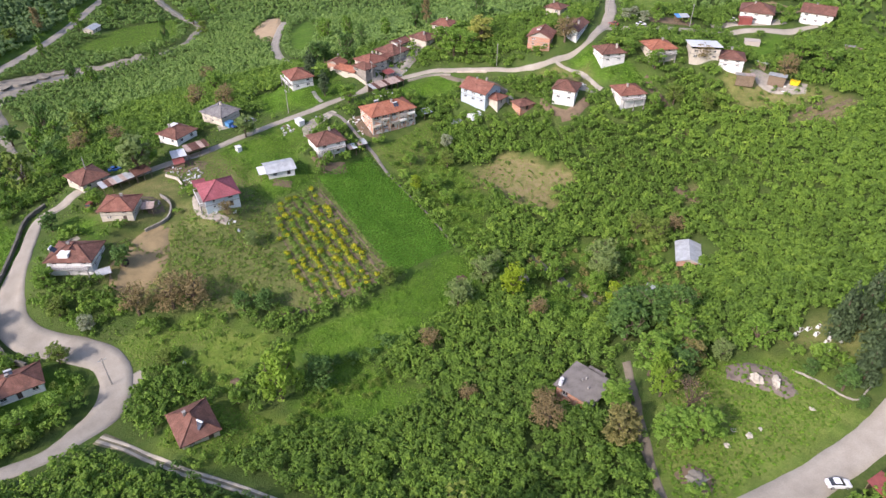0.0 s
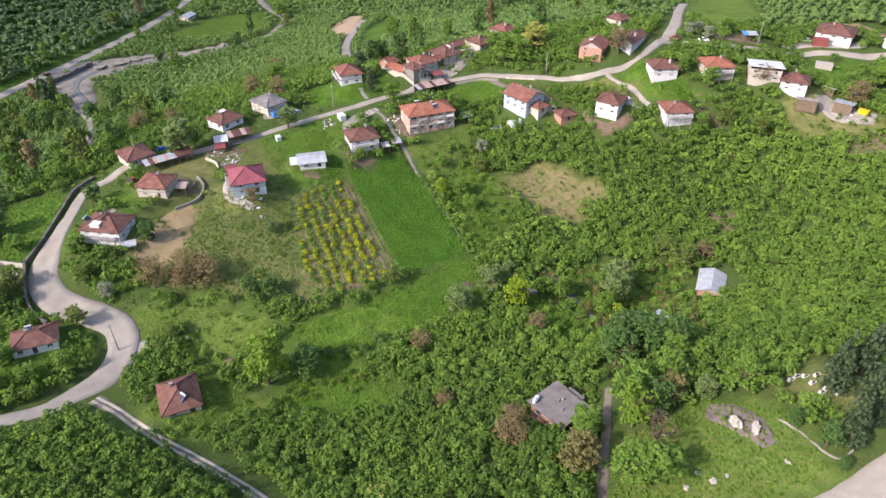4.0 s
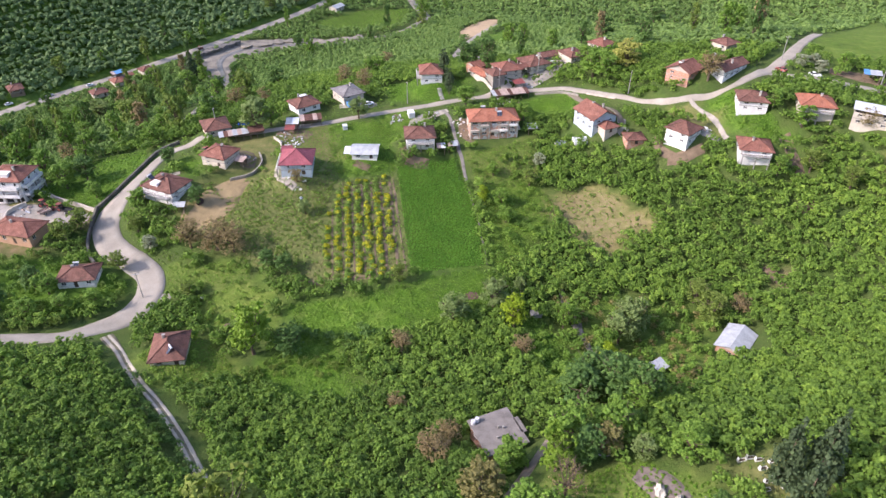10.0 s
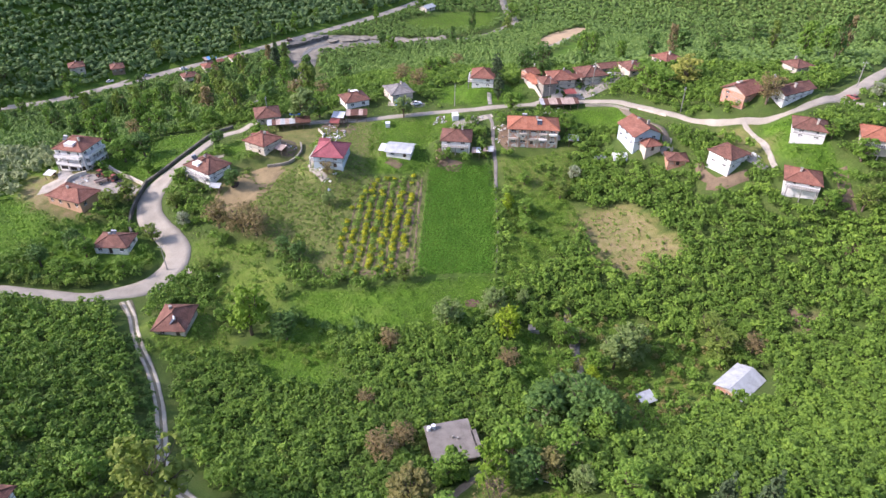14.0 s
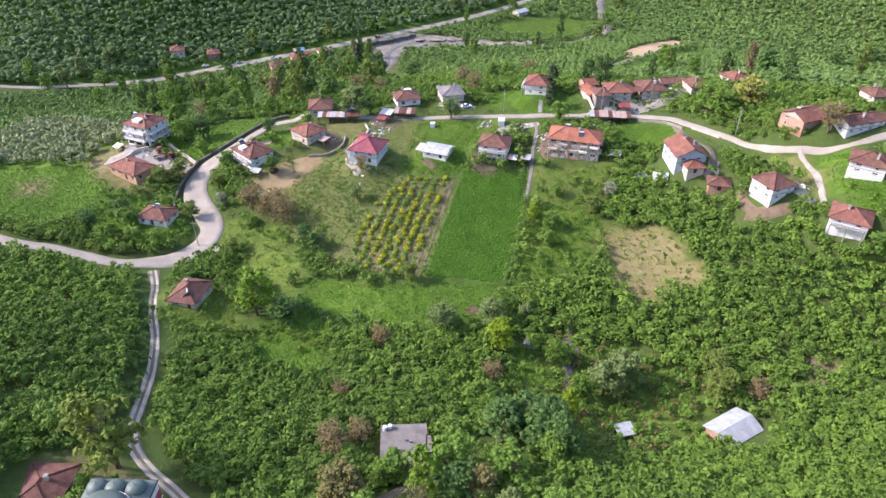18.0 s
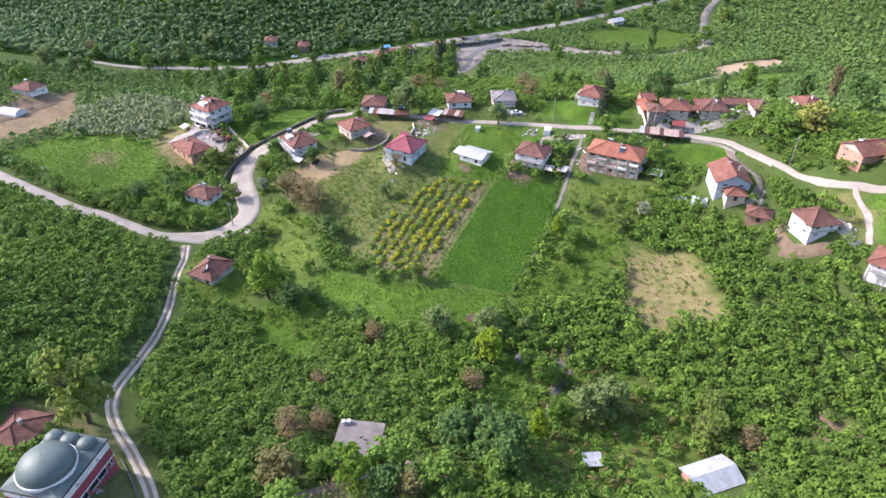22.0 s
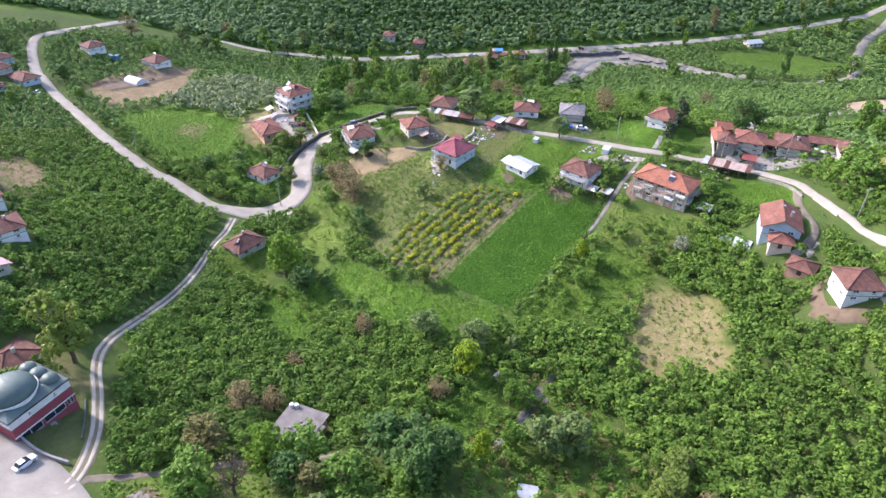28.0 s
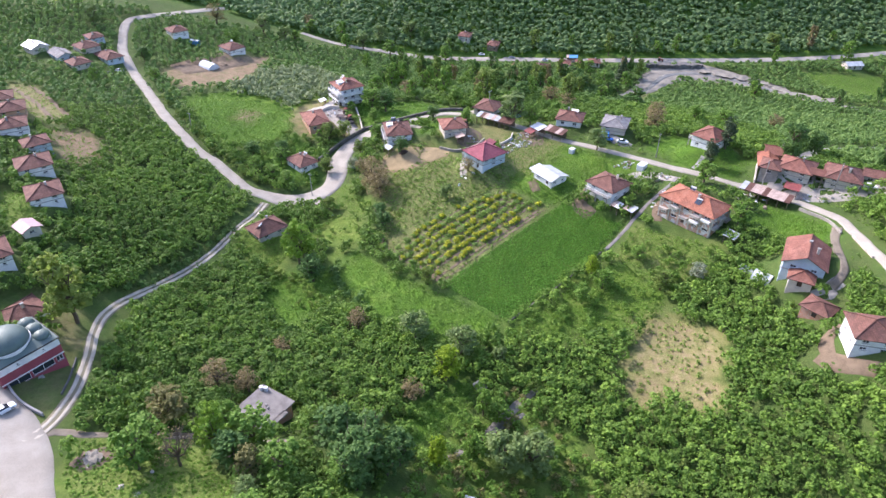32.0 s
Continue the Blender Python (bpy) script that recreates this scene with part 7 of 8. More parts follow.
def tractor(x, y, yaw, paint, label):
    e = thing("tractor", x, y, yaw, ground_z(x, y) + 0.06, label, "tractor", "farm machines")
    bm = bmesh.new()
    box(bm, 0.1, 1.7, -0.32, 0.32, 0.65, 1.25, 0.08)
    part("bonnet", bm, paint, e)
    bm = bmesh.new()
    box(bm, -1.0, 0.1, -0.5, 0.5, 0.6, 1.0, 0.06)
    part("seat_platform", bm, BLACKISH, e)
    bm = bmesh.new()
    for sx in (-0.9, 0.05):
        for sy in (-0.55, 0.55):
            rod(bm, (sx, sy, 0.95), (sx, sy * 0.9, 2.1), 0.04)
    part("cab_frame", bm, BLACKISH, e)
    bm = bmesh.new()
    box(bm, -1.05, 0.2, -0.62, 0.62, 2.1, 2.18, 0.03)
    part("cab_roof", bm, paint, e)
    for sy in (-0.75, 0.75):
        wheel(e, -0.6, sy, 0.7, 0.38, paint)
        wheel(e, 1.35, sy * 0.85, 0.4, 0.24, paint)


def trailer(x, y, yaw, mat, label):
    e = thing("trailer", x, y, yaw, ground_z(x, y) + 0.06, label, "trailer", "farm machines")
    bm = bmesh.new()
    box(bm, -1.6, 1.6, -0.85, 0.85, 0.7, 0.8)
    for sy in (-0.85, 0.81):
        box(bm, -1.6, 1.6, sy, sy + 0.04, 0.8, 1.25)
    for sx in (-1.6, 1.56):
        box(bm, sx, sx + 0.04, -0.81, 0.81, 0.8, 1.25)
    part("bed", bm, mat, e)
    bm = bmesh.new()
    rod(bm, (1.6, 0, 0.72), (2.6, 0, 0.5), 0.06)
    part("drawbar", bm, BLACKISH, e)
    for sy in (-0.9, 0.9):
        wheel(e, -0.3, sy, 0.38, 0.22)


tractor(-119, 112.4, 20, RED, "small red farm tractor in the dirt yard")
tractor(-114.6, 113.4, 200, RED, "red farm tractor parked by the yard wall")
trailer(-116.5, 110.3, 80, RUSTY, "rusty farm trailer in the dirt yard")
trailer(-111.5, 113.8, 15, BLACKISH, "dark farm implement on wheels in the yard")
tractor(-86, 151.5, 10, RED, "red farm machine beside the stone house")
tractor(-236.5, 297, 70, RED, "red digger-like machine beside the valley road")


# ---------------------------------------------------------------- sheds, stacks and clutter
def open_shed(x, y, yaw, w, d, h, sheet, label, slope=0.5, boards=True, name="open_shed", z=None):
    """Posts, a back wall of boards, and a sheet roof in several panels."""
    e = thing(name, x, y, yaw, z, label, "shed")
    n = max(2, int(w / 2.2) + 1)
    for k in range(n):
        for sy in (-d / 2, d / 2):
            bm = bmesh.new()
            px = -w / 2 + 0.1 + k * (w - 0.2) / (n - 1)
            box(bm, px - 0.07, px + 0.07, sy - 0.07, sy + 0.07, -0.8, h + (slope if sy > 0 else 0))
            part("post", bm, TIMBER, e)
    if boards:
        m = int(w / 0.35)
        for k in range(m):
            px = -w / 2 + k * w / m
            bm = bmesh.new()
            box(bm, px + 0.01, px + w / m - 0.01, d / 2 - 0.02, d / 2 + 0.03, -0.6, h + slope - 0.08 - (k * 37 % 5) * 0.03)
            part("board", bm, TIMBER, e)
    m = max(2, int(w / 1.3))
    rnd = random.Random(int(x * 3 + y))
    for k in range(m):
        a, b = -w / 2 - 0.25 + k * (w + 0.5) / m, -w / 2 - 0.25 + (k + 1) * (w + 0.5) / m + 0.08
        bm = bmesh.new()
        dz = rnd.uniform(0, 0.05)
        vs = [(a, -d / 2 - 0.3, h + dz), (b, -d / 2 - 0.3, h + dz), (b, d / 2 + 0.3, h + slope + dz), (a, d / 2 + 0.3, h + slope + dz)]
        top = [bm.verts.new((p[0], p[1], p[2] + 0.05)) for p in vs]
        low = [bm.verts.new(p) for p in vs]
        bm.faces.new(top), bm.faces.new(low[::-1])
        for q in range(4):
            bm.faces.new((low[q], low[(q + 1) % 4], top[(q + 1) % 4], top[q]))
        part("roof_sheet", bm, rnd.choice(sheet), e)
    return e


open_shed(-19.3, 220.3, 40, 12.5, 3.6, 2.4, [RUSTY, METAL, RUSTY, TILE["brown"]], "long open shed roofed with rusty and grey sheets")
open_shed(-89.3, 161.0, 48, 9.5, 2.8, 2.2, [RUSTY, METAL, TILE["brown"]], "long low shed with striped rusty sheet roof along the road")
open_shed(-84.6, 165.6, 48, 4.4, 3.4, 2.4, [TILE["brown"]], "brown-roofed woodshed beside the road")
open_shed(-72.8, 179.0, 40, 6.5, 3.4, 2.5, [TILE["brown"], RUSTY], "dark open shed with a brown sheet roof by the road")
open_shed(-76.6, 174.2, 30, 3.6, 3.4, 2.6, [METAL, WHITEP], "small shed with a pale sheet roof and red front")
open_shed(-75.6, 171.2, 30, 2.6, 2.2, 1.8, [RED], "low lean-to with a red sheet roof")
open_shed(-20.4, 233.8, 45, 4.4, 2.6, 2.0, [TILE["red"]], "lean-to with a red tiled roof before the old house")
open_shed(-21.6, 239.6, 50, 3.4, 2.8, 2.6, [TILE["brown"], TILE["red"]], "covered passage with brown tiles between old houses")
open_shed(-50.2, 166.4, 25, 2.4, 3.4, 1.5, [WHITEP, METAL], "low white annex with a pale sheet roof beside the cabin")
open_shed(-64.2, 154.8, 29, 2.8, 2.6, 3.0, [TILE["magenta"]], "annex with a magenta metal roof beside the blue house")
open_shed(-76.0, 147.6, 10, 2.6, 2.2, 1.5, [TILE["brown"], RUSTY], "small brown hut below the stone house")
open_shed(-27.0, 182.2, 31, 2.2, 2.0, 1.6, [RUSTY, WHITEP], "small hut with a pinkish patched roof by the path")
open_shed(-24.4, 185.0, 31, 2.6, 2.2, 1.9, [RUSTY, METAL], "small hut with a rusty sheet roof")
open_shed(97.5, 207.6, 165, 5.5, 3.4, 2.4, [CONCRETE, RUSTY], "grey open carport of rough timber")
open_shed(108.4, 208.2, 150, 5.0, 4.0, 2.3, [WHITEP, METAL], "open shed with a white sheet roof")
open_shed(86.3, 245.6, 5, 4.4, 2.6, 2.4, [METAL, RUSTY, BLUE], "open shed with grey and rusty sheets above the road")
open_shed(-18.9, 227.2, 45, 3.4, 2.6, 2.2, [RED], "canopy with a dull red sheet roof in the yard", boards=False)
open_shed(51.5, 126.5, 60, 3.0, 2.2, 1.6, [RUSTY, METAL], "collapsed hut with patched metal sheets in the scrub")
open_shed(65, 59.5, 30, 3.0, 2.6, 2.2, [RED], "small hut with an orange-red sheet roof beside the road")
open_shed(-5.0, 203.0, 31, 2.6, 2.4, 2.0, [METAL], "small shed with a blue-grey sheet roof beside the brick house")
open_shed(-79.0, 124.5, 30, 2.8, 1.6, 1.4, [METAL], "lean-to with a pale blue-grey sheet roof below the house")
open_shed(138, 222.5, 150, 5.0, 4.0, 1.8, [RUSTY, CONCRETE], "ruined hut with broken rusty roof")
open_shed(106.5, 216.5, 130, 3.2, 2.0, 1.6, [WHITEP], "low store under white sheets")
open_shed(-133.2, 103.7, 20, 2.4, 2.0, 1.4, [WHITEP], "low canopy of white sheets beside the yard")
open_shed(-247, 247, 72, 6.0, 3.4, 2.4, [RUSTY, BLUE], "blue and rusty roadside shed in the valley")
open_shed(-241, 249, 72, 4.0, 3.0, 2.2, [TILE["red"]], "dull red roadside shed in the valley")


def solid_box(name, x, y, yaw, w, d, h, mat, label, category, z=None, lid=None):
    e = thing(name, x, y, yaw, z, label, category)
    bm = bmesh.new()
    box(bm, -w / 2, w / 2, -d / 2, d / 2, -0.4, h, 0.05)
    part("body", bm, mat, e)
    bm = bmesh.new()
    box(bm, -w / 2 - 0.08, w / 2 + 0.08, -d / 2 - 0.08, d / 2 + 0.08, h, h + 0.1, 0.03)
    part("lid", bm, lid or mat, e)
    for k in range(max(2, int(w / 0.9))):
        px = -w / 2 + (k + 0.5) * w / max(2, int(w / 0.9))
        bm = bmesh.new()
        box(bm, px - 0.05, px + 0.05, -d / 2 - 0.05, -d / 2, 0, h - 0.02)
        part("rib", bm, mat, e)


solid_box("container", -45.2, 197.0, 130, 3.0, 2.0, 1.5, WHITEP, "small white box container beside the road", "container")
solid_box("container", 109.3, 245.2, 172, 4.6, 2.3, 2.3, RED, "dark red steel container in the yard", "container")
solid_box("container", -222, 43, 60, 5.0, 2.0, 2.2, BLUE, "blue covered trailer box in the hamlet", "container", None, WHITEP)
solid_box("water_tank", 113.4, 206.2, 150, 2.8, 1.4, 1.2, YELLOWP, "long yellow plastic tank lying in the yard", "tank")
solid_box("cistern", 21.5, 134.3, 30, 2.6, 1.8, 0.9, CONCRETE, "low concrete cistern in the scrub", "cistern")
solid_box("brick_shell", 108.4, 233.0, 165, 5.0, 3.2, 1.4, BRICK, "unfinished orange brick foundation beside the road", "ruin", None, BRICK)
solid_box("tarpaulin", -22.1, 239.3, 60, 2.4, 1.6, 0.9, BLUE, "bright blue tarpaulin over a stack", "tarpaulin")
solid_box("tarpaulin", -66.6, 193.6, 60, 2.2, 1.8, 1.2, BLUE, "pale blue tarpaulin beside the grey-roofed house", "tarpaulin")
solid_box("tarpaulin", -60.8, 180.7, 130, 1.8, 1.4, 1.4, WHITEP, "white covered stack beside the road", "tarpaulin")


def tunnel(x, y, yaw, w, d, h, label, mat=WHITEP):
    e = thing("greenhouse", x, y, yaw, None, label, "greenhouse")
    bm = bmesh.new()
    rows = []
    for k in range(9):
        px = -w / 2 + k * w / 8
        arc = [(px, math.cos(math.pi * q / 10) * d / 2, math.sin(math.pi * q / 10) * h * (1 - 0.03 * (k % 2))) for q in range(11)]
        rows.append([(px, p[1], p[2] - 0.05) for p in arc])
    loft(bm, rows)
    part("sheet", bm, mat, e)
    for k in range(0, 9, 2):
        px = -w / 2 + k * w / 8
        bm = bmesh.new()
        pts = [(px, math.cos(math.pi * q / 10) * (d / 2 + 0.03), math.sin(math.pi * q / 10) * (h + 0.03)) for q in range(11)]
        for a, b in zip(pts, pts[1:]):
            rod(bm, a, b, 0.03, None, 5)
        part("hoop", bm, METAL, e)


tunnel(-191.6, 53.0, 40, 8.5, 5.5, 2.4, "white plastic greenhouse tunnel on bare soil")
tunnel(10.8, 202.3, 35, 4.0, 3.6, 1.8, "small torn white greenhouse tunnel among bushes")
tunnel(5.2, 202.8, 35, 4.6, 2.0, 1.1, "long low white cold frame among bushes")


def clutter(name, x, y, r, n, mats, label, seed, size=(0.2, 1.2)):
    """A litter of boards, blocks and sacks."""
    rnd = random.Random(seed)
    e = thing(name, x, y, 0, None, label, "clutter")
    z0 = ground_z(x, y)
    for k in range(n):
        a, q = rnd.uniform(0, 6.28), r * math.sqrt(rnd.random())
        px, py = q * math.cos(a), q * math.sin(a)
        zz = ground_z(x + px, y + py) - z0
        w, d, h = rnd.uniform(*size), rnd.uniform(0.15, 0.5), rnd.uniform(0.08, 0.4)
        bm = bmesh.new()
        m = pose(px, py, zz, rnd.uniform(-8, 8), rnd.uniform(-12, 12), rnd.uniform(0, 360))
        box(bm, -w / 2, w / 2, -d / 2, d / 2, -0.1, h, 0.03, m)
        part(rnd.choice(("board", "block", "sack")), bm, rnd.choice(mats), e)


JUNK = [TIMBER, WHITEP, CONCRETE, RUSTY, METAL, WHITE]
for args in ((-71.5, 166.5, 4.0, 34, "heap of boards, sacks and white scraps in the yard"), (-64.5, 157.5, 3.0, 26, "white rubble and planks beside the magenta-roofed house"), (-76.5, 169.0, 2.5, 16, "timber and scrap beside the shed"),
             (-38.5, 200.0, 2.5, 16, "pale scrap heap by the gravel drive"), (-40.0, 193.0, 2.0, 12, "stacked pipes and scrap beside the house"), (-19.0, 216.8, 4.5, 26, "scrap, drums and boards by the long shed"),
             (-16.0, 232.5, 4.0, 22, "household clutter in the grey yard"), (-122, 108, 3.0, 18, "timber and white sheets in the dirt yard"), (-48.5, 193.0, 3.2, 22, "pale rubble and boards on the trodden yard"), (-68.5, 161.0, 3.2, 30, "white rubble heap beside the magenta-roofed house"), (-27.5, 197.5, 2.6, 20, "timber props and rubble beside the brick house"), (-56, 146.5, 3.0, 12, "small scraps on the garden slope"),
             (109.5, 205.0, 2.5, 14, "white sacks and sheets beside the shed"), (50.5, 128.5, 2.2, 14, "collapsed boards and sheets in the scrub"), (101.5, 229.5, 3.0, 14, "rubble and boards beside the hillside road"),
             (-24.0, 193.5, 2.5, 12, "planks and rubble below the brick house"), (45.5, 207.5, 2.5, 12, "stones and boards beside the white house"), (-76.5, 152.5, 2.0, 12, "buckets and boards beside the stone house")):
    clutter("scrap_heap", args[0], args[1], args[2], args[3], JUNK, args[4], int(args[0] * 5 + args[1]))
clutter("firewood", -48.5, 223.8, 1.2, 8, [TIMBER], "small stack of firewood beside the white house", 3)
clutter("white_sack", -55.5, 105.2, 0.35, 2, [WHITEP], "white sack lying in the meadow", 5, (0.5, 0.9))
clutter("white_sack", -51.8, 143.6, 0.5, 3, [WHITEP], "white sheeting lying in the garden", 6, (0.6, 1.1))


def mound(name, x, y, rx, ry, h, mat, label, category, seed=1, yaw=0, rough=0.25, seg=14):
    """An uneven low heap sitting in the ground."""
    e = thing(name, x, y, yaw, None, label, category)
    bm = bmesh.new()
    bmesh.ops.create_icosphere(bm, subdivisions=3, radius=1.0)
    for v in bm.verts:
        k = 1 + rough * noise.noise(v.co * 2.3 + Vector((seed, seed * 2, 0))) + rough * 0.5 * noise.noise(v.co * 6 + Vector((seed, 0, 3)))
        v.co = Vector((v.co.x * rx * k, v.co.y * ry * k, max(v.co.z, -0.4) * h * k))
    part("mound", bm, mat, e)


ROCK = plain("pale_limestone", (0.43, 0.4, 0.34), 0.3, 1.2, 0.9, fine=6, bump=0.5)
mound("boulder", 57.0, 83.8, 0.75, 1.35, 1.3, ROCK, "pale limestone boulder in the meadow", "boulder", 3, 20, 0.4)
mound("boulder", 59.6, 82.4, 0.6, 1.35, 1.2, ROCK, "pale elongated limestone boulder in the meadow", "boulder", 5, -10, 0.45)
road("earth_patch", [(53, 87), (56, 86), (59.5, 83), (61, 79)], [3.5, 5.6, 5.2, 2.5], plain("grey_quarry_earth", (0.17, 0.14, 0.12), 0.5, 0.7, 0.95, fine=3), "patch of bare brown earth round the boulders", 0.05, 0.7)
mound("earth_mound", 41.5, 65.0, 1.9, 1.5, 0.5, GRAVEL, "low mound of pale stony earth by the lane", "mound", 7, 0, 0.5)
road("earth_patch", [(39.6, 67.5), (41.5, 65), (43.4, 63.2)], [3, 5, 3], EARTH, "bare pinkish earth round the rubble", 0.045, 0.5)
for k, (px, py, pr) in enumerate(((50, 74, 0.5), (52, 72.5, 0.7), (54, 73.5, 0.4), (48, 71, 0.6), (63, 76, 0.5), (45, 75, 0.4))):
    mound("stone", px, py, pr, pr * 0.8, pr * 0.35, ROCK, "pale flat stone in the meadow grass", "stone", 11 + k, 40 * k, 0.5)
mound("manure_heap", -76.0, 129.3, 1.7, 1.0, 0.7, plain("dark_manure", (0.05, 0.035, 0.028), 0.3, 2, 0.95), "dark brown manure heap on dry ground", "heap", 21, 120)
road("burnt_patch", [(4.2, 131), (5.5, 132.4), (6.6, 133.6)], [1.6, 2.8, 1.6], plain("reddish_ash_soil", (0.14, 0.08, 0.07), 0.3, 1, 0.95), "round reddish-brown burnt patch in the meadow", 0.05, 0.2)
mound("manure_heap", -43.5, 100.5, 1.2, 0.8, 0.4, EARTH, "small brown earth heap in the meadow", "heap", 23, 30)
mound("earth_heap", -197, 58, 3.0, 2.0, 0.9, EARTH, "brown earth heap in the ploughed field", "heap", 24, 30)
e = thing("fallen_log", 47.3, 89.4, 15, None, "grey fallen log lying in the grass", "log")
bm = bmesh.new()
limb(bm, (-2.6, 0, 0.15), (2.6, 0, 0.2), 0.16, 0.1, random.Random(2), 0.02)
part("stem", bm, CONCRETE, e)
bm = bmesh.new()
limb(bm, (0.8, 0, 0.2), (1.9, 0.7, 0.35), 0.07, 0.03, random.Random(4), 0.05)
part("branch", bm, CONCRETE, e)

# graves
MARBLE = plain("white_marble", (0.6, 0.6, 0.58), 0.2, 2, 0.5, fine=9, bump=0.1)
rg = random.Random(9)
for k, (px, py) in enumerate(((66.9, 92.6), (68.0, 93.4), (69.2, 93.2), (70.9, 93.3), (69.8, 91.5), (71.5, 89.9), (72.3, 91.2), (72.8, 88.8), (70.6, 89.2), (71.9, 84.6), (70.4, 87.6))):
    e = thing("grave", px, py, 35 + rg.uniform(-8, 8), None, "white marble grave with kerb and upright headstone", "grave", "graves under the conifers")
    bm = bmesh.new()
    for a in ((-0.95, 0.95, -0.42, -0.32), (-0.95, 0.95, 0.32, 0.42), (-0.95, -0.85, -0.32, 0.32), (0.85, 0.95, -0.32, 0.32)):
        box(bm, a[0], a[1], a[2], a[3], -0.2, 0.3, 0.02)
    part("kerb", bm, MARBLE, e)
    bm = bmesh.new()
    box(bm, -0.84, 0.84, -0.31, 0.31, -0.1, 0.16)
    part("earth_fill", bm, EARTH, e)
    bm = bmesh.new()
    box(bm, -0.95, -0.82, -0.3, 0.3, 0.3, rg.uniform(0.9, 1.3), 0.03)
    part("headstone", bm, MARBLE, e)
    e.matrix_world = e.matrix_world @ Matrix.Scale(0.72, 4)


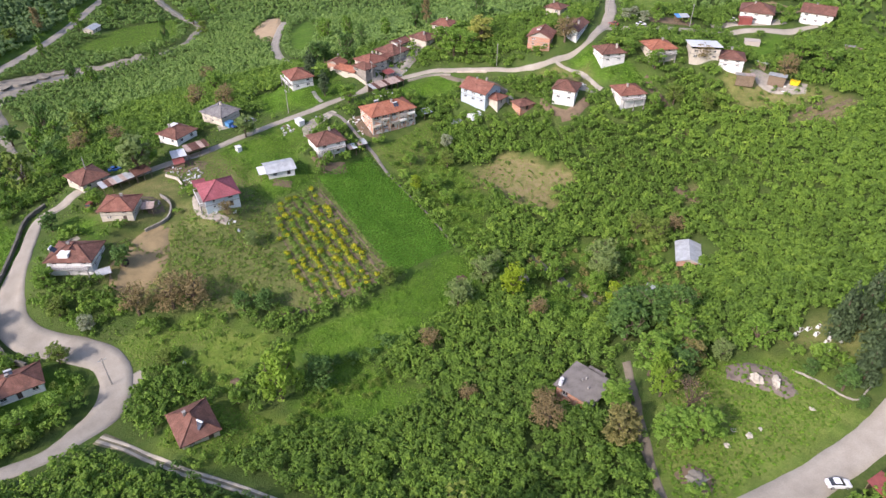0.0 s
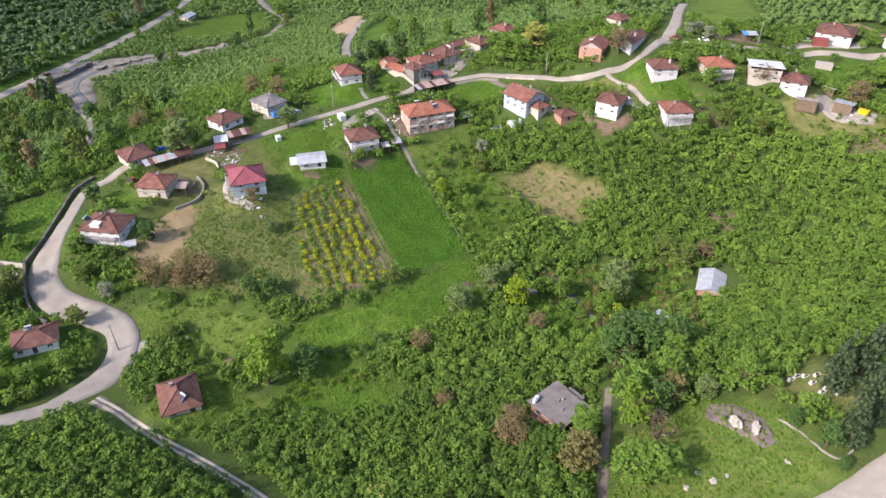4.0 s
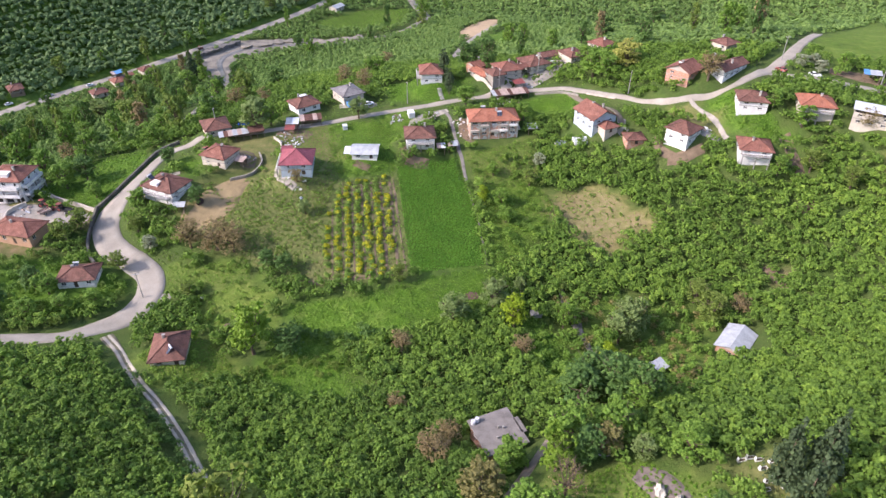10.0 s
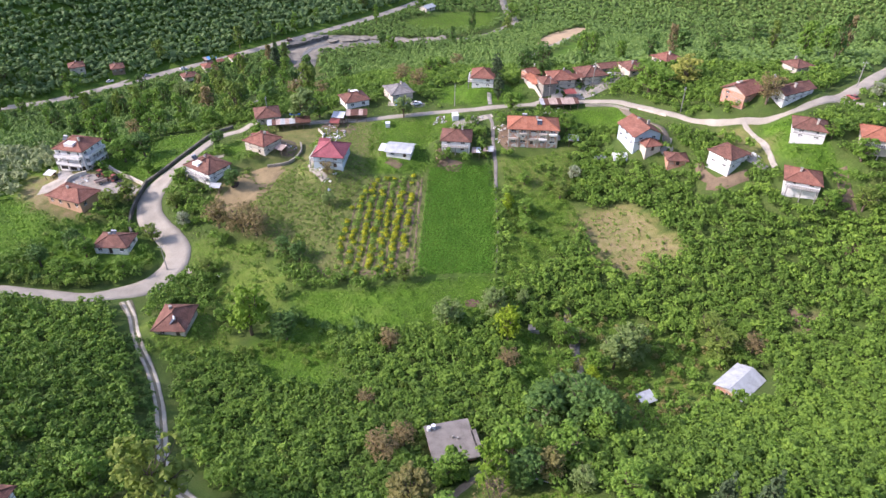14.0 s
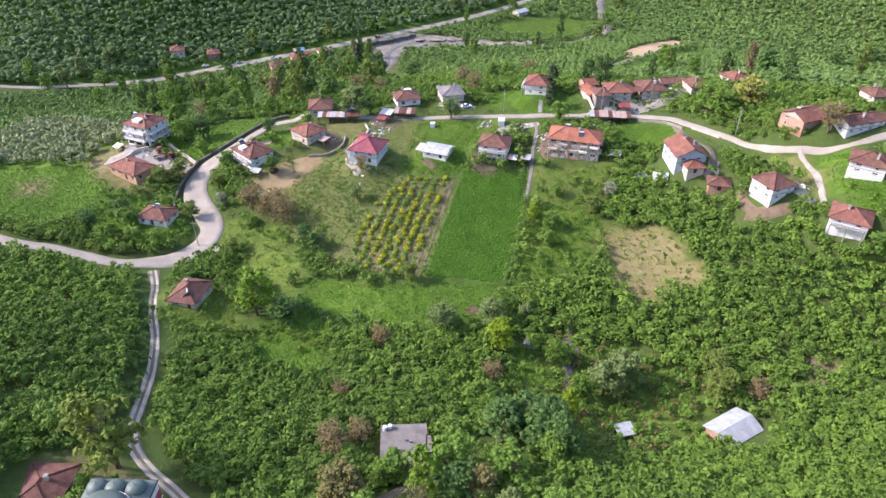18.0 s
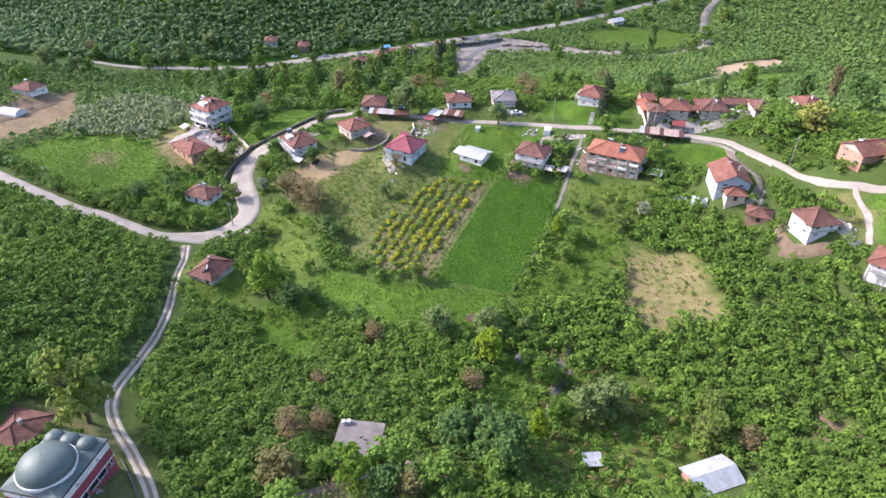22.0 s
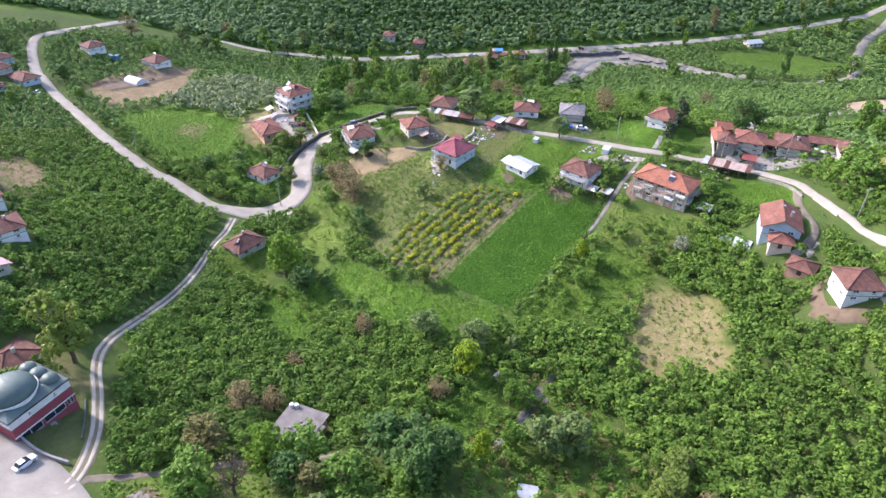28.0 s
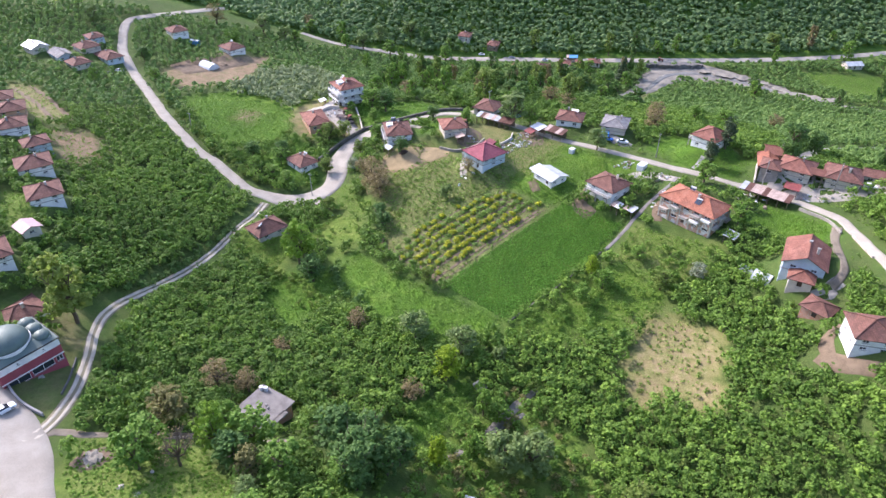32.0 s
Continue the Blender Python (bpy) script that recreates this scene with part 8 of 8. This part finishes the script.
# ---------------------------------------------------------------- domed building
def mosque():
    e = thing("mosque", 16.3, 46.7, 134.5, 22.0, "white and dark red domed building with a grey-green lead roof", "mosque")
    W, D, Hh = 11.2, 9.6, 6.3
    bm = bmesh.new()
    uvl = bm.loops.layers.uv.new("UVMap")
    sides = [(Vector((-W / 2, -D / 2, 0)), Vector((1, 0, 0)), W), (Vector((W / 2, -D / 2, 0)), Vector((0, 1, 0)), D), (Vector((W / 2, D / 2, 0)), Vector((-1, 0, 0)), W), (Vector((-W / 2, D / 2, 0)), Vector((0, -1, 0)), D)]
    up = bmesh.new()
    uvu = up.loops.layers.uv.new("UVMap")
    wins = []
    for k, (p, dx, L) in enumerate(sides):
        low = [(L * 0.04, 1.2, L * 0.38, 1.4), (L * 0.46, 1.3, L * 0.36, 1.6), (L * 0.86, 1.4, L * 0.11, 1.4)] if k == 0 else [(L * 0.2, 1.0, 1.4, 1.4), (L * 0.6, 1.0, 1.4, 1.4)]
        facade(bm, uvl, p, dx, L, -2.0, 4.75, low)
        high = [(L * 0.3, 5.3, 0.42, 0.42), (L * 0.72, 5.3, 0.42, 0.42)]
        facade(up, uvu, p, dx, L, 4.75, Hh, high)
        wins += [(p, dx, q) for q in low + high]
    part("lower_wall", bm, PINKRED, e, "dark red plastered lower wall")
    part("upper_wall", up, WHITE, e, "white plastered upper wall")
    for p, dx, q in wins:
        window(e, p, dx, *q)
    # near-black block for the shade behind the windows
    bm = bmesh.new()
    box(bm, -W / 2 + 0.2, W / 2 - 0.2, -D / 2 + 0.2, D / 2 - 0.2, 0, Hh - 0.15)
    part("interior", bm, ROOMSHADE, e)
    for a in ((-W / 2 - 0.1, W / 2 + 0.1, -D / 2 - 0.1, -D / 2 - 0.01), ):
        bm = bmesh.new()
        box(bm, a[0], a[1], a[2], a[3], 2.75, 2.95)
        part("string_course", bm, WHITE, e)
    bm = bmesh.new()
    box(bm, -W / 2 - 0.25, W / 2 + 0.25, -D / 2 - 0.25, D / 2 + 0.25, Hh, Hh + 0.22, 0.03)
    part("cornice", bm, BLACKISH, e, "dark grey cornice")
    bm = bmesh.new()
    a, b = W / 2 + 0.1, D / 2 + 0.1
    cx, cy, R = -1.3, 0.1, 4.05
    ring0 = [(-a, -b, Hh + 0.23), (a, -b, Hh + 0.23), (a, b, Hh + 0.23), (-a, b, Hh + 0.23)]
    ring1 = [(cx - 3.2, cy - 3.2, Hh + 0.95), (cx + 3.6, cy - 3.2, Hh + 0.95), (cx + 3.6, cy + 3.2, Hh + 0.95), (cx - 3.2, cy + 3.2, Hh + 0.95)]
    loft(bm, [ring0, ring1])
    part("roof", bm, DOMEGREEN, e, "grey-green sheet roof")
    bm = bmesh.new()
    n = 28
    loft(bm, [[(cx + r * math.cos(6.2832 * k / n), cy + r * math.sin(6.2832 * k / n), z) for k in range(n)] for r, z in ((R + 0.1, Hh + 0.3), (R + 0.1, Hh + 1.15), (R + 0.28, Hh + 1.2), (R + 0.28, Hh + 1.35))])
    drum = part("drum", bm, WHITE, e, "white round drum")

    def dome(x, y, z, r, h, name, par):
        bm = bmesh.new()
        rows = []
        for i in range(9):
            t = i / 9 * math.pi / 2
            rows.append([(x + r * math.cos(t) * math.cos(6.2832 * k / n), y + r * math.cos(t) * math.sin(6.2832 * k / n), z + h * math.sin(t)) for k in range(n)])
        rows.append([(x + 0.02 * math.cos(6.2832 * k / n), y + 0.02 * math.sin(6.2832 * k / n), z + h) for k in range(n)])
        loft(bm, rows)
        o = part(name, bm, DOMEGREEN, par, "grey-green lead dome")
        for f in o.data.polygons:
            f.use_smooth = True
        bm = bmesh.new()
        rod(bm, (x, y, z + h - 0.05), (x, y, z + h + 0.6), 0.06, 0.02)
        part("finial", bm, METAL, o)
    dome(cx, cy, Hh + 1.36, R + 0.1, 2.5, "main_dome", e)
    for dy in (-2.6, 0.4, 3.1):
        bm = bmesh.new()
        loft(bm, [[(3.9 + r * math.cos(6.2832 * k / n), dy + r * math.sin(6.2832 * k / n), z) for k in range(n)] for r, z in ((1.42, Hh + 0.2), (1.42, Hh + 0.62))])
        part("small_drum", bm, WHITE, e)
        dome(3.9, dy, Hh + 0.63, 1.5, 1.05, "small_dome", e)
    bm = bmesh.new()
    for k in range(4):
        box(bm, -0.6, 0.8, -D / 2 - 1.5 + k * 0.3, -D / 2 - 0.02, -1.0, 0.2 + k * 0.17)
    part("entrance_steps", bm, CONCRETE, e)
    CLEAR.append((16.3, 46.7, 8.5))


mosque()


# ---------------------------------------------------------------- from plan units to metres
for ob in scene.objects:
    if ob.parent is None and ob.type in ("MESH", "EMPTY"):
        ob.matrix_basis = Matrix.Scale(UNIT, 4) @ ob.matrix_basis
